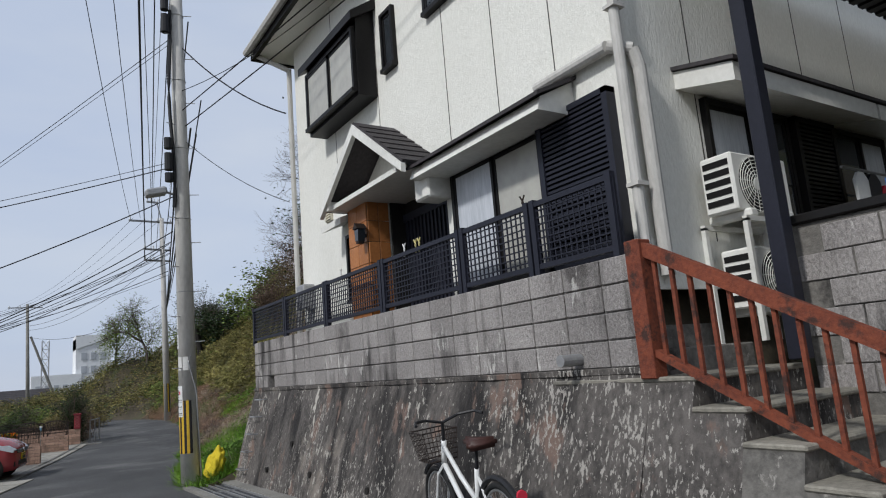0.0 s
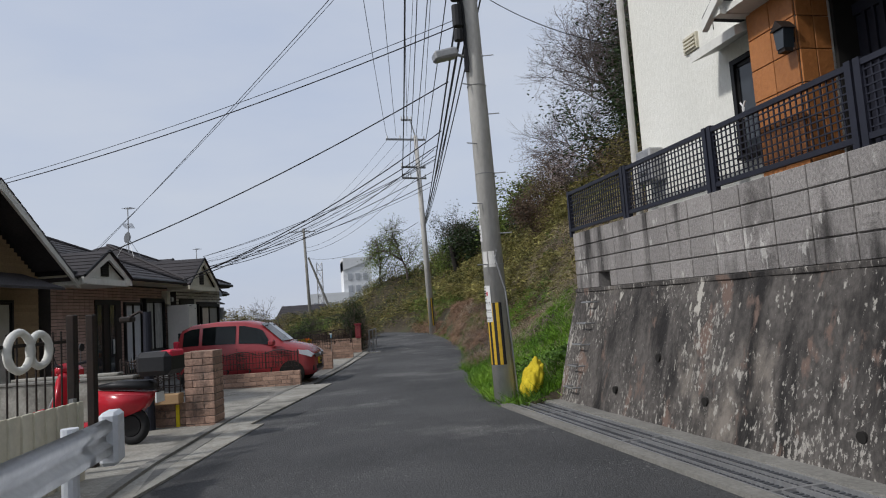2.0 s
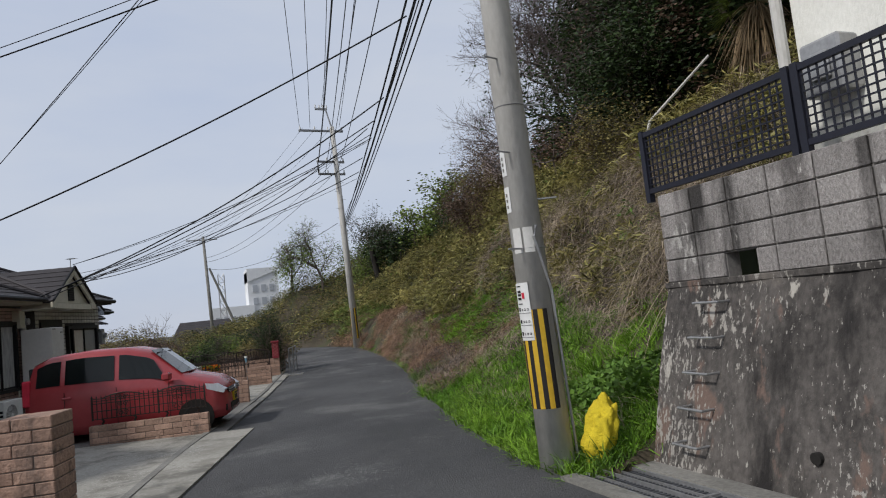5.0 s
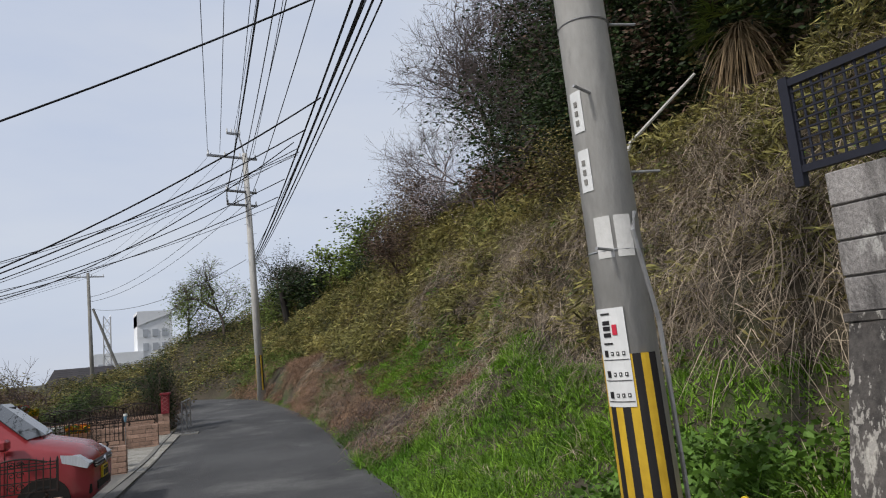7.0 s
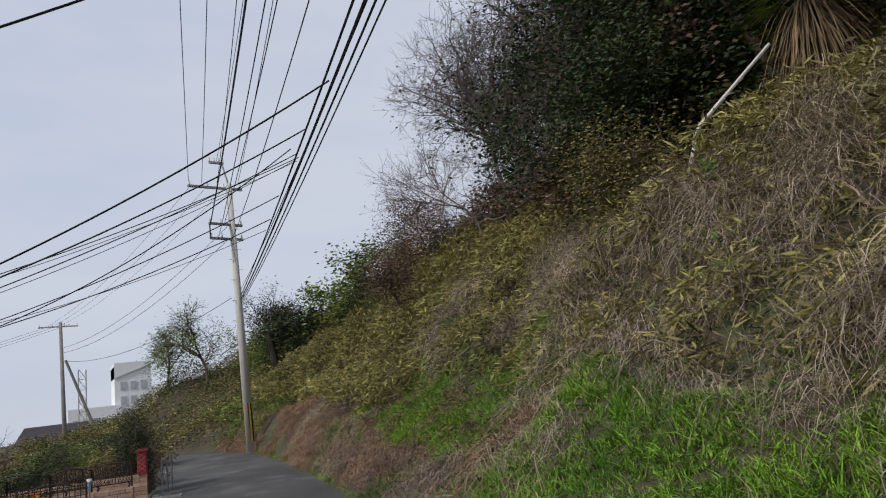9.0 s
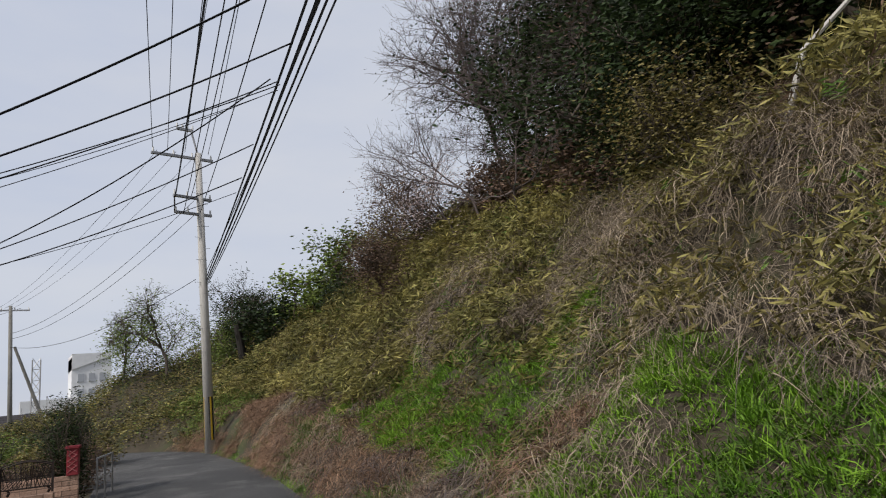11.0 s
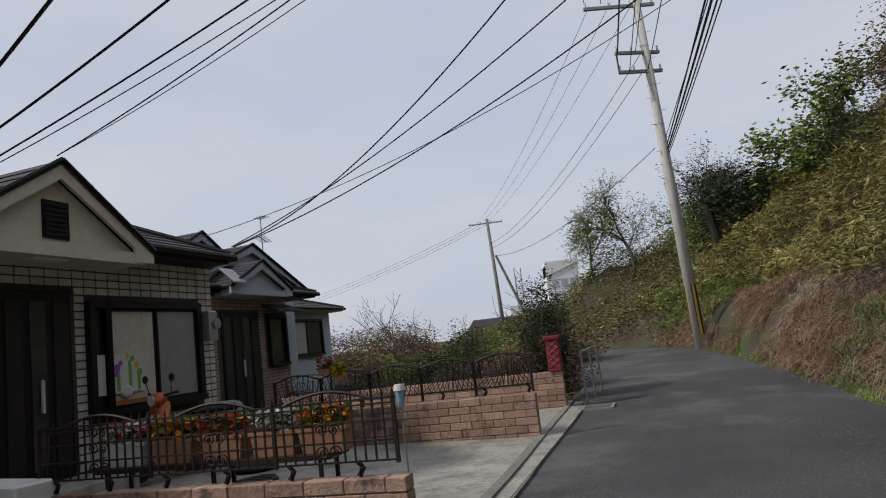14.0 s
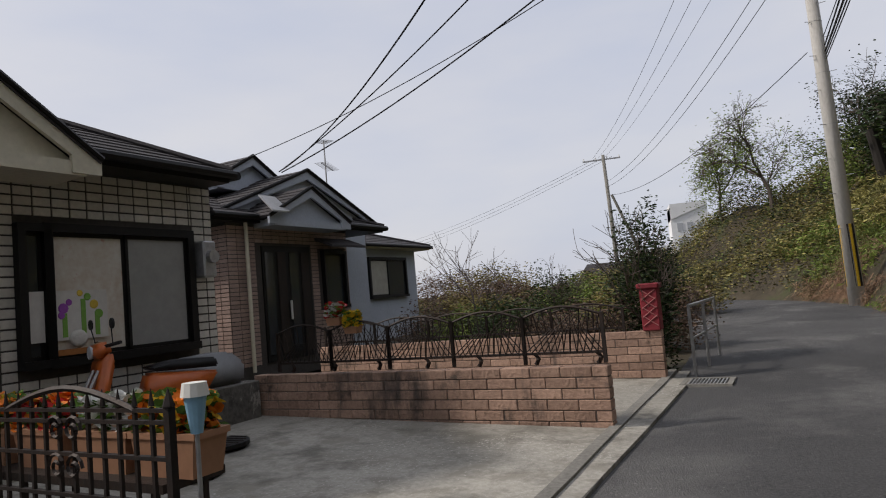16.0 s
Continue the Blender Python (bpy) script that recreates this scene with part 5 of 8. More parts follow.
def hip_roof(root, x0, x1, y0, y1, ze, zr, rx, ry0, ry1, rows=14, front=None, under=None):
    """A hipped slate roof: eaves at ze, ridge along y at x = rx."""
    c = [(x1, y0, ze), (x1, y1, ze), (rx, ry1, zr), (rx, ry0, zr)]
    part("roof", plates(c, rows), ROOF, root)
    part("roof", plates([(x0, y1, ze), (x0, y0, ze), (rx, ry0, zr), (rx, ry1, zr)], rows), ROOF, root)
    part("roof", plates([(x0, y0, ze), (x1, y0, ze), (rx + 0.01, ry0, zr), (rx - 0.01, ry0, zr)], rows), ROOF, root)
    part("roof", plates([(x1, y1, ze), (x0, y1, ze), (rx - 0.01, ry1, zr), (rx + 0.01, ry1, zr)], rows), ROOF, root)
    for a, b in (((x1, y0, ze), (rx, ry0, zr)), ((x1, y1, ze), (rx, ry1, zr)), ((rx, ry0, zr), (rx, ry1, zr))):
        bm = B()
        tube(bm, [Vector(a) + Vector((0, 0, 0.04)), Vector(b) + Vector((0, 0, 0.04))], 0.045, 6)
        part("ridge_cap", bm, ROOF, root)
    bm = B()
    box(bm, x0 + 0.05, x1 - 0.03, y0 + 0.03, y1 - 0.03, ze - 0.12, ze - 0.05)
    part("soffit", bm, under or CREAM, root)
    g0, g1 = front or (y0, y1)
    bm = B()
    tube(bm, [(x1 + 0.05, g0, ze - 0.03), (x1 + 0.05, g1, ze - 0.03)], 0.055, 8)
    tube(bm, [(x0, y1 + 0.05, ze - 0.03), (x1 + 0.05, y1 + 0.05, ze - 0.03)], 0.055, 8)
    tube(bm, [(x0, y0 - 0.05, ze - 0.03), (x1 + 0.05, y0 - 0.05, ze - 0.03)], 0.055, 8)
    part("rain_gutter", bm, FRAME, root)


def front_gable(root, xf, xb, yc, half, zb, zp, over=0.0, vent=True, rows=7, face=CREAM):
    """A gable standing out to the lane: face at xf, back at xb, peak over yc."""
    bm = B()
    poly(bm, [(yc - half + 0.22, zb), (yc + half - 0.22, zb), (yc, zp - 0.16)], "x", xf - 0.22, xf - 0.12)
    part("gable_face", bm, face, root)
    bm = B()
    box(bm, xb, xf - 0.02, yc - half + 0.15, yc + half - 0.15, zb - 0.16, zb - 0.02)
    part("gable_soffit", bm, face, root)
    for s in (-1, 1):
        ye = yc + s * half
        cs = [(xf + 0.02, ye, zb), (xb, ye, zb), (xb, yc, zp), (xf + 0.02, yc, zp)]
        part("gable_roof", plates(cs, rows), ROOF, root)
        bm = B()
        poly(bm, [(ye, zb - 0.14), (ye, zb - 0.01), (yc, zp - 0.01), (yc, zp - 0.2), (ye - s * 0.3, zb - 0.0 + 0.03), (ye - s * 0.3, zb - 0.14)], "x", xf - 0.05, xf)
        part("bargeboard", bm, face, root)
        bm = B()
        tube(bm, [(xf + 0.02, ye, zb + 0.02), (xf + 0.02, yc, zp + 0.02)], 0.03, 6)
        part("verge_trim", bm, FRAME, root)
    if vent:
        bm = B()
        box(bm, xf - 0.125, xf - 0.1, yc - 0.17, yc + 0.17, zb + 0.05, zb + 0.48)
        v = part("gable_vent", bm, FRAME, root, "dark louvred gable vent")
        bm = B()
        for k in range(7):
            box(bm, xf - 0.1, xf - 0.085, yc - 0.15, yc + 0.15, zb + 0.08 + 0.055 * k, zb + 0.11 + 0.055 * k)
        part("slat", bm, HOLLOW, v)


GA, GB = -5.0, -12.5
# house with the large window
h3 = thing("house", (-8, 2.7, -0.12), LOT, "single-storey bungalow in greige wall tiles, dark slate roof", "house", "bungalows")
bm = B()
box(bm, GB, GA, 0.6, 4.74, -0.2, 2.72)
part("wall", bm, GROUT, h3)
for y0, y1, z0, z1 in ((0.6, 0.8, 0.1, 2.3), (0.6, 2.29, 2.3, 2.7), (2.13, 2.29, 0.1, 2.3), (2.29, 4.42, 2.2, 2.7), (2.29, 4.42, 0.1, 0.6), (4.42, 4.74, 0.1, 2.7)):
    tile_field("wall_tile", h3, GA, y0, y1, z0, z1 + 0.001, [], 0.19, 0.1, TILE_GREY, gap=0.017)
tile_field("wall_tile", h3, 4.74, -9, GA, 0.1, 2.72, [], 0.19, 0.1, TILE_GREY, axis="y", gap=0.017)
hip_roof(h3, -12.9, -4.55, 0.25, 4.72, 2.83, 4.35, -8.0, 2.3, 2.7, front=(2.75, 4.72), under=FRAME)
front_gable(h3, -4.36, -7.0, 1.45, 1.36, 2.68, 3.6)
WPLAN0 = mat("plush_white", (0.6, 0.58, 0.54), rough=0.95, fine=30, bump=0.3)
FLOWERP = mat("patterned_paper", (0.6, 0.58, 0.52), (0.5, 0.42, 0.34), rough=0.35, big=6, fine=14, bump=0, spec=0.5, wear=(0.5, 0.25, 0.2), wear_at=0.6, wear_scale=9)
GREYP = mat("frosted_grey_pane", (0.3, 0.3, 0.29), (0.25, 0.25, 0.245), rough=0.3, big=2, fine=8, bump=0, spec=0.5)
window(h3, GA, 2.62, 4.28, 0.78, 2.04, 2, FRAME, [FLOWERP, GREYP], side=1, depth=0.1, w=0.09)
window(h3, GA, 2.36, 2.53, 0.78, 2.04, 1, FRAME, [GLASS], side=1, depth=0.1, w=0.08)
deco = thing("window_display", (GA, 2.8, 0.8), LOT, "printed cloth, paper flowers and a plush toy behind the window", "decoration")
CLOTH = mat("printed_cloth", (0.62, 0.6, 0.56), (0.52, 0.5, 0.47), rough=0.8, fine=14, bump=0.1)
GREENP = mat("paper_green", (0.2, 0.4, 0.08), bump=0)
PURP = mat("paper_purple", (0.35, 0.1, 0.45), bump=0)
YELP = mat("paper_yellow", (0.7, 0.5, 0.08), bump=0)
bm = B()
box(bm, GA + 0.046, GA + 0.05, 2.34, 3.2, 0.95, 1.45)
part("cloth", bm, CLOTH, deco)
for y, z, r0, mm in ((2.72, 1.27, 0.055, PURP), (2.7, 1.2, 0.04, PURP), (2.78, 1.33, 0.035, PURP), (3.05, 1.3, 0.05, YELP), (2.98, 1.38, 0.04, GREENP), (3.1, 1.2, 0.05, GREENP), (2.9, 1.42, 0.035, YELP)):
    bm = B()
    cyl(bm, (GA + 0.05, y, z), (GA + 0.056, y, z), r0, r0 * 0.8, 9)
    part("paper_flower", bm, mm, deco)
for y, z0, z1 in ((2.73, 0.98, 1.22), (2.93, 1.0, 1.36), (3.08, 0.98, 1.2)):
    bm = B()
    box(bm, GA + 0.05, GA + 0.055, y - 0.025, y + 0.025, z0, z1)
    part("paper_stem", bm, GREENP, deco)
bm = B()
bmesh.ops.create_icosphere(bm, subdivisions=2, radius=0.1)
for v in bm.verts:
    v.co = Vector((GA + 0.06 + v.co.x * 0.25, 2.86 + v.co.y, 0.96 + v.co.z * 0.9))
part("plush_toy", bm, WPLAN0, deco, "white round plush toy", smooth=True)
bm = B()
box(bm, GA + 0.05, GA + 0.06, 2.6, 3.2, 0.8, 0.86)
part("toy_row", bm, TILE_ORANGE, deco)
WHITED = mat("door_handle_white", (0.6, 0.6, 0.58), bump=0)


def front_door(root, x, y0, y1, z0, z1, handle_y):
    bm = B()
    box(bm, x - 0.1, x + 0.03, y0, y1, z0, z1)
    d = part("door", bm, FRAME, root, "near-black double entrance door")
    n = 4
    for k in range(n):
        a, b = y0 + (y1 - y0) * k / n + 0.05, y0 + (y1 - y0) * (k + 1) / n - 0.05
        bm = B()
        box(bm, x + 0.03, x + 0.045, a, b, z0 + 0.12, z1 - 0.12, 0.01)
        part("door_panel", bm, IRON if k % 2 else GLASS, d)
    bm = B()
    box(bm, x + 0.05, x + 0.09, handle_y - 0.02, handle_y + 0.02, z0 + 0.75, z0 + 1.12, 0.01)
    part("door_handle", bm, WHITED, d)
    return d


front_door(h3, GA, 0.86, 2.06, 0.1, 2.24, 1.62)
bm = B()
box(bm, GA, -4.2, 0.75, 2.2, -0.15, 0.08, 0.01)
part("doorstep", bm, SLAB, h3)
bm = B()
box(bm, GA + 0.01, GA + 0.2, 4.42, 4.62, 1.55, 2.0, 0.02)
cyl(bm, (GA + 0.2, 4.52, 1.8), (GA + 0.27, 4.52, 1.8), 0.08, n=12)
part("gas_meter", bm, STEEL, h3, "grey meter on the wall")
bm = B()
box(bm, GA + 0.3, GA + 0.5, 1.2, 1.65, 2.5, 2.56, 0.02)
part("porch_light", bm, WHITE, h3)

# house with the water tank
h2 = thing("house", (-8, -3.2, -0.15), LOT, "single-storey bungalow in pinkish-brown wall tiles", "house", "bungalows")
bm = B()
box(bm, GB, GA, -6.2, -0.05, -0.2, 2.68)
part("wall", bm, GROUT, h2)
holes2 = [(-1.75, -0.5, 0.72, 2.25), (-4.4, -3.1, -1, 2.2)]
tile_field("wall_tile", h2, GA, -6.2, -0.05, 0.1, 2.6, holes2, 0.225, 0.075, TILE_PINK)
tile_field("wall_tile", h2, -0.05, -9, GA, 0.1, 2.6, [], 0.225, 0.075, TILE_PINK, axis="y")
hip_roof(h2, -12.9, -4.42, -6.6, -0.2, 2.74, 4.35, -8.0, -4.2, -2.6)
front_gable(h2, -4.1, -6.5, -5.4, 1.1, 2.62, 3.25, face=WHITE)
CHECK = mat("checked_curtain_pane", (0.5, 0.5, 0.47), (0.22, 0.22, 0.21), rough=0.4, big=9, fine=16, bump=0, spec=0.4, stretch=(1, 1, 0.25))
window(h2, GA, -1.72, -0.56, 0.78, 2.18, 2, FRAME, [CHECK, CHECK], side=1, depth=0.1, w=0.07)
front_door(h2, GA, -4.4, -3.15, 0.08, 2.2, -3.6)
window(h2, GA, -2.9, -2.0, 0.3, 2.1, 2, FRAME, [LACE, LACE], side=1, depth=0.08)
bm = B()
box(bm, GA, GA + 0.17, -0.5, -0.26, 2.1, 2.5, 0.01)
mbx = part("meter_box", bm, CREAM, h2, "yellowed plastic meter box")
bm = B()
box(bm, GA, GA + 0.1, -0.24, -0.06, 1.95, 2.4, 0.01)
cyl(bm, (GA + 0.1, -0.15, 2.25), (GA + 0.2, -0.15, 2.25), 0.075, n=14)
part("electric_meter", bm, STEEL, h2)
bm = B()
tube(bm, [(GA + 0.04, -0.42, 2.1), (GA + 0.04, -0.42, 0.1)], 0.02, 6)
tube(bm, [(GA + 0.06, -1.5, 0.06), (GA + 0.06, -0.1, 0.06)], 0.03, 6)
part("wall_pipe", bm, CREAM, h2)

# tan gabled house near the start
h0 = thing("house", (-8, -9.0, 0), LOT, "tan-sided gabled house with grey slate roof", "house", "bungalows")
bm = B()
box(bm, GB, GA, -11.0, -6.65, -0.2, 2.62)
poly(bm, [(-11.0, 2.6), (-6.65, 2.6), (-8.82, 4.05)], "x", GB, GA)
part("wall", bm, TILE_TAN, h0)
bm = B()
k = 0
while 0.2 + 0.075 * k < 3.9:
    z = 0.2 + 0.075 * k
    half = 2.17 if z < 2.6 else 2.17 * (4.05 - z) / 1.45
    box(bm, GA, GA + 0.012 + 0.004 * (k % 2), -8.82 - half, -8.82 + half, z, z + 0.066)
    k += 1
part("siding_board", bm, TILE_TAN, h0)
for s in (-1, 1):
    ye = -8.82 + s * 2.55
    cs = [(-4.3, ye, 2.52), (-12.8, ye, 2.52), (-12.8, -8.82, 4.3), (-4.3, -8.82, 4.3)]
    part("roof", plates(cs, 14), ROOF, h0)
    bm = B()
    poly(bm, [(ye, 2.38), (ye, 2.5), (-8.82, 4.28), (-8.82, 4.1)], "x", -4.36, -4.3)
    part("bargeboard", bm, WHITE, h0)
window(h0, GA, -9.6, -7.6, 0.3, 2.1, 2, FRAME, [GLASS, MILK], side=1, depth=0.08)
bm = B()
slab(bm, [(-4.1, -10.6, 2.35), (-4.1, -7.2, 2.35), (GA, -7.2, 2.7), (GA, -10.6, 2.7)], 0.05)
part("canopy_roof", bm, ROOF, h0)

# house with double doors, further on
h4 = thing("house", (-11, 11, -0.1), LOT, "brown-tiled bungalow with a small gabled porch", "house", "bungalows")
TILE_BROWN = mat("wall_tile_brown", (0.36, 0.26, 0.22), (0.25, 0.18, 0.155), rough=0.5, big=0.8, fine=20, bump=0.2, per=0.16, island=True)
bm = B()
box(bm, -15, -7.9, 7.0, 11.4, -0.2, 2.75)
part("wall", bm, GROUT, h4)
bm = B()
box(bm, -7.88, -7.2, 7.1, 10.6, -0.2, 2.72)
part("porch_wall", bm, GROUT, h4)
tile_field("wall_tile", h4, -7.2, 7.1, 10.6, 0.1, 2.7, [(7.85, 9.35, -1, 2.35), (9.65, 10.45, 1.0, 2.25)], 0.225, 0.075, TILE_BROWN)
tile_field("wall_tile", h4, 7.1, -7.86, -7.2, 0.1, 2.7, [], 0.225, 0.075, TILE_BROWN, axis="y", side=-1)
tile_field("wall_tile", h4, 7.0, -9.5, -7.9, 0.1, 2.7, [(-9.1, -8.4, 0.9, 2.2)], 0.225, 0.075, TILE_BROWN, axis="y", side=-1)
front_door(h4, -7.2, 7.92, 9.28, 0.12, 2.3, 8.6)
window(h4, -7.2, 9.74, 10.38, 1.08, 2.17, 1, FRAME, side=1, depth=0.1, w=0.07)
window(h4, 7.0, -9.0, -8.5, 1.0, 2.1, 1, FRAME, axis="y")
bm = B()
slab(bm, [(-6.75, 9.5, 2.32), (-6.75, 10.7, 2.32), (-7.2, 10.7, 2.5), (-7.2, 9.5, 2.5)], 0.05)
part("window_canopy", bm, ROOF, h4, "small dark window canopy")
bm = B()
tube(bm, [(-7.12, 7.5, 2.7), (-7.12, 7.5, 0.0)], 0.035, 8)
part("downpipe", bm, CREAM, h4, "pale plastic downpipe")
hip_roof(h4, -15.4, -7.0, 6.6, 11.9, 2.82, 4.05, -10.5, 8.8, 9.9, 10, under=FRAME)
front_gable(h4, -6.66, -9.2, 8.86, 1.22, 2.78, 3.42, vent=False, face=BLUEWALL)
front_gable(h4, -7.5, -11, 9.8, 2.5, 2.98, 4.02, vent=False, rows=9, face=BLUEWALL)
front_gable(h4, -8.6, -11, 9.35, 1.15, 3.82, 4.46, vent=False, rows=6, face=BLUEWALL)
bm = B()
slab(bm, [(-6.5, 7.55, 2.86), (-6.5, 8.0, 2.86), (-7.0, 8.2, 3.22), (-7.0, 7.75, 3.22)], 0.03)
part("roof_flashing", bm, STEEL, h4, "bent pale sheet-metal flashing on the porch roof")
h5 = thing("house", (-12, 16, -0.1), LOT, "pale blue-grey sided house with brown slate roof", "house", "bungalows")
bm = B()
box(bm, -15, -10.2, 13.4, 18.6, -0.5, 2.75)
part("wall", bm, BLUEWALL, h5)
hip_roof(h5, -15.5, -9.8, 13.0, 19.1, 2.85, 3.75, -12.5, 15.5, 16.8, 9)
bm = B()
box(bm, -10.2, -8.6, 12.5, 13.38, -0.5, 2.95)
part("side_wall", bm, BLUEWALL, h5)
window(h5, -10.2, 15.75, 17.8, 1.25, 2.4, 2, FRAME, [MILK, GLASS], side=1, depth=0.1, w=0.08)


def antenna(x, y, z, h, label):
    root = thing("tv_antenna", (x, y, z), LOT, label, "antenna", "tv antennas")
    bm = B()
    tube(bm, [(x, y, z), (x, y, z + h)], 0.018, 6)
    part("mast", bm, STEEL, root)
    for dz, L, n in ((h * 0.62, 0.95, 9), (h * 0.98, 0.35, 6)):
        bm = B()
        d = Vector((0.35, -0.94, 0.02)) if dz < h * 0.9 else Vector((-0.9, 0.35, 0))
        a, b = Vector((x, y, z + dz)) - d * L * 0.65, Vector((x, y, z + dz)) + d * L * 0.35
        tube(bm, [a, b], 0.011, 5)
        s = Vector((-d.y, d.x, 0))
        for k in range(n):
            p = a.lerp(b, k / (n - 1))
            tube(bm, [p - s * 0.16, p + s * 0.16], 0.006, 4)
        part("aerial", bm, STEEL, root)
    for s in ((0.3, 0.3), (-0.3, 0.3), (0.3, -0.3), (-0.3, -0.3)):
        bm = B()
        tube(bm, [(x, y, z + h * 0.35), (x + s[0], y + s[1], z - 0.15)], 0.008, 4)
        part("leg", bm, STEEL, root)
    return root


ant = antenna(-7.0, 1.75, 3.95, 1.6, "steel television antenna with dish on a slate roof")
bm = B()
cyl(bm, (-6.95, 1.69, 4.5), (-6.99, 1.63, 4.51), 0.1, 0.19, 18)
tube(bm, [(-7.0, 1.75, 4.45), (-6.9, 1.66, 4.5)], 0.014, 5)
tube(bm, [(-6.88, 1.62, 4.36), (-6.78, 1.38, 4.38), (-6.74, 1.28, 4.5)], 0.009, 5)
part("dish", bm, GRATE, ant)
antenna(-8.3, 11.5, 3.5, 1.6, "slim television antenna on a distant roof")
antenna(-8.0, -5.0, 3.9, 1.9, "steel television antenna above the slate roof")
antenna(-8.2, -9.2, 4.2, 1.6, "steel television antenna on the tan house")

# water tank, outdoor unit, ladder
tank = thing("water_tank", (-4.5, -0.13, -0.1), LOT, "tall beige hot-water tank cabinet beside the house", "water heater")
bm = B()
box(bm, -4.86, -4.2, -0.45, 0.2, -0.02, 2.05, 0.012)
part("cabinet", bm, TANKW, tank)
bm = B()
box(bm, -4.9, -4.15, -0.5, 0.25, -0.13, -0.02, 0.01)
part("plinth", bm, SLAB, tank)
bm = B()
box(bm, -4.2, -4.19, -0.44, 0.19, 0.48, 0.49)
part("panel_joint", bm, GROUT, tank)
for y0, y1, z0, z1, mm in ((-0.36, -0.2, 0.55, 0.78, TANKW), (-0.1, 0.02, 0.56, 0.66, KERB), (0.04, 0.12, 0.56, 0.68, KERB), (-0.4, -0.26, 2.0, 2.02, FRAME), (0.0, 0.1, 1.92, 1.94, FRAME)):
    bm = B()
    box(bm, -4.2, -4.185, y0, y1, z0, z1, 0.004)
    part("panel", bm, mm, tank)
aircon((0, 0, 0), LOT @ Matrix.Translation((-3.35, -0.1, -0.17)) @ Matrix.Rotation(radians(-12), 4, "Z"), "cream outdoor air conditioner unit standing on plastic feet", h=0.6)
aircon((0, 0, 0), LOT @ Matrix.Translation((-4.75, -1.45, -0.1)) @ Matrix.Rotation(radians(90), 4, "Z"), "cream outdoor air conditioner unit against the tiled wall", h=0.68)
lad = thing("step_ladder", (-3.9, -0.05, -0.15), LOT, "folded aluminium step ladder leaning by the tank", "ladder")
for y in (-0.08, 0.22):
    bm = B()
    tube(bm, [(-3.75, y, -0.15), (-4.12, y + 0.02, 0.62)], 0.018, 6)
    part("rail", bm, STEEL, lad)
for k in range(3):
    bm = B()
    f = 0.25 + 0.25 * k
    tube(bm, [(-3.75 - 0.37 * f, -0.08, -0.15 + 0.77 * f), (-3.75 - 0.37 * f, 0.22, -0.15 + 0.77 * f)], 0.014, 6)
    part("rung", bm, plate, lad)


# ---- planters, flowers, scooter in front of the tiled house ----
def flowers(x, y, z, w, d, n, colours, green=True, seed=0):
    """Flower heads and leaves over a planter, as one clump each colour."""
    r = random.Random(seed)
    out = []
    for mtl, cnt, size in [(WEED, n * 2, 0.03)] * green + [(c, n * 3 // len(colours), 0.032) for c in colours]:
        V, F = [], []
        for _ in range(cnt):
            c = Vector((x + r.uniform(-w, w), y + r.uniform(-d, d), z + r.uniform(0, 0.16)))
            a, t = r.uniform(0, 6.28), r.uniform(-0.8, 0.8)
            u = Vector((math.cos(a), math.sin(a), t)).normalized()
            v = u.cross(Vector((r.uniform(-1, 1), r.uniform(-1, 1), 1))).normalized()
            n0 = len(V)
            V += [tuple(c + size * (math.cos(q) * u + math.sin(q) * v)) for q in [k * 6.283 / 6 for k in range(6)]]
            V.append(tuple(c + u.cross(v) * size * 0.5))
            F += [(n0 + k, n0 + (k + 1) % 6, n0 + 6) for k in range(6)]
        out.append((mtl, V, F))
    return out


PET = {"orange": (0.75, 0.2, 0.015), "white": (0.75, 0.75, 0.72), "pink": (0.6, 0.07, 0.22), "yellow": (0.75, 0.5, 0.03), "red": (0.5, 0.03, 0.03), "violet": (0.2, 0.08, 0.4)}
PETALS = {k: mat("petals_" + k, v, rough=0.7, bump=0, fine=6) for k, v in PET.items()}
TERRA = mat("terracotta_plastic", (0.36, 0.19, 0.11), (0.27, 0.14, 0.08), rough=0.7, fine=12, bump=0.1)
WPLAN = mat("white_planter", (0.55, 0.54, 0.5), rough=0.6, fine=12, bump=0.05)


def planter(x, y, z, w, d, h, colours, mtl, label, seed):
    root = thing("planter", (x, y, z), LOT, label, "flower planter", "flower planters")
    bm = B()
    for f0, f1, a, b in ((0, 0.86, 0.85, 0.98), (0.86, 1.0, 1.05, 1.05)):
        lo, hi = z + h * f0, z + h * f1
        vs = [bm.verts.new((x + sx * w * a, y + sy * d * a, lo)) for sx, sy in ((-1, -1), (1, -1), (1, 1), (-1, 1))]
        vt = [bm.verts.new((x + sx * w * b, y + sy * d * b, hi)) for sx, sy in ((-1, -1), (1, -1), (1, 1), (-1, 1))]
        bm.faces.new(vs[::-1])
        bm.faces.new(vt)
        for k in range(4):
            bm.faces.new((vs[k], vs[(k + 1) % 4], vt[(k + 1) % 4], vt[k]))
    part("box", bm, mtl, root)
    inv = Vector((x, y, z))
    for m2, V, F in flowers(x, y, z + h, w, d, 60, [PETALS[c] for c in colours], True, seed):
        me = bpy.data.meshes.new("blooms")
        me.from_pydata([tuple(Vector(v) - inv) for v in V], [], F)
        me.materials.append(m2)
        ob = new("foliage" if m2 is WEED else "blossom", me)
        ob.parent = root
        tagged(ob, kind="stuff")
    return root


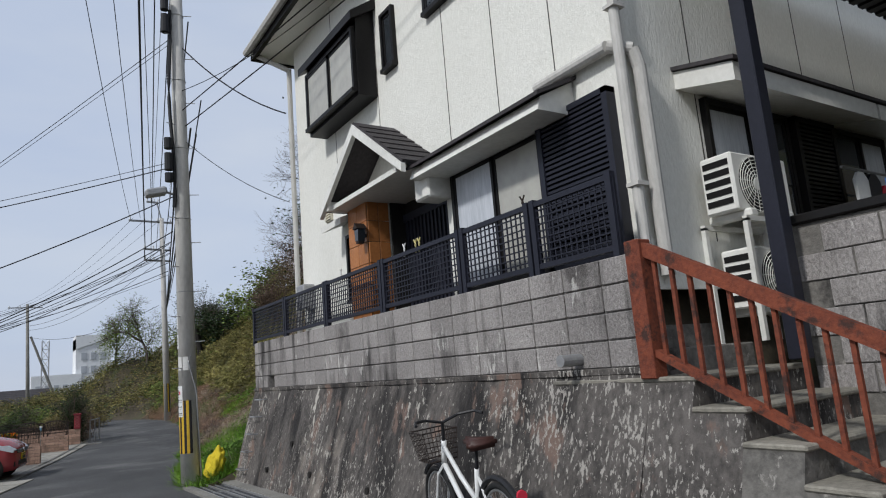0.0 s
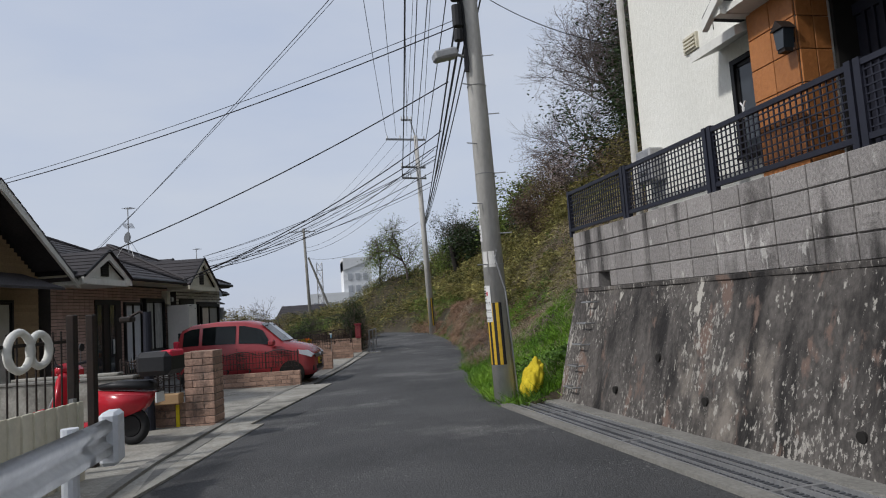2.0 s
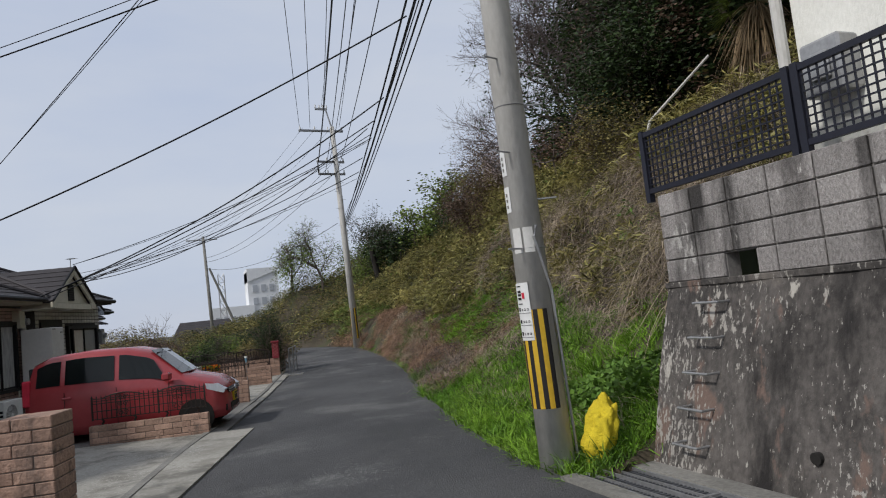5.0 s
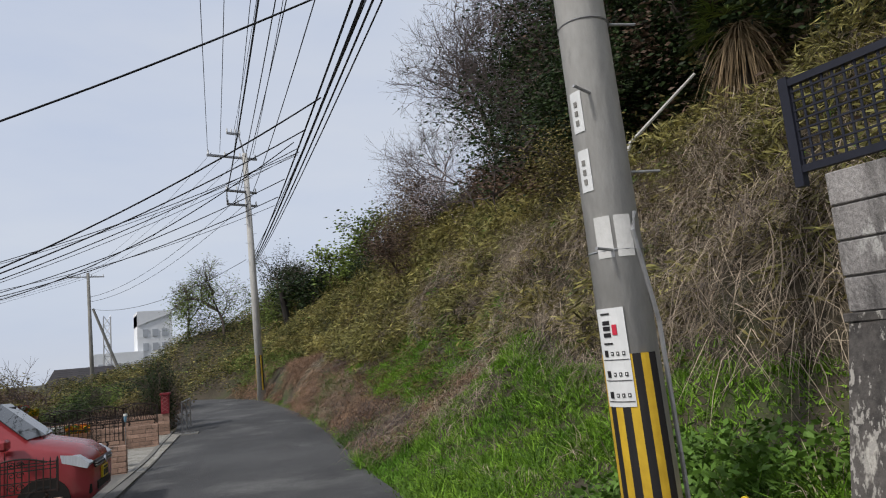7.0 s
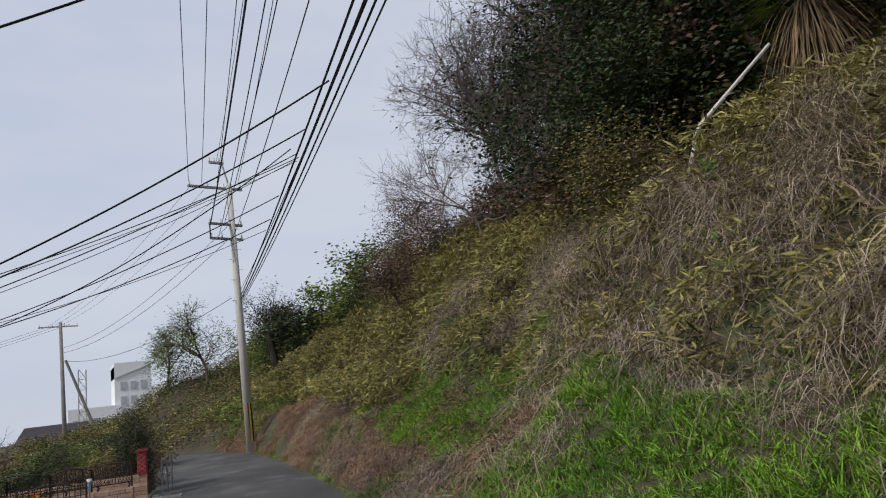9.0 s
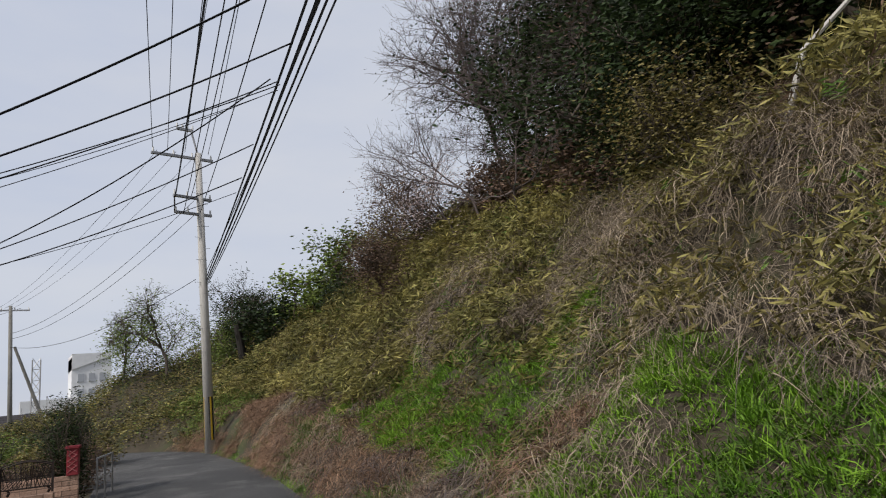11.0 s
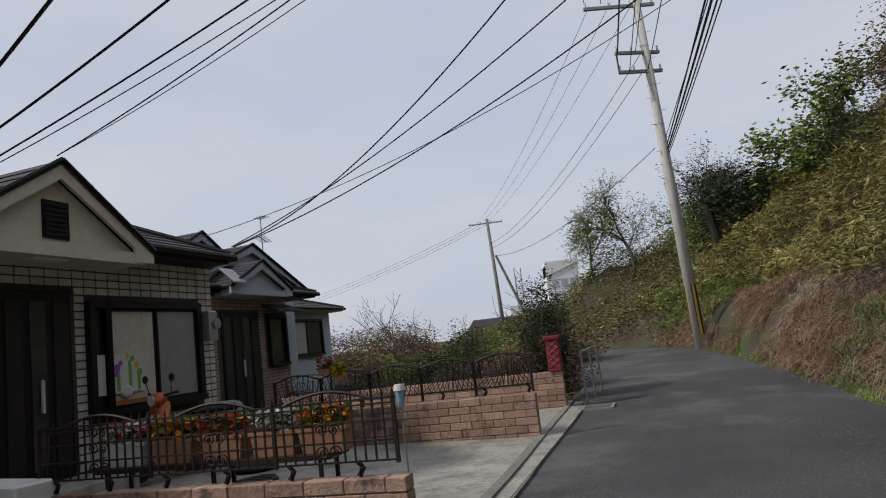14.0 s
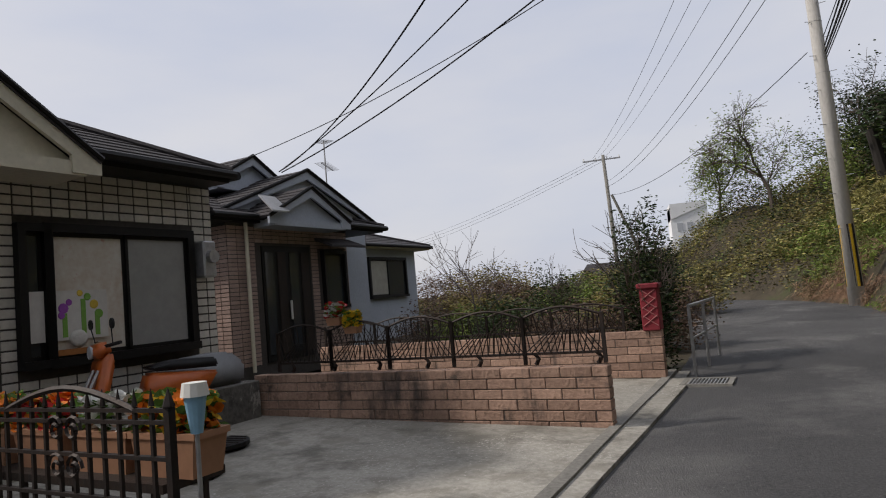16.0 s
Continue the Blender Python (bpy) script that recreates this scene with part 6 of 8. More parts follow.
bench = thing("plant_stand", (-2.2, 0.75, -0.15), LOT, "long dark plant stand behind the iron fence", "stand")
bm = B()
box(bm, -3.2, -0.9, 0.6, 0.95, 0.32, 0.36)
part("shelf", bm, IRON, bench)
for x in (-3.1, -2.0, -1.0):
    for y in (0.64, 0.91):
        bm = B()
        box(bm, x - 0.014, x + 0.014, y - 0.014, y + 0.014, -0.18, 0.322)
        part("leg", bm, IRON, bench)
for k, (x, c, mt) in enumerate(((-2.95, ["white", "pink"], WPLAN), (-2.45, ["orange", "yellow"], TERRA), (-1.95, ["orange", "red"], TERRA), (-1.45, ["white"], TERRA), (-1.0, ["orange", "yellow"], TERRA))):
    planter(x, 0.78, 0.36, 0.21, 0.1, 0.2, c, mt, "box planter with %s blossoms on the stand" % " and ".join(c), k)
for k, (x, y, c) in enumerate(((-3.6, 0.5, ["pink"]), (-2.7, 0.38, ["white", "violet"]), (-2.1, 0.36, ["white", "yellow"]), (-1.5, 0.36, ["white"]))):
    planter(x, y, -0.16, 0.2, 0.09, 0.16, c, WPLAN, "low white planter with %s blossoms on the ground" % " and ".join(c), 20 + k)

planter(-3.05, 4.66, 0.84, 0.1, 0.06, 0.09, ["red", "white"], TERRA, "small pot of red and white blossoms on the fence", 31)
planter(-2.82, 4.66, 0.74, 0.09, 0.06, 0.08, ["yellow"], TERRA, "small pot of yellow blossoms on the fence", 32)
ORANGE = mat("orange_scooter_paint", (0.55, 0.13, 0.025), (0.42, 0.09, 0.02), rough=0.3, fine=10, bump=0.05, spec=0.5)
RUBBER = mat("rubber", (0.018, 0.018, 0.018), rough=0.85, fine=20, bump=0.1)
SEATB = mat("black_vinyl", (0.02, 0.02, 0.022), rough=0.5, fine=20, bump=0.1)


def ring(bm, c, R, r, axis, n=24, m=6):
    c = Vector(c)
    u = Vector((1, 0, 0)) if axis == "y" else Vector((0, 1, 0))
    rows = []
    for i in range(n):
        a = 2 * math.pi * i / n
        d = u * math.cos(a) + Vector((0, 0, 1)) * math.sin(a)
        s = Vector((0, 1, 0)) if axis == "y" else Vector((1, 0, 0))
        rows.append([bm.verts.new(c + d * (R + r * math.cos(b)) + s * r * math.sin(b)) for b in [2 * math.pi * k / m for k in range(m)]])
    for i in range(n):
        a, b = rows[i], rows[(i + 1) % n]
        for k in range(m):
            bm.faces.new((a[k], b[k], b[(k + 1) % m], a[(k + 1) % m]))
    return bm


def scooter(m, paint, label, box_on=False):
    """A small scooter, front towards +x, standing on its two wheels at the pose m."""
    root = thing("scooter", (0, 0, 0), m, label, "scooter", "scooters")
    for x in (-0.55, 0.58):
        bm = B()
        ring(bm, (x, 0, 0.22), 0.17, 0.055, "y")
        wh = part("wheel", bm, RUBBER, root, smooth=True)
        bm = B()
        cyl(bm, (x, -0.03, 0.22), (x, 0.03, 0.22), 0.12, n=14)
        part("rim", bm, FRAME, wh)
    bm = B()
    poly(bm, [(0.3, 0.2), (0.42, 0.25), (0.36, 0.55), (0.3, 0.85), (0.22, 0.92), (0.2, 0.8), (0.27, 0.5)], "y", -0.17, 0.17)
    poly(bm, [(-0.2, 0.2), (0.3, 0.2), (0.3, 0.27), (-0.2, 0.3)], "y", -0.14, 0.14)
    poly(bm, [(-0.85, 0.6), (-0.7, 0.4), (-0.2, 0.24), (-0.1, 0.5), (-0.15, 0.66)], "y", -0.13, 0.13)
    bmesh.ops.bevel(bm, geom=bm.edges[:], offset=0.025, segments=2, affect="EDGES")
    part("body", bm, paint, root, smooth=True)
    bm = B()
    poly(bm, [(0.35, 0.42), (0.6, 0.47), (0.8, 0.4), (0.78, 0.36), (0.58, 0.42), (0.36, 0.36)], "y", -0.07, 0.07)
    part("front_mudguard", bm, paint, root)
    bm = B()
    poly(bm, [(-0.85, 0.64), (-0.2, 0.67), (-0.12, 0.72), (-0.4, 0.76), (-0.82, 0.74)], "y", -0.12, 0.12)
    bmesh.ops.bevel(bm, geom=bm.edges[:], offset=0.02, segments=2, affect="EDGES")
    part("seat", bm, SEATB, root, smooth=True)
    bm = B()
    poly(bm, [(0.2, 0.88), (0.36, 0.86), (0.36, 0.98), (0.22, 1.02)], "y", -0.12, 0.12)
    bmesh.ops.bevel(bm, geom=bm.edges[:], offset=0.03, segments=2, affect="EDGES")
    part("headlight_cowl", bm, paint, root, smooth=True)
    bm = B()
    cyl(bm, (0.355, 0, 0.92), (0.375, 0, 0.92), 0.06, n=14)
    part("headlight", bm, LACE, root)
    for s in (-1, 1):
        bm = B()
        tube(bm, [(0.26, s * 0.1, 0.97), (0.2, s * 0.3, 1.0)], 0.018, 6)
        part("handlebar_grip", bm, SEATB, root)
        bm = B()
        tube(bm, [(0.24, s * 0.22, 1.0), (0.26, s * 0.26, 1.14)], 0.006, 5)
        cyl(bm, (0.25, s * 0.27, 1.18), (0.265, s * 0.27, 1.18), 0.05, n=12)
        part("mirror", bm, SEATB, root)
        bm = B()
        cyl(bm, (0.58, s * 0.07, 0.22), (0.32, s * 0.06, 0.75), 0.02, n=6)
        part("fork_leg", bm, STEEL, root)
    bm = B()
    cyl(bm, (-0.62, -0.17, 0.3), (-0.1, -0.15, 0.26), 0.05, n=10)
    part("exhaust", bm, STEEL, root)
    if box_on:
        bm = B()
        box(bm, -1.15, -0.72, -0.22, 0.22, 0.8, 1.08, 0.06)
        bx = part("top_box", bm, SEATB, root, "black plastic top box")
        bm = B()
        box(bm, -1.155, -1.0, -0.15, 0.15, 1.0, 1.09, 0.02)
        part("reflector", bm, REDINK, bx)
        bm = B()
        box(bm, -0.92, -0.9, -0.09, 0.09, 0.48, 0.6, 0.003)
        part("number_plate", bm, PAPER, root)
    return root


scooter(LOT @ pose(-4.2, 2.9, -0.1, 0, 0, 255), ORANGE, "orange scooter with black seat parked by the window")
RED = mat("red_scooter_paint", (0.5, 0.015, 0.03), (0.38, 0.01, 0.02), rough=0.25, fine=10, bump=0, spec=0.5)
scooter(LOT @ pose(-0.85, -12.5, 0.06, 0, 0, 174), RED, "red scooter with a black top box by the white wall", True)
COVER = mat("grey_cover", (0.26, 0.27, 0.28), (0.2, 0.2, 0.21), rough=0.6, fine=10, bump=0.3)
bm = B()
poly(bm, [(3.55, 0.22), (4.4, 0.22), (4.42, 0.45), (4.2, 0.6), (3.7, 0.58), (3.5, 0.42)], "x", -4.6, -4.2)
bmesh.ops.bevel(bm, geom=bm.edges[:], offset=0.05, segments=2, affect="EDGES")
bmesh.ops.translate(bm, vec=(0, 0, 0.05), verts=bm.verts)
single("storage_box", bm, COVER, (-4.4, 4.0, 0.2), "grey round-lidded storage box on a low ledge", "storage box", LOT, smooth=True)
bm = B()
box(bm, -4.7, -4.1, 3.3, 4.5, -0.2, 0.27, 0.01)
single("low_ledge", bm, STEP, (-4.4, 3.9, -0.2), "dark concrete ledge under the storage box", "ledge", LOT)
lc = thing("solar_lamp", (-0.03, 0.05, 0.3), LOT, "white capped solar garden lamp clipped to the fence end", "garden lamp")
bm = B()
cyl(bm, (-0.03, 0.05, 0.3), (-0.03, 0.05, 0.72), 0.007, n=8)
part("stake", bm, STEEL, lc)
bm = B()
cyl(bm, (-0.03, 0.05, 0.72), (-0.03, 0.05, 0.83), 0.018, 0.034, 12)
part("lantern", bm, mat("pale_blue_plastic", (0.25, 0.45, 0.6), rough=0.3, bump=0), lc)
bm = B()
cyl(bm, (-0.03, 0.05, 0.83), (-0.03, 0.05, 0.87), 0.043, 0.036, 12)
part("cap", bm, WHITE, lc)


# ---- red car ----
CARRED = mat("car_red", (0.33, 0.045, 0.05), (0.28, 0.036, 0.04), rough=0.25, big=1, fine=6, bump=0, spec=0.6)
SHIELD = glass("car_glass", (0.02, 0.025, 0.025), 0.03)
CHROME = mat("chrome", (0.6, 0.6, 0.6), rough=0.15, metal=1, bump=0)


def car(m):
    """A tall small car, nose towards +x; origin on the ground under its nose."""
    root = thing("car", (0, 0, 0), m, "red tall compact car parked nose-out behind the brick wall", "car")
    # station: distance from nose, lower edge, belt, top, half width at belt, half width at top
    st = [(0.0, 0.3, 0.62, 0.64, 0.56, 0.52), (0.06, 0.24, 0.74, 0.78, 0.68, 0.6), (0.25, 0.22, 0.86, 0.92, 0.73, 0.64), (0.72, 0.22, 0.96, 1.04, 0.74, 0.62),
          (1.3, 0.22, 1.0, 1.52, 0.74, 0.57), (1.7, 0.22, 1.02, 1.63, 0.74, 0.58), (2.4, 0.22, 1.03, 1.66, 0.74, 0.58), (3.0, 0.24, 1.04, 1.62, 0.73, 0.56), (3.28, 0.28, 1.04, 1.5, 0.71, 0.55), (3.4, 0.36, 1.0, 1.1, 0.66, 0.6)]
    bm = B()
    secs = []
    for d, lo, belt, top, wb, wt in st:
        p = [(wb * 0.93, lo), (wb, lo + 0.16), (wb, belt - 0.12), (wb * 0.985, belt), (wt, top - 0.05), (wt * 0.85, top)]
        pts = [(-d, y, z) for y, z in p] + [(-d, 0, top + 0.015)] + [(-d, -y, z) for y, z in reversed(p)]
        secs.append([bm.verts.new(q) for q in pts])
    for a, b in zip(secs, secs[1:]):
        n = len(a)
        for k in range(n):
            bm.faces.new((a[k], a[(k + 1) % n], b[(k + 1) % n], b[k]))
    bm.faces.new(secs[0])
    bm.faces.new(secs[-1][::-1])
    bmesh.ops.recalc_face_normals(bm, faces=bm.faces[:])
    part("body", bm, CARRED, root, smooth=True)

    def at(d, f, s):
        """A point on the glass band at distance d, f of the way from belt to top."""
        i = max(k for k in range(len(st) - 1) if st[k][0] <= d)
        t = (d - st[i][0]) / (st[i + 1][0] - st[i][0])
        g = [a + (b - a) * t for a, b in zip(st[i], st[i + 1])]
        y = g[4] * 0.985 + (g[5] - g[4] * 0.985) * f
        return Vector((-d, s * (y + 0.012), g[2] + (g[3] - 0.05 - g[2]) * f))
    for s in (-1, 1):
        for d0, d1, f0a, f0b in ((1.02, 1.82, 0.12, 0.12), (1.9, 2.72, 0.12, 0.12), (2.8, 3.2, 0.2, 0.25)):
            bm = B()
            lower = [at(d0 + (d1 - d0) * k / 5, 0.14, s) for k in range(6)]
            upper = [at(max(d0 + (0.22 if d0 < 1.1 else 0), d0) + (d1 - (d0 + (0.22 if d0 < 1.1 else 0))) * k / 5, 0.9, s) for k in range(6)]
            lv, uv = [bm.verts.new(p) for p in lower], [bm.verts.new(p) for p in upper]
            for k in range(5):
                bm.faces.new((lv[k], lv[k + 1], uv[k + 1], uv[k]))
            g = bmesh.ops.solidify(bm, geom=bm.faces[:], thickness=0.006)
            part("side_window", bm, SHIELD, root)
    bm = B()
    a = [bm.verts.new((-0.74 - 0.02 * abs(k), 0.2 * k, 1.06 + 0.006)) for k in (-3, -2, -1, 0, 1, 2, 3)]
    b = [bm.verts.new((-1.28 - 0.012 * abs(k), 0.175 * k, 1.535 - 0.004 * abs(k))) for k in (-3, -2, -1, 0, 1, 2, 3)]
    for k in range(6):
        bm.faces.new((a[k], a[k + 1], b[k + 1], b[k]))
    bmesh.ops.translate(bm, vec=(0.03, 0, 0.03), verts=bm.verts)
    bmesh.ops.solidify(bm, geom=bm.faces[:], thickness=0.01)
    part("windscreen", bm, SHIELD, root)
    bm = B()
    box(bm, -3.36, -3.3, -0.55, 0.55, 1.08, 1.45, 0.01)
    part("rear_window", bm, SHIELD, root)
    for d in (0.55, 2.95):
        for s in (-1, 1):
            bm = B()
            ring(bm, (-d, s * 0.68, 0.28), 0.21, 0.07, "y", 22, 8)
            w = part("wheel", bm, RUBBER, root, smooth=True)
            bm = B()
            cyl(bm, (-d, s * 0.64, 0.28), (-d, s * 0.735, 0.28), 0.19, n=18)
            part("rim", bm, STEEL, w)
            # dark disc painted in for the shaded hollow round the wheel
            bm = B()
            cyl(bm, (-d, s * 0.6, 0.3), (-d, s * 0.742, 0.3), 0.31, n=22)
            part("wheel_arch", bm, HOLLOW, root)
    for s in (-1, 1):
        bm = B()
        poly(bm, [(-0.05, 0.66), (-0.02, 0.72), (-0.16, 0.83), (-0.36, 0.86), (-0.34, 0.76)], "y", s * 0.5 if s > 0 else -0.735, 0.735 if s > 0 else -0.5)
        hl = part("headlight", bm, LACE, root, "clear swept-back headlight")
        bm = B()
        box(bm, -1.05, -0.9, s * 0.76 if s > 0 else -0.94, 0.94 if s > 0 else -0.76, 1.0, 1.14, 0.03)
        part("door_mirror", bm, CARRED, root)
        for d in (1.75, 2.6):
            bm = B()
            box(bm, -d - 0.16, -d, s * 0.745 if s > 0 else -0.775, 0.775 if s > 0 else -0.745, 0.86, 0.9, 0.01)
            part("door_handle", bm, CARRED, root)
        for d in (0.98, 1.86, 2.72):
            bm = B()
            box(bm, -d - 0.006, -d, s * 0.738 if s > 0 else -0.747, 0.747 if s > 0 else -0.738, 0.32, 0.98)
            part("door_gap", bm, HOLLOW, root)
        bm = B()
        box(bm, -0.14, -0.02, s * 0.44 if s > 0 else -0.64, 0.64 if s > 0 else -0.44, 0.32, 0.46, 0.02)
        part("fog_lamp_recess", bm, HOLLOW, root)
        bm = B()
        box(bm, -3.42, -3.3, s * 0.55 if s > 0 else -0.72, 0.72 if s > 0 else -0.55, 0.8, 1.25, 0.02)
        part("tail_light", bm, REDINK, root)
    bm = B()
    box(bm, -0.1, 0.022, -0.5, 0.5, 0.63, 0.72, 0.02)
    gr = part("grille", bm, IRON, root)
    for z in (0.655, 0.69):
        bm = B()
        box(bm, -0.05, 0.03, -0.5, 0.5, z, z + 0.012)
        part("grille_bar", bm, CHROME, gr)
    bm = B()
    cyl(bm, (0.015, 0, 0.68), (0.04, 0, 0.68), 0.05, n=16)
    part("badge", bm, CHROME, root)
    bm = B()
    box(bm, -0.08, 0.015, -0.4, 0.4, 0.33, 0.45, 0.02)
    part("air_intake", bm, IRON, root)
    bm = B()
    box(bm, 0.0, 0.03, -0.165, 0.165, 0.45, 0.61, 0.004)
    pl = part("number_plate", bm, mat("plate_yellow", (0.65, 0.45, 0.02), rough=0.5, bump=0), root)
    for y0, y1, z0, z1 in ((-0.1, 0.12, 0.57, 0.595), (-0.13, -0.02, 0.475, 0.55), (0.01, 0.14, 0.475, 0.55)):
        bm = B()
        box(bm, 0.03, 0.033, y0, y1, z0, z1)
        part("plate_text", bm, BLACK, pl)
    bm = B()
    tube(bm, [(-1.2, -0.5, 1.5), (-1.2, 0.5, 1.5)], 0.01, 4)
    tube(bm, [(-0.78, -0.35, 1.1), (-0.8, 0.2, 1.12)], 0.01, 4)
    part("wiper", bm, SEATB, root)
    return root


car(LOT @ Matrix.Translation((0.26, -3.55, lot_ground(-3.5) + 0.03)))

# ---- guard rail, fences and clutter at the first plots ----
GW = mat("white_enamelled_steel", (0.7, 0.72, 0.75), (0.55, 0.57, 0.6), rough=0.45, metal=0.0, fine=14, bump=0.15, spec=0.5)
gr = thing("guard_rail", (-2.3, 6, 0.1), None, "white steel guard rail beside the lane", "guard rail")
bm = B()
prof = [(0.0, 0.66), (0.05, 0.63), (0.05, 0.57), (0.0, 0.53), (0.0, 0.49), (0.05, 0.45), (0.05, 0.39), (0.0, 0.36)]
rows = []
for k in range(20):
    y = 8.15 - 0.6 * k
    x = -2.18 - 0.02 * k
    z = road_z(y)
    rows.append([bm.verts.new((x + a, y, z + b)) for a, b in prof])
for a, b in zip(rows, rows[1:]):
    for k in range(len(prof) - 1):
        bm.faces.new((a[k], b[k], b[k + 1], a[k + 1]))
bmesh.ops.solidify(bm, geom=bm.faces[:], thickness=0.006)
part("beam", bm, GW, gr, smooth=True)
bm = B()
box(bm, -2.24, -2.1, 8.1, 8.36, 0.36, 0.78, 0.03)
part("end_piece", bm, GW, gr)
for y in (7.6, 5.6, 3.6, 1.6):
    bm = B()
    x = -2.27 - 0.033 * (8.15 - y)
    cyl(bm, (x, y, 0.0), (x, y, 0.75), 0.06, n=12)
    part("post", bm, GW, gr)
cf = thing("corrugated_panel", (0.15, -15, 0.0), LOT, "weathered beige corrugated sheet fence", "fence panel")
bm = B()
for k in range(60):
    y = -14.45 - 0.08 * k
    box(bm, 0.12 - (0.02 if k % 2 else 0), 0.15 - (0.02 if k % 2 else 0), y - 0.08, y, -0.2, 0.8 + 0.0006 * k)
part("sheet", bm, CREAM, cf)
for y in (-14.5, -16.4, -18.3):
    bm = B()
    box(bm, 0.06, 0.1, y - 0.03, y + 0.03, -0.1, 0.83)
    part("support", bm, STEEL, cf)
gatef = thing("iron_gate", (-0.1, -14, 0), LOT, "tall black iron gate and posts behind the corrugated fence", "gate")
for y in (-14.2, -13.85):
    bm = B()
    box(bm, -0.12, -0.04, y - 0.04, y + 0.04, -0.05, 1.6, 0.01)
    part("post", bm, IRON, gatef)
for k in range(26):
    bm = B()
    y = -14.35 - 0.13 * k
    tube(bm, [(-0.1, y, 0.1), (-0.1, y, 1.45)], 0.009, 5)
    part("bar", bm, IRON, gatef)
for z in (0.2, 1.35):
    bm = B()
    box(bm, -0.12, -0.08, -17.8, -14.3, z - 0.015, z + 0.015)
    part("rail", bm, IRON, gatef)
bm = B()
for k in range(2):
    ring(bm, (-0.06, -14.75 - 0.28 * k, 1.3), 0.14 + 0.02 * k, 0.035, "x", 20, 6)
bm2 = bm
single("hose_coil", bm2, WHITE, (-0.06, -14.9, 1.2), "white hose coils hung over the iron gate", "hose", LOT, smooth=True)
pw = thing("wall_plot", (-2.0, -11.43, 0), LOT, "pale grey rendered low wall behind the red scooter", "low wall", kind="structure")
bm = B()
box(bm, -3.4, -0.78, -11.5, -11.36, -0.1, 0.76, 0.012)
part("wall_face", bm, SLAB, pw)
bm = B()
box(bm, -3.42, -0.76, -11.52, -11.34, 0.76, 0.8, 0.008)
part("coping", bm, KERB, pw)
dp = thing("wooden_post", (-0.6, -11.5, 0), LOT, "dark lamp post by the brick pillar", "post")
bm = B()
cyl(bm, (-0.6, -11.4, -0.05), (-0.6, -11.4, 1.65), 0.07, 0.055, 12)
part("shaft", bm, NAVY, dp)
bm = B()
tube(bm, [(-0.6, -11.4, 1.6), (-0.7, -11.4, 1.66), (-0.82, -11.42, 1.6)], 0.02, 6)
box(bm, -0.95, -0.78, -11.5, -11.34, 1.52, 1.6, 0.02)
part("lamp_head", bm, IRON, dp)
bm = B()
box(bm, -0.55, -0.2, -11.4, -11.22, 0.36, 0.5, 0.01)
single("cardboard_box", bm, mat("cardboard", (0.42, 0.28, 0.15), (0.34, 0.22, 0.12), rough=0.9, fine=12, bump=0.1), (-0.4, -11.3, 0.36), "small tan box on the low brick wall", "box", LOT)
bm = B()
box(bm, -0.32, -0.27, -11.225, -11.21, 0.0, 0.33)
single("marker_strip", bm, mat("marker_yellow", (0.75, 0.6, 0.02), rough=0.6, bump=0), (-0.3, -11.22, 0.0), "bright yellow marker strip on the brick wall", "marker", LOT)
iron_fence(-10.95, -1.2, -0.2, 0.45, 0.95, "black iron fence on the low brick wall", arcs=(-0.7,))
bm = B()
box(bm, -2.7, -2.3, -10.2, -9.8, 0.55, 0.95, 0.1)
lb = single("letterbox", bm, RED, (-2.5, -10, 0.55), "red round-topped letterbox on a post", "letterbox", LOT)
bm = B()
cyl(bm, (-2.5, -10, -0.1), (-2.5, -10, 0.56), 0.04, n=8)
part("stand", bm, IRON, lb)


# ---- bicycle against the retaining wall ----
WFR = mat("bicycle_white", (0.72, 0.72, 0.7), (0.62, 0.62, 0.6), rough=0.3, fine=10, bump=0, spec=0.5)
BROWN = mat("brown_saddle", (0.06, 0.025, 0.02), (0.04, 0.018, 0.014), rough=0.5, fine=12, bump=0.1)


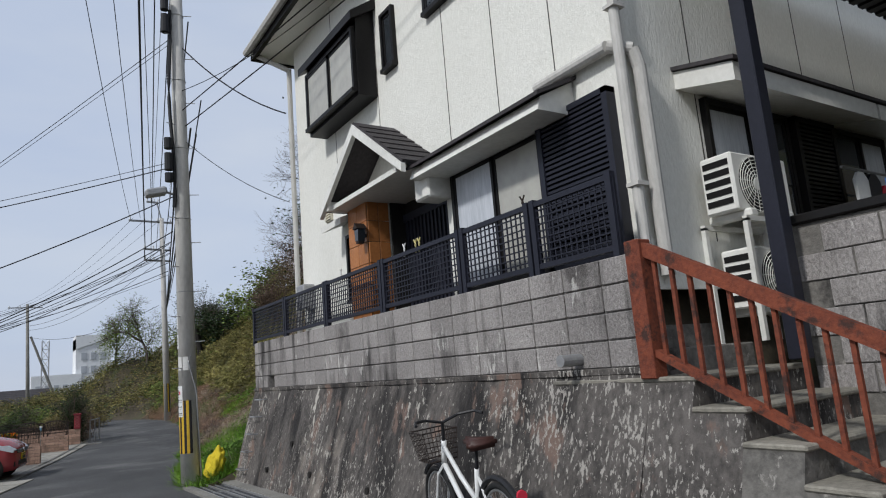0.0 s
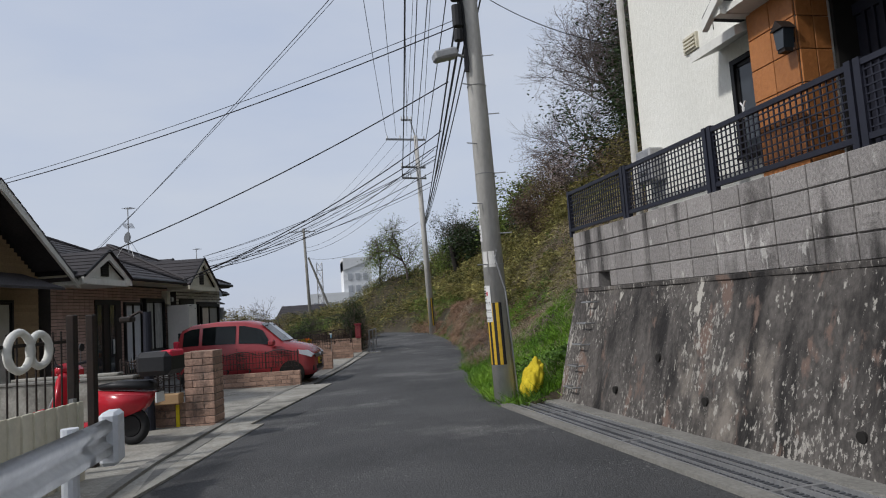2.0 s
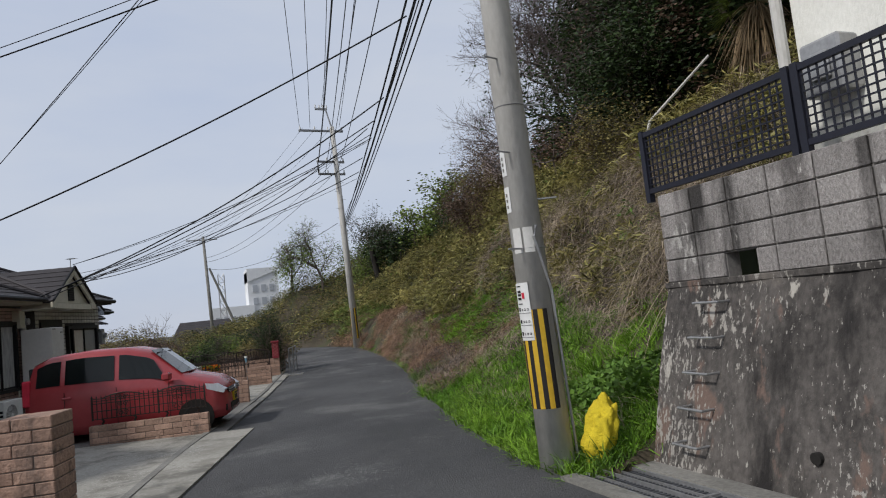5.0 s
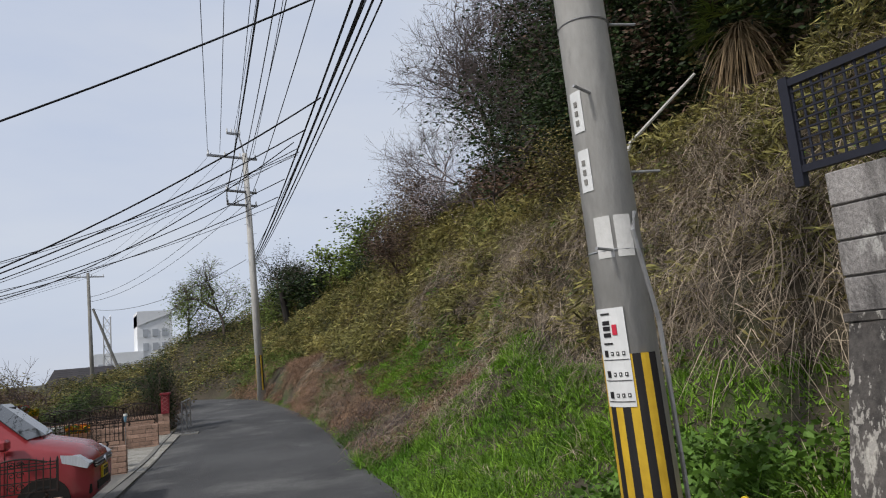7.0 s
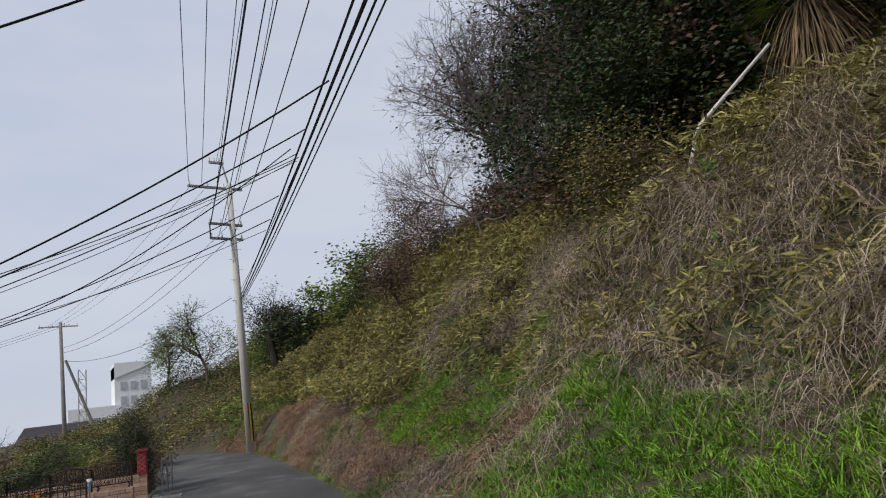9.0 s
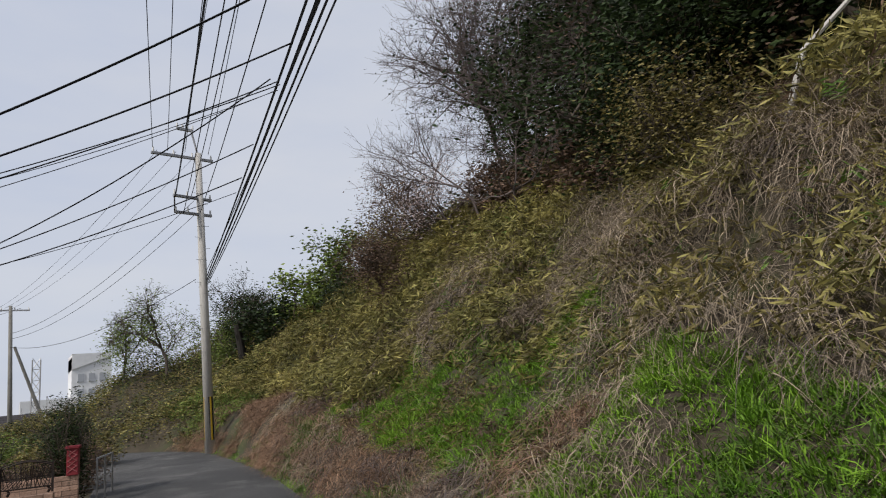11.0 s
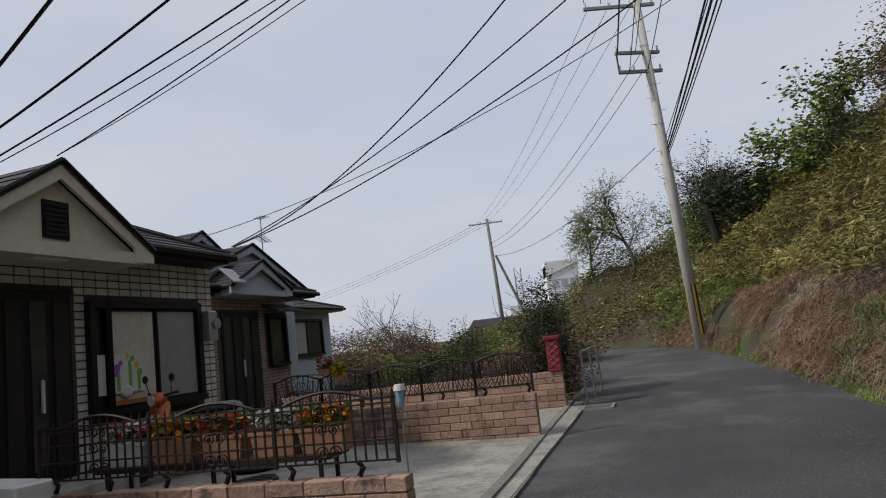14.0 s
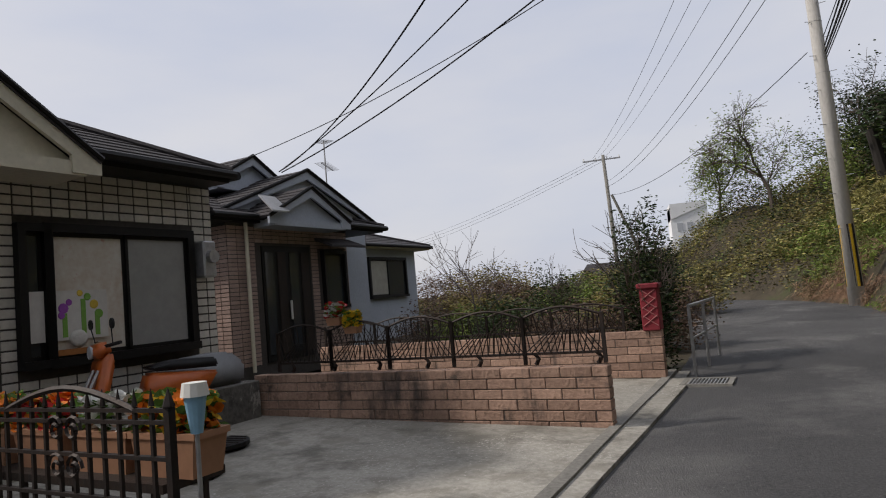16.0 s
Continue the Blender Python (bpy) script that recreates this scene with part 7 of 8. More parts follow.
def bicycle(m):
    """A town bicycle, front towards +x, tyres on z = 0."""
    root = thing("bicycle", (0, 0, 0), m, "white city bicycle with front basket and brown saddle", "bicycle")
    R = 0.33
    for x in (-0.55, 0.55):
        bm = B()
        ring(bm, (x, 0, R), R - 0.02, 0.02, "y", 36, 6)
        w = part("wheel", bm, RUBBER, root, smooth=True)
        bm = B()
        ring(bm, (x, 0, R), R - 0.05, 0.01, "y", 36, 5)
        part("rim", bm, STEEL, w)
        bm = B()
        for k in range(28):
            a = 2 * math.pi * k / 28
            tube(bm, [(x + 0.02 * math.cos(a + 1.2), 0.02 * (-1) ** k, R + 0.02 * math.sin(a + 1.2)), (x + (R - 0.05) * math.cos(a), 0, R + (R - 0.05) * math.sin(a))], 0.0016, 3)
        part("spokes", bm, STEEL, w)
        bm = B()
        cyl(bm, (x, -0.045, R), (x, 0.045, R), 0.022, n=10)
        part("hub", bm, STEEL, w)
        bm = B()
        a0 = (0.6, 3.1) if x < 0 else (0.75, 2.4)
        pts = [(x + (R + 0.03) * math.cos(a0[0] + (a0[1] - a0[0]) * i / 12), 0, R + (R + 0.03) * math.sin(a0[0] + (a0[1] - a0[0]) * i / 12)) for i in range(13)]
        tube(bm, pts, 0.022, 6)
        part("mudguard", bm, SEATB, root)
    bb, head_t, head_b, seat_t = Vector((-0.1, 0, 0.28)), Vector((0.3, 0, 0.88)), Vector((0.36, 0, 0.7)), Vector((-0.25, 0, 0.72))
    for a, b, r in ((head_b, bb, 0.022), (head_t - Vector((0, 0, 0.06)), Vector((-0.17, 0, 0.48)), 0.019), (bb, seat_t, 0.019), (head_b, head_t, 0.024)):
        bm = B()
        tube(bm, [a, a.lerp(b, 0.5) + Vector((0, 0, -0.02)), b], r, 8)
        part("frame_tube", bm, WFR, root, smooth=True)
    for s in (-1, 1):
        bm = B()
        tube(bm, [bb, Vector((-0.55, s * 0.05, R))], 0.011, 6)
        tube(bm, [seat_t - Vector((0, 0, 0.06)), Vector((-0.55, s * 0.05, R))], 0.009, 6)
        part("stay", bm, WFR, root)
        bm = B()
        tube(bm, [head_b, head_b + Vector((0.04, s * 0.05, -0.08)), Vector((0.55, s * 0.05, R))], 0.012, 6)
        part("fork_blade", bm, WFR, root)
        bm = B()
        tube(bm, [(0.27, 0, 1.02), (0.27, s * 0.14, 1.06), (0.18, s * 0.25, 1.07), (0.1, s * 0.28, 1.05)], 0.012, 6)
        part("handlebar", bm, SEATB, root)
        bm = B()
        tube(bm, [bb, bb + Vector((s * 0.13, s * 0.08, -s * 0.08))], 0.01, 6)
        box(bm, bb.x + s * 0.13 - 0.05, bb.x + s * 0.13 + 0.05, s * 0.13 - 0.04, s * 0.13 + 0.04, bb.z - s * 0.08 - 0.01, bb.z - s * 0.08 + 0.01)
        part("pedal", bm, SEATB, root)
    bm = B()
    tube(bm, [head_t, (0.27, 0, 1.02)], 0.014, 6)
    part("stem", bm, SEATB, root)
    bm = B()
    tube(bm, [seat_t, (-0.3, 0, 0.88)], 0.014, 6)
    part("seat_post", bm, SEATB, root)
    bm = B()
    poly(bm, [(-0.45, -0.1), (-0.4, -0.12), (-0.28, -0.05), (-0.12, -0.02), (-0.12, 0.02), (-0.28, 0.05), (-0.4, 0.12), (-0.45, 0.1)], "z", 0.87, 0.94)
    bmesh.ops.bevel(bm, geom=bm.edges[:], offset=0.02, segments=2, affect="EDGES")
    part("saddle", bm, BROWN, root, smooth=True)
    bm = B()
    cyl(bm, bb + Vector((0, 0.04, 0)), bb + Vector((0, 0.055, 0)), 0.09, n=20)
    cyl(bm, (-0.55, 0.04, R), (-0.55, 0.055, R), 0.04, n=14)
    part("sprocket", bm, STEEL, root)
    bm = B()
    box(bm, -0.52, -0.1, 0.045, 0.065, 0.24, 0.38, 0.02)
    part("chain_guard", bm, SEATB, root)
    bm = B()
    x0, x1, y, z0, z1 = 0.36, 0.66, 0.15, 0.72, 0.95
    for f in [i / 6 for i in range(7)]:
        z = z0 + (z1 - z0) * f
        g = 0.8 + 0.2 * f
        tube(bm, [(x0, -y * g, z), (x0 + (x1 - x0) * g, -y * g, z), (x0 + (x1 - x0) * g, y * g, z), (x0, y * g, z), (x0, -y * g, z)], 0.003 if 0 < f < 1 else 0.006, 4)
    for k in range(9):
        f = k / 8
        for s in (-1, 1):
            tube(bm, [(x0 + (x1 - x0) * 0.8 * f, s * y * 0.8, z0), (x0 + (x1 - x0) * f, s * y, z1)], 0.003, 4)
        tube(bm, [(x0 + (x1 - x0) * 0.8, -y * 0.8 + 1.6 * y * f, z0), (x1, -y + 2 * y * f, z1)], 0.003, 4)
        tube(bm, [(x0, -y * 0.8 + 1.6 * y * f, z0), (x0 + (x1 - x0) * 0.8, -y * 0.8 + 1.6 * y * f, z0)], 0.003, 4)
    part("basket", bm, IRON, root, "black wire basket")
    bm = B()
    tube(bm, [(-0.5, -0.06, 0.3), (-0.66, -0.14, 0.02)], 0.01, 6)
    part("kickstand", bm, STEEL, root)
    bm = B()
    cyl(bm, (-0.86, 0, 0.62), (-0.88, 0, 0.62), 0.035, n=10)
    part("reflector", bm, REDINK, root)
    return root


bicycle(Matrix.Translation((2.5, 3.46, road_z(3.4) + 0.045)) @ Matrix.Rotation(radians(80), 4, "Z") @ Matrix.Rotation(radians(-5), 4, "X"))

# yellow net bundle at the pole's foot
NET = mat("yellow_net", (0.7, 0.55, 0.03), (0.5, 0.38, 0.02), rough=0.8, big=5, fine=40, bump=0.9)
bm = B()
bmesh.ops.create_icosphere(bm, subdivisions=4, radius=1)
for v in bm.verts:
    n = v.co.copy()
    k = 1 + 0.35 * noise.noise(n * 2.2) + 0.12 * noise.noise(n * 7)
    v.co = Vector((2.58 + n.x * 0.15 * k + 0.08 * n.z, 11.42 + n.y * 0.15 * k, 0.28 + n.z * 0.3 * k))
single("crow_net", bm, NET, (2.58, 11.42, 0.0), "crumpled yellow rubbish net heaped by the pole", "net", smooth=True)


# ---- plants ----
RNG = np.random.RandomState(11)


def quick(name, V, quads, material, kind="stuff", label="", category="", parent=None, m=None):
    """A mesh of quads from arrays."""
    me = bpy.data.meshes.new(name)
    V = np.asarray(V, np.float32).reshape(-1, 3)
    Q = np.asarray(quads, np.int32).reshape(-1, 4)
    me.vertices.add(len(V))
    me.vertices.foreach_set("co", V.ravel())
    me.loops.add(Q.size)
    me.loops.foreach_set("vertex_index", Q.ravel())
    me.polygons.add(len(Q))
    me.polygons.foreach_set("loop_start", np.arange(0, Q.size, 4, dtype=np.int32))
    me.update(calc_edges=True)
    me.materials.append(material)
    ob = new(name, me)
    if parent:
        ob.parent = parent
    return tagged(ob, label, category, "", kind)


def unit(v):
    return v / np.maximum(np.linalg.norm(v, axis=1, keepdims=True), 1e-6)


def leaf_quads(C, D, L, W):
    """Pointed leaves: from C along D, L long, W wide, folded a little."""
    n = len(C)
    D = unit(D)
    S = unit(np.cross(D, RNG.normal(size=(n, 3))))
    N = np.cross(D, S)
    L, W = np.broadcast_to(L, (n,))[:, None], np.broadcast_to(W, (n,))[:, None]
    V = np.stack([C, C + D * L * 0.5 + S * W * 0.5 + N * W * 0.12, C + D * L, C + D * L * 0.5 - S * W * 0.5 + N * W * 0.12], 1)
    return V.reshape(-1, 3), np.arange(4 * n).reshape(-1, 4)


def ribbons(P, D, L, W, droop, seg=3, sway=0.3):
    """Bent strips: from P along D, bending down by droop."""
    n = len(P)
    D = unit(D)
    S = unit(np.cross(D, np.array([0, 0, 1.0])) + 0.25 * RNG.normal(size=(n, 3)))
    L, W, droop = (np.broadcast_to(a, (n,))[:, None] for a in (L, W, droop))
    rows = []
    bend = RNG.normal(size=(n, 3)) * np.array([0.35, 0.35, 0.2]) * sway
    for k in range(seg + 1):
        f = k / seg
        c = P + (D * f + bend * f * f) * L - np.array([0, 0, 1.0]) * droop * L * f * f
        w = W * (1 - 0.85 * f)
        rows += [c - S * w / 2, c + S * w / 2]
    V = np.stack(rows, 1)
    m = 2 * (seg + 1)
    base = (np.arange(n) * m)[:, None, None]
    Q = np.array([[2 * k, 2 * k + 1, 2 * k + 3, 2 * k + 2] for k in range(seg)])[None] + base
    return V.reshape(-1, 3), Q.reshape(-1, 4)


def strew(n, y0, y1, d0, d1, keep=None):
    """Points on the hillside by distance along the lane and from its edge."""
    ys = RNG.uniform(y0, y1, n)
    ds = RNG.uniform(d0, d1, n)
    xs = np.interp(ys, [p[1] for p in RIGHT[:14]], [p[0] for p in RIGHT[:14]]) + ds * 1.03
    ok = (ys > 11.08) | (xs < 2.7)
    if keep is not None:
        ok &= keep(xs, ys, ds)
    xs, ys = xs[ok], ys[ok]
    return np.stack([xs, ys, ground(xs, ys)], 1)


def tufty(s, seed, cut):
    return lambda x, y, d: lumps(x, y, s, seed) + 0.25 * RNG.normal(size=x.shape) > cut


def out_dir(n, up):
    a = RNG.uniform(0, 2 * math.pi, n)
    return np.stack([np.cos(a), np.sin(a), np.full(n, up) * RNG.uniform(0.5, 1.5, n)], 1)


def tufts(P, k, r, rz=0.0):
    """Every k points become one clump round a common seat; gives the points and the clump's number."""
    n = max(1, len(P) // k)
    idx = np.repeat(np.arange(n), k)
    off = RNG.normal(size=(n * k, 3)) * np.array([r, r, rz])
    return P[:n][idx] + off, idx, n


def green_grass(P, name, lo, hi, label, material=GRASS, w=0.016):
    P, idx, m = tufts(P, 11, 0.05)
    n = len(P)
    tall = RNG.uniform(lo, hi, m) * (1 + 0.45 * lumps(P[::11, 0], P[::11, 1], 0.45, 9))
    lean = RNG.normal(size=(m, 3)) * np.array([0.6, 0.6, 0.1]) + np.array([-0.35, 0, 0])
    V, Q = ribbons(P - [0, 0, 0.02], out_dir(n, 1.7) + lean[idx], tall[idx] * RNG.uniform(0.6, 1.25, n), RNG.uniform(0.7, 1.5, n) * w, RNG.uniform(0.15, 0.7, n), 2)
    quick(name, V, Q, material, "stuff", label, "grass")


def grassy(x, y, d):
    top = 3.0 + 0.5 * lumps(x, y, 1.2, 21)
    return d < top


P = strew(90000, 11.05, 20.5, 0.0, 4.0, grassy)
green_grass(P, "grass", 0.08, 0.27, "lush bright green grass on the lower slope")
P = strew(26000, 11.05, 20.5, 0.0, 3.8, lambda x, y, d: grassy(x, y, d) & (lumps(x, y, 0.6, 42) > 0.1))
green_grass(P, "grass", 0.1, 0.34, "darker green tufts in the slope grass", WEED, 0.016)
P = strew(9000, 11.3, 20.5, 0.6, 3.8, lambda x, y, d: lumps(x, y, 0.5, 43) > 0.1)
green_grass(P, "grass", 0.1, 0.4, "withered straw blades in the slope grass", STRAW, 0.01)
def patch(x, y, d):
    return (d > 1.25 + 0.25 * lumps(x, y, 0.8, 7)) & (d < 3.2 + 0.35 * lumps(x, y, 0.9, 8)) & (y > 20) & (y < 29.5 + 0.8 * lumps(x, y, 0.8, 6))


P = strew(130000, 20.0, 32, 0.8, 4.3, patch)
green_grass(P, "grass", 0.1, 0.26, "bright green grass patch on the bank", GRASS, 0.013)
P = strew(14000, 20.0, 32, 0.8, 4.3, lambda x, y, d: patch(x, y, d) & (lumps(x, y, 0.5, 44) > 0.2))
green_grass(P, "grass", 0.12, 0.36, "darker weeds in the bank grass", WEED, 0.016)
P = strew(9000, 19, 45, 0.0, 0.5, tufty(0.8, 31, 0.2))
green_grass(P, "grass", 0.1, 0.32, "dark green grass tufts along the road edge", WEED)
P = strew(15000, 21, 32, 0.05, 1.0, tufty(0.7, 33, 0.5))
green_grass(P, "grass", 0.25, 0.55, "tall dark green reeds at the foot of the bank", WEED, 0.016)
P = strew(11000, 11.02, 42, -0.08, 0.3, None)
green_grass(P, "grass", 0.04, 0.14, "short weeds along the asphalt edge")
# broad-leaved weeds near the wall's end and over the slope
P = strew(4500, 11.02, 13.2, 0.1, 1.7, lambda x, y, d: (lumps(x, y, 0.6, 41) > -0.1))
V, Q = leaf_quads(P + np.stack([np.zeros(len(P)), np.zeros(len(P)), RNG.uniform(0.02, 0.35, len(P))], 1), out_dir(len(P), 0.5), RNG.uniform(0.05, 0.11, len(P)), RNG.uniform(0.03, 0.06, len(P)))
quick("weeds", V, Q, WEED, "stuff", "dark broad-leaved weeds beside the wall's end", "weeds")
# dead vines and brush
def vines(n, y0, y1, d0, d1, keep, material, label, lo=0.2, hi=0.62, w=0.014, lift=0.4, name="dead_vines"):
    P = strew(n, y0, y1, d0, d1, lambda x, y, d: keep(x, y, d) & ~(patch(x, y, d) & (RNG.uniform(size=x.shape) > 0.05)))
    P[:, 2] += RNG.uniform(0.0, lift, len(P)) * (1 + 0.4 * lumps(P[:, 0], P[:, 1], 0.8, 12))
    P, idx, m = tufts(P, 12, 0.1, 0.04)
    n = len(P)
    fall_line = RNG.normal(size=(m, 3)) * np.array([0.55, 0.75, 0.3]) + np.array([-0.65, -0.1, 0.15])
    V, Q = ribbons(P, fall_line[idx] + 0.45 * RNG.normal(size=(n, 3)), RNG.uniform(lo, hi, n) * 1.05, RNG.uniform(0.5, 1.3, n) * w * 0.85, RNG.uniform(0.2, 1.1, n), 3, 1.0)
    quick(name, V, Q, material, "stuff", label, "dry brush")


vines(62000, 11.1, 33, 2.2, 7.5, lambda x, y, d: (d > 2.7 + 0.6 * lumps(x, y, 1.1, 14)) & (lumps(x, y, 0.6, 72) < 0.6), STRAW, "tangled grey-brown dead vines over the slope")
vines(26000, 11.2, 26, 2.6, 6.0, lambda x, y, d: lumps(x, y, 1.2, 17) > 0.25, STRAW, "heaped mounds of pale dead stems", 0.25, 0.8, 0.012, 0.7)
vines(34000, 19, 33, 0.25, 2.4, lambda x, y, d: (lumps(x, y, 0.5, 18) > -0.5), RUSSET, "low russet-brown dry brush on the road bank", 0.1, 0.32, 0.013, 0.22)
vines(38000, 30, 46, 0.1, 1.8, lambda x, y, d: (lumps(x, y, 0.6, 19) > -0.2), RUSSET, "thin dry stems on the cut bank", 0.15, 0.45, 0.016, 0.15)
vines(16000, 19, 34, 0.2, 2.6, lambda x, y, d: (lumps(x, y, 0.7, 61) > 0.0), STRAW, "grey dead stems on the road bank", 0.15, 0.5, 0.011, 0.3)
vines(14000, 19, 34, 0.2, 2.4, lambda x, y, d: (lumps(x, y, 0.5, 64) > 0.2), TWIG, "dark bare stems tangled on the road bank", 0.15, 0.45, 0.012, 0.3)
vines(12000, 11.2, 33, 2.4, 8.5, lambda x, y, d: (lumps(x, y, 0.7, 65) > 0.0), TWIG, "dark bare stems among the vines", 0.3, 0.8, 0.012, 0.4)
vines(12000, 11.3, 21, 0.9, 3.4, lambda x, y, d: (lumps(x, y, 0.8, 62) > 0.55), STRAW, "straw heaps among the green grass", 0.15, 0.4, 0.011, 0.22)
# bamboo grass
def sasa(n, y0, y1, d0, d1, keep, material, label, lo=0.1, hi=0.24, lift=0.9, name="bamboo_grass"):
    P = strew(n, y0, y1, d0, d1, keep)
    P[:, 2] += lift * RNG.uniform(0, 1, len(P)) ** 0.8 * np.clip(0.7 + 0.5 * lumps(P[:, 0], P[:, 1], 0.6, 22), 0.08, 1.7)
    P, idx, m = tufts(P, 9, 0.05, 0.04)
    n = len(P)
    a = RNG.uniform(0, 2 * math.pi, n)
    D = np.stack([np.cos(a) - 0.35, np.sin(a), RNG.uniform(-1.1, 0.45, n)], 1) + (RNG.normal(size=(m, 3)) * 0.45)[idx]
    L = RNG.uniform(lo, hi, n) * 1.2
    V, Q = leaf_quads(P, D, L, L * RNG.uniform(0.12, 0.19, n))
    quick(name, V, Q, material, "stuff", label, "bamboo grass")


sasa(110000, 11.1, 34, 3.6, 11, lambda x, y, d: (d > 4.6 + 0.8 * lumps(x, y, 1.3, 23)), SASA, "olive-yellow bamboo grass covering the upper slope")
sasa(90000, 11.1, 33, 2.9, 8, lambda x, y, d: (lumps(x, y, 0.9, 24) > -0.35) & (lumps(x, y, 0.6, 72) < 0.65), SASA, "pale bamboo grass sprouting through dead vines", 0.09, 0.2, 0.7)
sasa(26000, 19, 34, 0.2, 2.6, lambda x, y, d: lumps(x, y, 0.5, 66) > -0.1, LEAF_B, "rusty dead leaves on the road bank", 0.05, 0.12, 0.25, "dry_leaves")
sasa(14000, 19, 34, 0.4, 3, lambda x, y, d: lumps(x, y, 0.6, 63) > 0.3, LEAF_O, "dry ochre leaves on the road bank", 0.06, 0.14, 0.35, "dry_leaves")
sasa(26000, 11.3, 33, 2.6, 7.5, None, LEAF_O, "withered ochre leaves among the vines", 0.08, 0.2, 0.6, "dry_leaves")
sasa(150000, 28, 47, 1.2, 12, lambda x, y, d: (d > 1.7 + 0.5 * lumps(x, y, 1.0, 25)), SASA, "dense olive bamboo grass above the bend", 0.1, 0.24, 1.1)
sasa(50000, 28, 47, 1.2, 12, lambda x, y, d: (d > 1.7) & (lumps(x, y, 0.8, 26) > 0.1), LEAF_O, "ochre undergrowth above the bend", 0.1, 0.24, 1.2, "undergrowth")
sasa(20000, 11.3, 46, 3.4, 11, lambda x, y, d: lumps(x, y, 0.9, 27) > 0.1, WEED, "dark green leaves among the bamboo grass", 0.08, 0.2, 0.7, "undergrowth")
sasa(30000, 11.3, 46, 3.0, 11, lambda x, y, d: lumps(x, y, 0.8, 28) > 0.2, LEAF_B, "brown dead leaves among the bamboo grass", 0.08, 0.2, 0.8, "dry_leaves")
sasa(9000, 41, 50, 0.3, 2.6, None, LEAF_L, "green scrub along the outside of the bend", 0.1, 0.22, 0.7, "scrub")
for mtl, count, lo, hi, tall, lab in ((LEAF_O, 120000, 0.08, 0.18, 0.9, "ochre scrub beyond the bend"), (SASA, 70000, 0.08, 0.2, 0.9, "olive bamboo grass beyond the bend"), (LEAF_D, 60000, 0.1, 0.2, 0.9, "dark green scrub beyond the bend"), (LEAF_L, 8000, 0.08, 0.2, 1.0, "young green scrub beyond the bend")):
    P = np.stack([RNG.uniform(-14, 18, count), RNG.uniform(44, 66, count), np.zeros(count)], 1)
    far_d = beyond(RIGHT, P[:, 0], P[:, 1])
    P = P[(far_d > 0.3) & (far_d < 10) & (lumps(P[:, 0], P[:, 1], 1.2, count % 97) > (-9 if mtl is LEAF_O else -0.1))]
    P[:, 2] = ground(P[:, 0], P[:, 1]) + RNG.uniform(0, 1, len(P)) * tall * (0.8 + 0.4 * lumps(P[:, 0], P[:, 1], 1.0, 77))
    V, Q = leaf_quads(P, out_dir(len(P), 0.1), RNG.uniform(lo, hi, len(P)), RNG.uniform(0.03, 0.08, len(P)))
    quick("undergrowth", V, Q, mtl, "stuff", lab, "undergrowth")


def woodland(n, y0, y1, d0, d1, h, material, size, label, seed, cut):
    P = strew(n, y0, y1, d0, d1, lambda x, y, d: (lumps(x, y, 1.5, seed) > cut) & (x > 8.2 + 0.0 * y))
    f = RNG.uniform(0, 1, len(P))
    P[:, 2] += h * f * (0.9 + 0.45 * lumps(P[:, 0], P[:, 1], 1.6, seed + 1)) * np.interp(P[:, 1], [11, 23, 29, 46], [1, 0.9, 0.42, 0.3])
    P, idx, m = tufts(P, 16, 0.75 * size + 0.1, 0.5 * size + 0.06)
    n = len(P)
    V, Q = leaf_quads(P, out_dir(n, -0.2), RNG.uniform(0.6, 1.4, n) * size, RNG.uniform(0.3, 0.55, n) * size)
    quick("woodland", V, Q, material, "stuff", label, "woodland")


woodland(70000, -6, 44, 8.5, 22, 3.8, LEAF_D, 0.28, "dark evergreen thicket on the upper hillside", 51, -0.5)
woodland(36000, 11, 44, 8.0, 20, 4.0, LEAF_B, 0.2, "brown tangled winter thicket on the hillside", 53, 0.1)
woodland(14000, 11, 42, 7.5, 18, 3.2, LEAF_O, 0.2, "olive shrubs among the thicket", 55, 0.35)
woodland(60000, 19, 33, 7.5, 17, 5.5, LEAF_B, 0.17, "dense brown winter thicket on the hillside", 58, -2.5)
woodland(50000, 19, 32, 8.5, 19, 6.0, LEAF_D, 0.2, "dense dark evergreen wood on the hillside", 59, -0.4)
woodland(60000, -10, 40, 15, 34, 5.5, LEAF_D, 0.5, "dark wood along the crest", 57, -0.6)


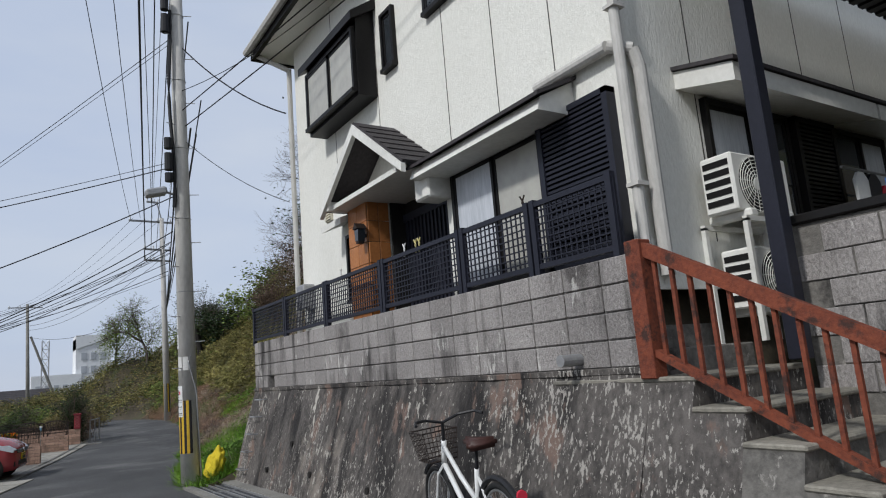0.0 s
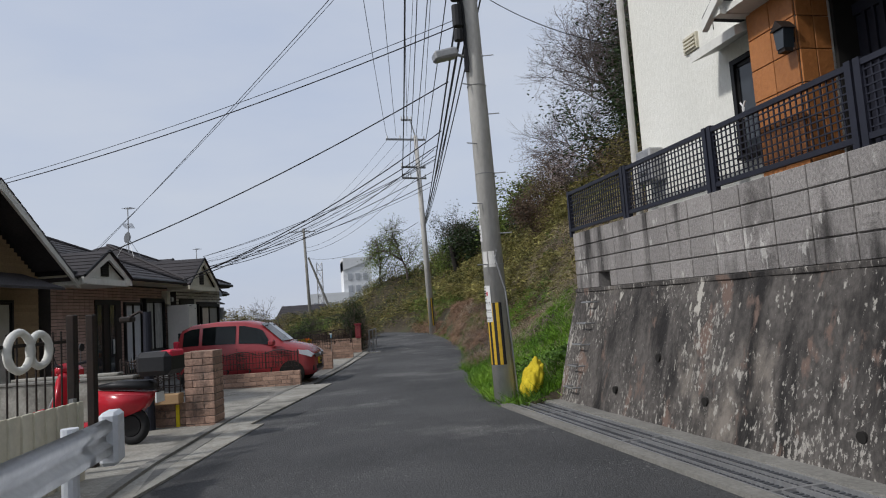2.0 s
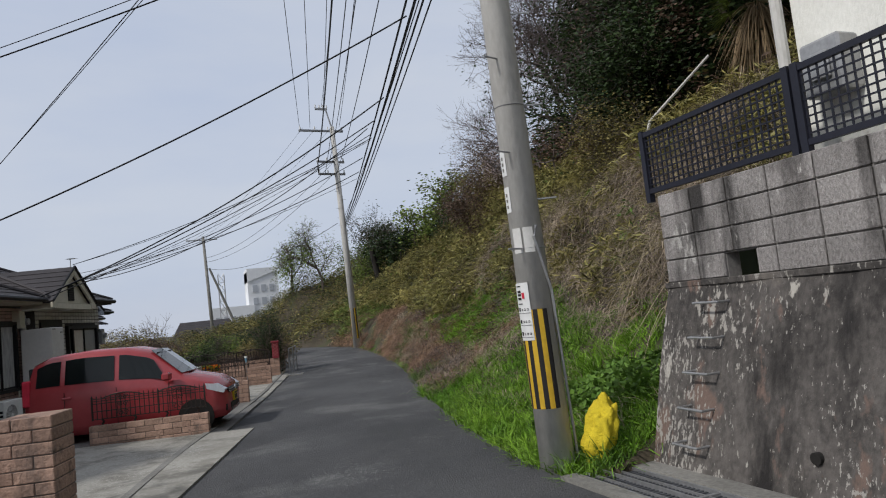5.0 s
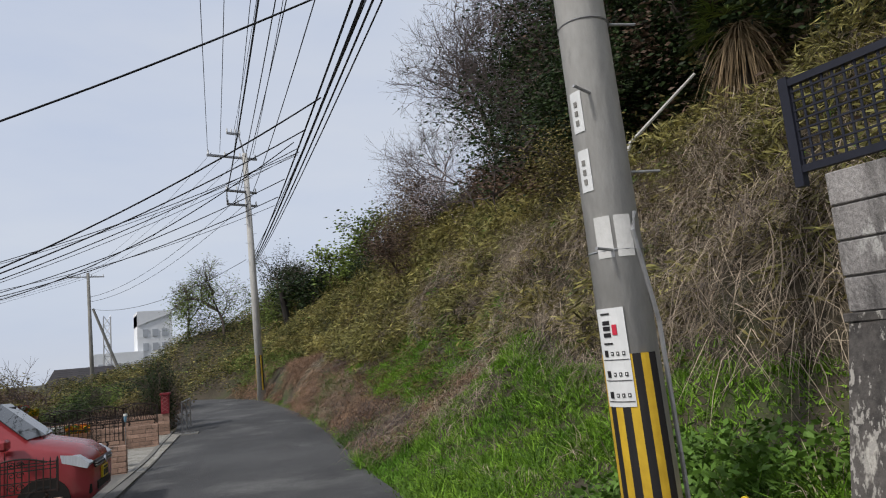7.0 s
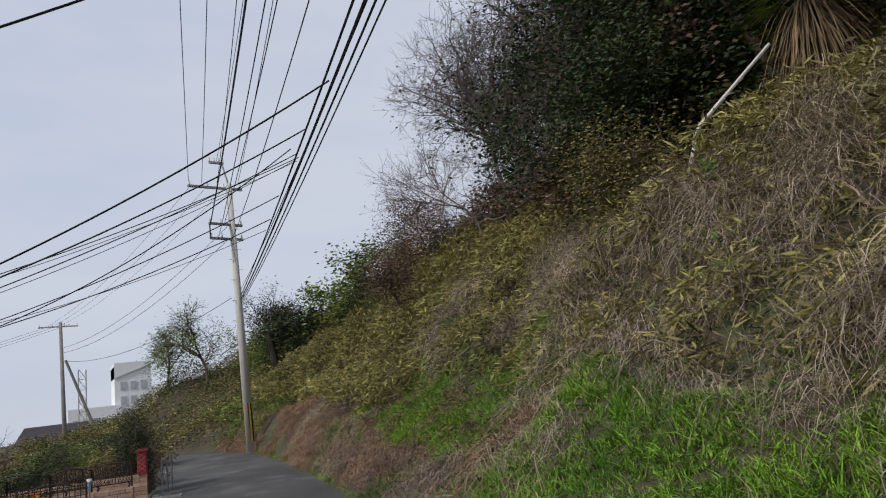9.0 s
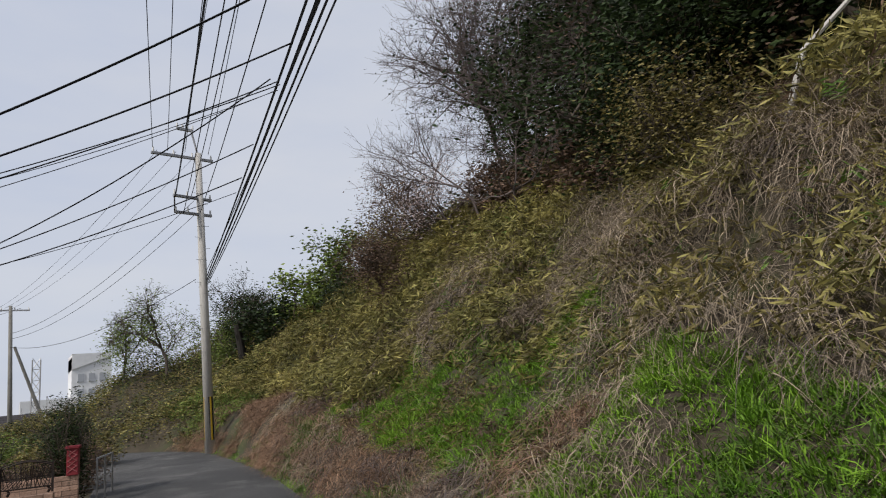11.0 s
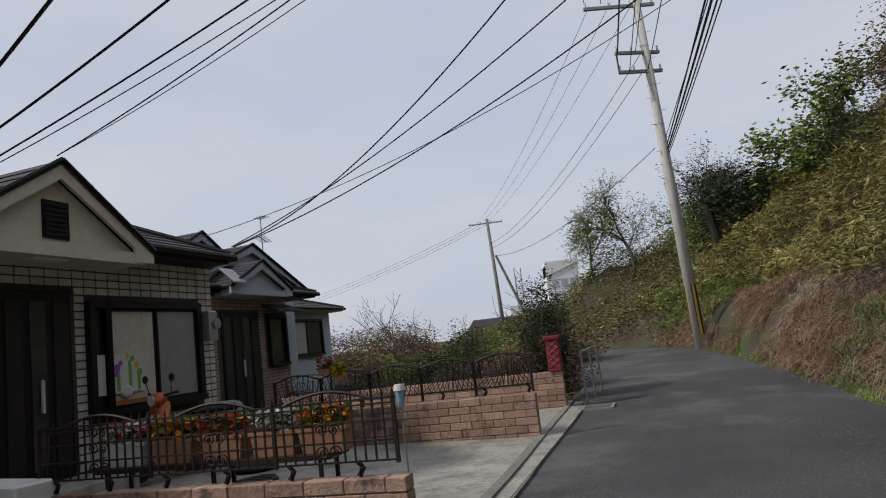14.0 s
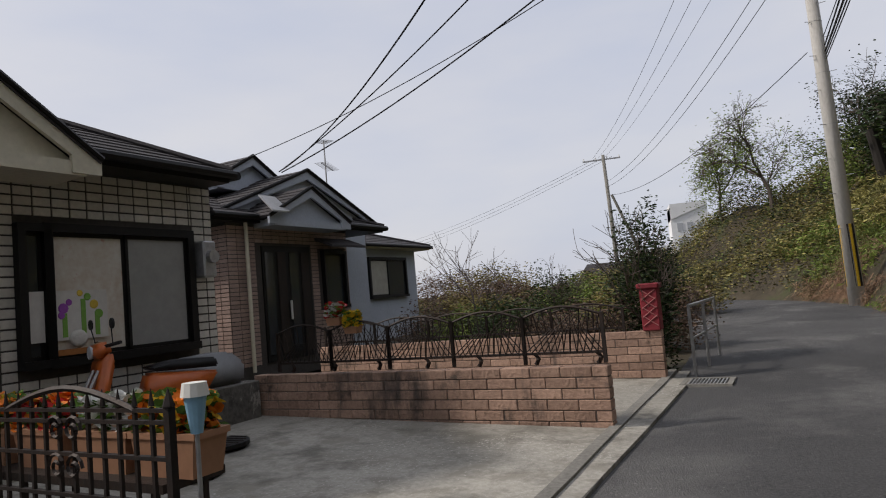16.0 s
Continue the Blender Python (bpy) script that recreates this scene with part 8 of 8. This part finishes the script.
class Wood:
    """Collects tapering branch pieces and leaf seats of one tree."""

    def __init__(self, seed):
        self.r = random.Random(seed)
        self.V, self.Q, self.tips = [], [], []

    def limb(self, a, b, r0, r1, n):
        d = (b - a)
        if d.length < 1e-4:
            return
        d.normalize()
        u = d.orthogonal().normalized()
        w = d.cross(u)
        base = len(self.V)
        for p, r in ((a, r0), (b, r1)):
            for k in range(n):
                t = 2 * math.pi * k / n
                self.V.append(tuple(p + r * (math.cos(t) * u + math.sin(t) * w)))
        for k in range(n):
            self.Q.append((base + k, base + (k + 1) % n, base + n + (k + 1) % n, base + n + k))

    def grow(self, p, d, length, rad, depth, spread, up, bends=3):
        r = self.r
        q = p.copy()
        for i in range(bends):
            d = (d + Vector((r.gauss(0, 1), r.gauss(0, 1), r.gauss(0, 0.7))) * 0.16 + Vector((0, 0, up * 0.08))).normalized()
            e = q + d * length / bends
            self.limb(q, e, rad * (1 - 0.25 * i / bends), rad * (1 - 0.25 * (i + 1) / bends), 6 if depth > 2 else (4 if depth > 1 else 3))
            q = e
            if depth > 0 and i > 0 and r.random() < 0.75:
                s = (d + Vector((r.gauss(0, 1), r.gauss(0, 1), r.gauss(0.1, 0.8))) * spread).normalized()
                self.grow(q, s, length * r.uniform(0.5, 0.75), rad * 0.5, depth - 1, spread, up)
        if depth > 0:
            for _ in range(2 + (r.random() < 0.45)):
                s = (d + Vector((r.gauss(0, 1), r.gauss(0, 1), r.gauss(0.1, 0.8))) * spread).normalized()
                self.grow(q, s, length * r.uniform(0.6, 0.85), rad * 0.62, depth - 1, spread, up)
        else:
            self.tips.append(q)
        if depth <= 1:
            self.tips.append((p + q) / 2)


def tree(x, y, h, label, seed, leaves=0, leaf=LEAF_D, size=0.12, spread=0.5, depth=4, puff=0.35, lean=(0, 0), rad=None, bark=BARK, z=None, category="tree", up=0.6, drop=0.0, clad=0.0):
    z = gz(x, y) - 0.1 if z is None else z
    root = thing("tree", (x, y, z), None, label, category, "hillside trees")
    w = Wood(seed)
    w.grow(Vector((0, 0, 0)), Vector((lean[0], lean[1], 1)).normalized(), h * 0.4, rad or h * 0.022, depth, spread, up)
    quick("trunk", np.array(w.V), np.array(w.Q), bark, parent=root, kind="")
    if leaves:
        tips = np.array([tuple(t) for t in w.tips])
        C = tips[RNG.randint(0, len(tips), leaves)] + RNG.normal(size=(leaves, 3)) * puff
        if clad:
            bark_pts = np.array(w.V)
            k = int(leaves * clad)
            C[:k] = bark_pts[RNG.randint(0, len(bark_pts), k)] + RNG.normal(size=(k, 3)) * puff * 0.6
            k2 = k // 3
            C[:k2] = bark_pts[RNG.randint(0, min(len(bark_pts), 60), k2)] + RNG.normal(size=(k2, 3)) * puff * 0.8
        C[:, 2] -= drop * RNG.uniform(0, 1, leaves) ** 2
        C[:, 2] = np.maximum(C[:, 2], 0.05)
        V, Q = leaf_quads(C, out_dir(leaves, -0.2), RNG.uniform(0.6, 1.4, leaves) * size, RNG.uniform(0.35, 0.6, leaves) * size)
        quick("crown", V, Q, leaf, parent=root, kind="stuff")
    return root


# bare winter trees on the hill
for k, (x, y, h, dp) in enumerate(((14.6, 27.0, 8.0, 6), (13.0, 30.5, 7.0, 6), (15.5, 33.5, 6.3, 6), (16.5, 28, 9.5, 6), (13.2, 38.5, 4.6, 5), (12.2, 26.5, 6.5, 5), (17.5, 37, 6.5, 5), (11.0, 31.5, 4.5, 5), (15.0, 23.0, 8, 5), (9.4, 27.5, 3.6, 5))):
    x += 3.2
    tree(x, y, h, "bare grey-brown winter tree with fine twigs", 100 + k, spread=0.62, depth=dp, bark=TWIG, lean=(-0.25, 0.1), rad=h * 0.012, up=0.3)
# half-bare brown trees that close the wood
for k, (x, y, h, n) in enumerate(((14.6, 28.4, 4.4, 900), (14.6, 26.0, 5.0, 1500), (16.8, 28.8, 6.0, 1000), (13.2, 24.0, 4.6, 1500), (15.9, 25.0, 6.5, 2000), (17.8, 27.0, 8.0, 2000), (16.6, 32.6, 6.6, 2600), (18.6, 34.2, 8.0, 2600))):
    tree(x, y, h, "brown half-bare tree with tangled twigs and climbers", 150 + k, n, LEAF_B if k % 2 else LEAF_D, 0.12, spread=0.7, depth=6, puff=0.35, bark=TWIG, rad=h * 0.018, up=0.3, clad=0.5, drop=0.6)
# evergreens
for k, (x, y, h, n, lf, sz, lb) in enumerate((
        (15.3, 26.4, 5.6, 5200, LEAF_D, 0.2, "dark glossy evergreen tree in the wood"), (17.0, 27.4, 6.2, 5200, LEAF_D, 0.22, "dark glossy evergreen tree in the wood"), (12.4, 24.0, 5.0, 5000, LEAF_D, 0.2, "dark glossy evergreen tree in the wood"),
        (11.6, 20.6, 4.2, 4600, LEAF_D, 0.19, "dark glossy evergreen tree on the slope"), (13.2, 22.8, 4.4, 4200, LEAF_D, 0.2, "dark glossy evergreen tree on the slope"),
        (13.2, 18.5, 6.5, 5200, LEAF_D, 0.22, "dark glossy evergreen tree on the slope"), (10.6, 14.3, 5.5, 4600, LEAF_D, 0.2, "dark glossy evergreen tree on the slope"),
        (9.9, 19.8, 2.6, 3000, LEAF_O, 0.11, "yellow-green shrub with small leaves"), (14.6, 21.5, 7.5, 5200, LEAF_D, 0.24, "tall dark evergreen tree on the crest"),
        (14.5, 38.8, 3.2, 3000, LEAF_O, 0.17, "olive rounded evergreen on the ridge"), (13.6, 41.8, 2.0, 2600, LEAF_D, 0.16, "dark dense bush on the ridge"),
        (14.2, 35.5, 3.4, 3000, LEAF_B, 0.14, "brownish half-bare shrub on the ridge"), (11.8, 33.8, 2.6, 2600, LEAF_B, 0.14, "brownish half-bare shrub on the slope"),
        (16.0, 17.0, 8, 5200, LEAF_D, 0.26, "tall dark evergreen tree on the crest"), (12.5, 12.5, 7, 5200, LEAF_D, 0.24, "tall dark evergreen tree behind the house"),
        (14.5, 8.5, 7, 5000, LEAF_D, 0.26, "tall dark evergreen tree behind the house"))):
    tree(x, y, h, lb, 200 + k, int(n * 2.2), lf, sz * 0.68, spread=0.66, depth=4, puff=0.3 + 0.04 * h, clad=0.3)
BLOSSOM = leafy("pale_blossom", (0.72, 0.6, 0.58), (0.5, 0.4, 0.38), per=0.25)
tree(13.6, 32.4, 2.9, "small tree in pale pink blossom against the wood", 260, 2600, BLOSSOM, 0.07, spread=0.7, depth=4, puff=0.3, bark=TWIG)
# light-leaved trees along the far ridge
for k, (x, y, h, n, lf, dr, cl, lb) in enumerate(((14.6, 44.5, 3.4, 2600, LEAF_L, 0.1, 0.2, "small tree with fresh green leaves on the ridge"), (13.2, 46.5, 3.2, 2600, LEAF_L, 0.1, 0.2, "small tree with fresh green leaves on the ridge"),
                                                  (12.0, 47.8, 2.8, 2400, LEAF_D, 0.1, 0.2, "low green tree on the ridge"), (9.9, 50.5, 5.2, 11000, LEAF_L, 1.8, 0.5, "ivy-clad tree with bright green crown at the bend"),
                                                  (11.2, 50.0, 4.6, 9000, LEAF_D, 1.4, 0.5, "dark ivy-clad tree at the bend"), (8.2, 55.0, 5.2, 3800, LEAF_L, 1.8, 0.2, "sparse drooping tree with young green leaves"),
                                                  (6.4, 57.5, 3.6, 2400, LEAF_L, 1.6, 0.2, "sparse drooping tree beyond the bend"))):
    tree(x, y, h, lb, 300 + k, n if k > 2 else n * 2 // 3, lf, 0.13 if k > 2 else 0.24, spread=0.72 if k > 2 else 0.62, depth=5 if k > 2 else 4, puff=0.28, drop=dr, clad=cl, rad=h * 0.02, up=0.25)
bm = B()
cyl(bm, (10.9, 48.7, gz(10.9, 48.7) - 0.2), (10.5, 48.6, gz(10.9, 48.7) + 2.3), 0.22, 0.18, 10)
single("tree_stump", bm, mat("dead_bark", (0.03, 0.026, 0.022), fine=20), (10.9, 48.7, gz(10.9, 48.7)), "dark leaning dead trunk on the ridge", "tree stump")


def palm(x, y, z, h, label, seed, lean=(0, 0), n=26):
    root = thing("palm_tree", (x, y, z), None, label, "palm tree", "palms")
    bm = B()
    top = Vector((lean[0], lean[1], h))
    tube(bm, [(0, 0, -0.3), top * 0.5 + Vector((0.05, 0, 0)), top], 0.14, 8, 0.12)
    ob = new("trunk", mesh_of("trunk", bm, BARK))
    ob.parent = root
    r = np.random.RandomState(seed)
    m = n * 16
    fr = np.repeat(np.arange(n), 16)
    az = r.uniform(0, 6.28, n)[fr]
    el = r.uniform(-0.3, 1.1, n)[fr]
    stem = np.stack([np.cos(az) * np.cos(el), np.sin(az) * np.cos(el), np.sin(el)], 1)
    hub = np.array(tuple(top)) + stem * 0.65
    fan = np.tile(np.linspace(-1.3, 1.3, 16), n)
    side = unit(np.cross(stem, np.array([0, 0, 1.0])))
    d = unit(stem * np.cos(fan)[:, None] + side * np.sin(fan)[:, None])
    V, Q = ribbons(hub, d, r.uniform(0.45, 0.7, m), 0.035, 0.25, 3)
    quick("fronds", V, Q, LEAF_L, parent=root, kind="stuff")
    m = 520
    az = r.uniform(0, 6.28, m)
    P = np.array(tuple(top)) + np.stack([np.cos(az) * 0.15, np.sin(az) * 0.15, r.uniform(-0.5, 0.1, m)], 1)
    V, Q = ribbons(P, np.stack([np.cos(az), np.sin(az), r.uniform(-1.5, 0.1, m)], 1), r.uniform(0.5, 1.25, m), 0.035, r.uniform(0.6, 1.5, m), 4)
    quick("dry_skirt", V, Q, FROND, parent=root, kind="stuff")
    return root


palm(11.4, 16.95, gz(11.4, 16.95), 2.6, "fan palm with a skirt of dry hanging fronds", 1, (0.2, 0))
palm(12.4, 15.3, gz(12.4, 15.3), 2.8, "fan palm with a skirt of dry hanging fronds", 2)
bm = B()
tube(bm, [(8.4, 18.0, gz(8.4, 18)), (8.8, 17.7, gz(8.4, 18) + 1.2), (9.9, 16.9, gz(8.4, 18) + 2.4)], 0.045, 6, 0.03)
single("fallen_branch", bm, POLE, (8.4, 18, gz(8.4, 18)), "pale bare leaning branch on the slope", "branch")


# garden hedge and far brush on the seaward side
def bush(x, y, w, h, n, lf, sz, label, seed, m=LOT, twigs=False):
    p = m @ Vector((x, y, 0))
    z = gz(p.x, p.y)
    root = thing("bush", (p.x, p.y, z), None, label, "bush", "garden bushes")
    wd = Wood(seed)
    for _ in range(4):
        wd.grow(Vector((wd.r.uniform(-w, w) * 0.3, wd.r.uniform(-w, w) * 0.3, 0)), Vector((wd.r.gauss(0, 0.4), wd.r.gauss(0, 0.4), 1)).normalized(), h * 0.4, 0.009 * h, 3, 0.5, 0.6)
    quick("branch_work", np.array(wd.V), np.array(wd.Q), TWIG if twigs else BARK, parent=root, kind="")
    if n:
        n = int(n * 2.2)
        r = np.random.RandomState(seed)
        d = unit(r.normal(size=(n, 3)))
        C = d * r.uniform(0.45, 1.05, (n, 1)) * np.array([w, w, h * 0.52]) * (1 + 0.25 * lumps(d[:, 0] * 3, d[:, 1] * 3 + d[:, 2] * 2, 0.8, seed))[:, None] + np.array([0, 0, h * 0.5])
        C[:, 2] = np.maximum(C[:, 2], 0.05)
        V, Q = leaf_quads(C, out_dir(n, 0.1), r.uniform(0.6, 1.4, n) * sz * 0.62, r.uniform(0.35, 0.6, n) * sz * 0.62)
        quick("leaves", V, Q, lf, parent=root, kind="stuff")


for k, (x, y, w, h, n, lf, sz, lb, tw) in enumerate((
        (-0.45, 8.75, 0.55, 2.25, 4200, LEAF_D, 0.1, "tall dark evergreen bush behind the red post", False), (-1.0, 8.0, 0.5, 1.1, 1500, LEAF_B, 0.09, "low reddish-brown hedge plant", False),
        (-2.0, 9.0, 0.8, 1.2, 2400, LEAF_B, 0.1, "rust-brown leafy garden bush", False), (-3.0, 9.4, 0.8, 1.5, 2600, LEAF_D, 0.11, "dense green garden bush by fence", False),
        (-4.0, 9.8, 0.8, 1.3, 2400, LEAF_L, 0.11, "bright yellow-green garden bush", False), (-5.2, 10.8, 0.8, 1.5, 2000, LEAF_B, 0.1, "reddish bush with bare upright twigs", True),
        (-5.0, 12.5, 0.6, 2.6, 0, LEAF_B, 0.1, "bare upright twiggy shrub", True), (-3.2, 12.5, 0.7, 2.2, 1500, LEAF_D, 0.1, "dark pointed conifer in the garden", False),
        (-1.6, 12.0, 0.9, 1.7, 2200, LEAF_O, 0.12, "straw-coloured dry garden bush", True), (-0.6, 11.0, 0.7, 1.5, 2000, LEAF_B, 0.11, "brown garden bush by the lane", True),
        (-6.5, 16.0, 1.4, 1.6, 2400, LEAF_O, 0.16, "ochre scrub beyond the garden", True), (-4.0, 17, 1.4, 1.7, 2600, LEAF_L, 0.16, "green scrub beyond the garden", True),
        (-1.5, 18.5, 1.3, 1.5, 2400, LEAF_O, 0.16, "ochre scrub beyond the garden", True), (-8.5, 22, 1.8, 2.0, 2400, LEAF_B, 0.18, "brown scrub beyond the garden", True),
        (-3, 24, 1.8, 1.9, 2600, LEAF_D, 0.18, "dark scrub inside the bend", True), (-11, 27, 2.2, 3.0, 2400, LEAF_O, 0.2, "ochre scrub beyond the houses", True), (-15, 30, 2.6, 3.2, 2400, LEAF_B, 0.2, "brown scrub beyond the houses", True))):
    bush(x, y, w, h * (0.78 if y >= 9 and n else 1.0), n, lf, sz, lb, 400 + k, twigs=tw)

# far buildings
# distance haze is mixed into both colours: greyed panes, softened white wall
FARPANE = mat("far_hazy_pane", (0.42, 0.44, 0.47), (0.36, 0.38, 0.4), rough=0.3, bump=0)
FARW = mat("far_hazed_white_wall", (0.74, 0.75, 0.75), (0.66, 0.67, 0.68), big=0.3, fine=2, bump=0)
hotel = thing("building", (10.5, 128, 0), None, "white multi-storey building with rounded tower far off", "building")
bm = B()
box(bm, 8.2, 13.4, 125, 132, 2, 11.2)
part("tower_wall", bm, FARW, hotel)
bm = B()
poly(bm, [(8.2, 9.4), (13.4, 11.2), (13.4, 11.7), (8.2, 11.7)], "y", 124.8, 132)
part("roof_band", bm, FARW, hotel)
bm = B()
box(bm, 2, 9, 124, 131, 0, 5.4)
part("annex_wall", bm, FARW, hotel)
for k in range(3):
    for j in range(3):
        bm = B()
        box(bm, 9.0 + 1.4 * j, 9.8 + 1.4 * j, 124.9, 125.05, 3.2 + 2.2 * k, 4.4 + 2.2 * k)
        part("window", bm, FARPANE, hotel)
for j in range(5):
    bm = B()
    box(bm, 2.6 + 1.25 * j, 3.3 + 1.25 * j, 123.9, 124.05, 2.6, 3.8)
    part("window", bm, FARPANE, hotel)
lowh = thing("house", (0, 84, -2), None, "distant low house with grey tiled roof", "house")
bm = B()
box(bm, -2.5, 3.2, 84, 90, -3, 1.4)
part("wall", bm, TILE_TAN, lowh)
for s in (0, 1):
    y0 = 83.4 if s == 0 else 90.6
    part("roof", plates([(-3.1, y0, 1.3), (3.8, y0, 1.3), (3.0, 87, 2.9), (-2.3, 87, 2.9)], 8), ROOF, lowh)
mast = thing("lattice_mast", (3.0, 112, -2), None, "thin steel lattice mast far off", "mast")
bm = B()
for s, t in ((0, 0), (0.9, 0), (0, 0.9), (0.9, 0.9)):
    tube(bm, [(3 + s, 112 + t, -2), (3 + s, 112 + t, 10)], 0.06, 4)
part("leg", bm, STEEL, mast)
bm = B()
for k in range(8):
    z = -1 + 1.4 * k
    tube(bm, [(3, 112, z), (3.9, 112, z + 1.4)], 0.04, 4)
    tube(bm, [(3.9, 112, z), (3, 112, z + 1.4)], 0.04, 4)
    tube(bm, [(3, 112, z), (3.9, 112, z)], 0.04, 4)
part("bracing", bm, STEEL, mast)


# ---- bricks, blocks and tiles, piece by piece ----
def hang(name, me, parent, m):
    ob = new(name, me)
    ob.parent = parent
    ob.matrix_basis = Matrix.Translation(-BASES[parent]) @ m
    return ob


for row in range(4):
    z = 1.545 + 0.197 * row
    n = 22
    for k in range(n + 1):
        y = wall_y1 - 0.2 - 0.4 * k
        if row == 0 and k in (1, 2):
            cut, mid = ((0.3, 10.45), (0.18, 9.89))[k - 1]
            hang("block", block_me, block_wall, Matrix.Translation((0, mid, z)) @ Matrix.Diagonal((1, cut / 0.4, 1, 1)))
            continue
        if y - 0.2 < wall_y0 - 0.05:
            continue
        hang("block", block_me, block_wall, Matrix.Translation((0, y, z)))

brick_cache = {}
for root, x0, x1, y0, y1, z0, courses, bl, bh, along_x in BRICK_JOBS:
    a0, a1 = (x0, x1) if along_x else (y0, y1)
    b0, b1 = (y0, y1) if along_x else (x0, x1)
    for c in range(courses):
        a = a1
        first = bl / 2 if c % 2 else bl
        L = first
        while a > a0 + 0.03:
            e = max(a - L, a0)
            key = (round(a - e, 3), round(b1 - b0, 3), bh, along_x)
            if key not in brick_cache:
                bm = B()
                w, t = a - e, b1 - b0
                if along_x:
                    box(bm, -w / 2 + 0.004, w / 2 - 0.004, -t / 2, t / 2, 0.004, bh - 0.004, 0.006)
                else:
                    box(bm, -t / 2, t / 2, -w / 2 + 0.004, w / 2 - 0.004, 0.004, bh - 0.004, 0.006)
                brick_cache[key] = mesh_of("brick", bm, BRICK)
            mid, jit = (a + e) / 2, random.uniform(-0.004, 0.004)
            pos = (mid, (b0 + b1) / 2 + jit, z0 + c * bh) if along_x else ((b0 + b1) / 2 + jit, mid, z0 + c * bh)
            hang("brick", brick_cache[key], root, Matrix.Translation(pos))
            a, L = e, bl

for r in range(6):
    for k in range(2):
        hang("tile", tile_me, pier, Matrix.Translation((0, 6.8 + 0.28 * k, 2.2 + 0.284 * r)))
    for k in range(2):
        hang("tile", tile_me2, pier, Matrix.Translation((3.46 + 0.16 * k, 0, 2.2 + 0.284 * r)))
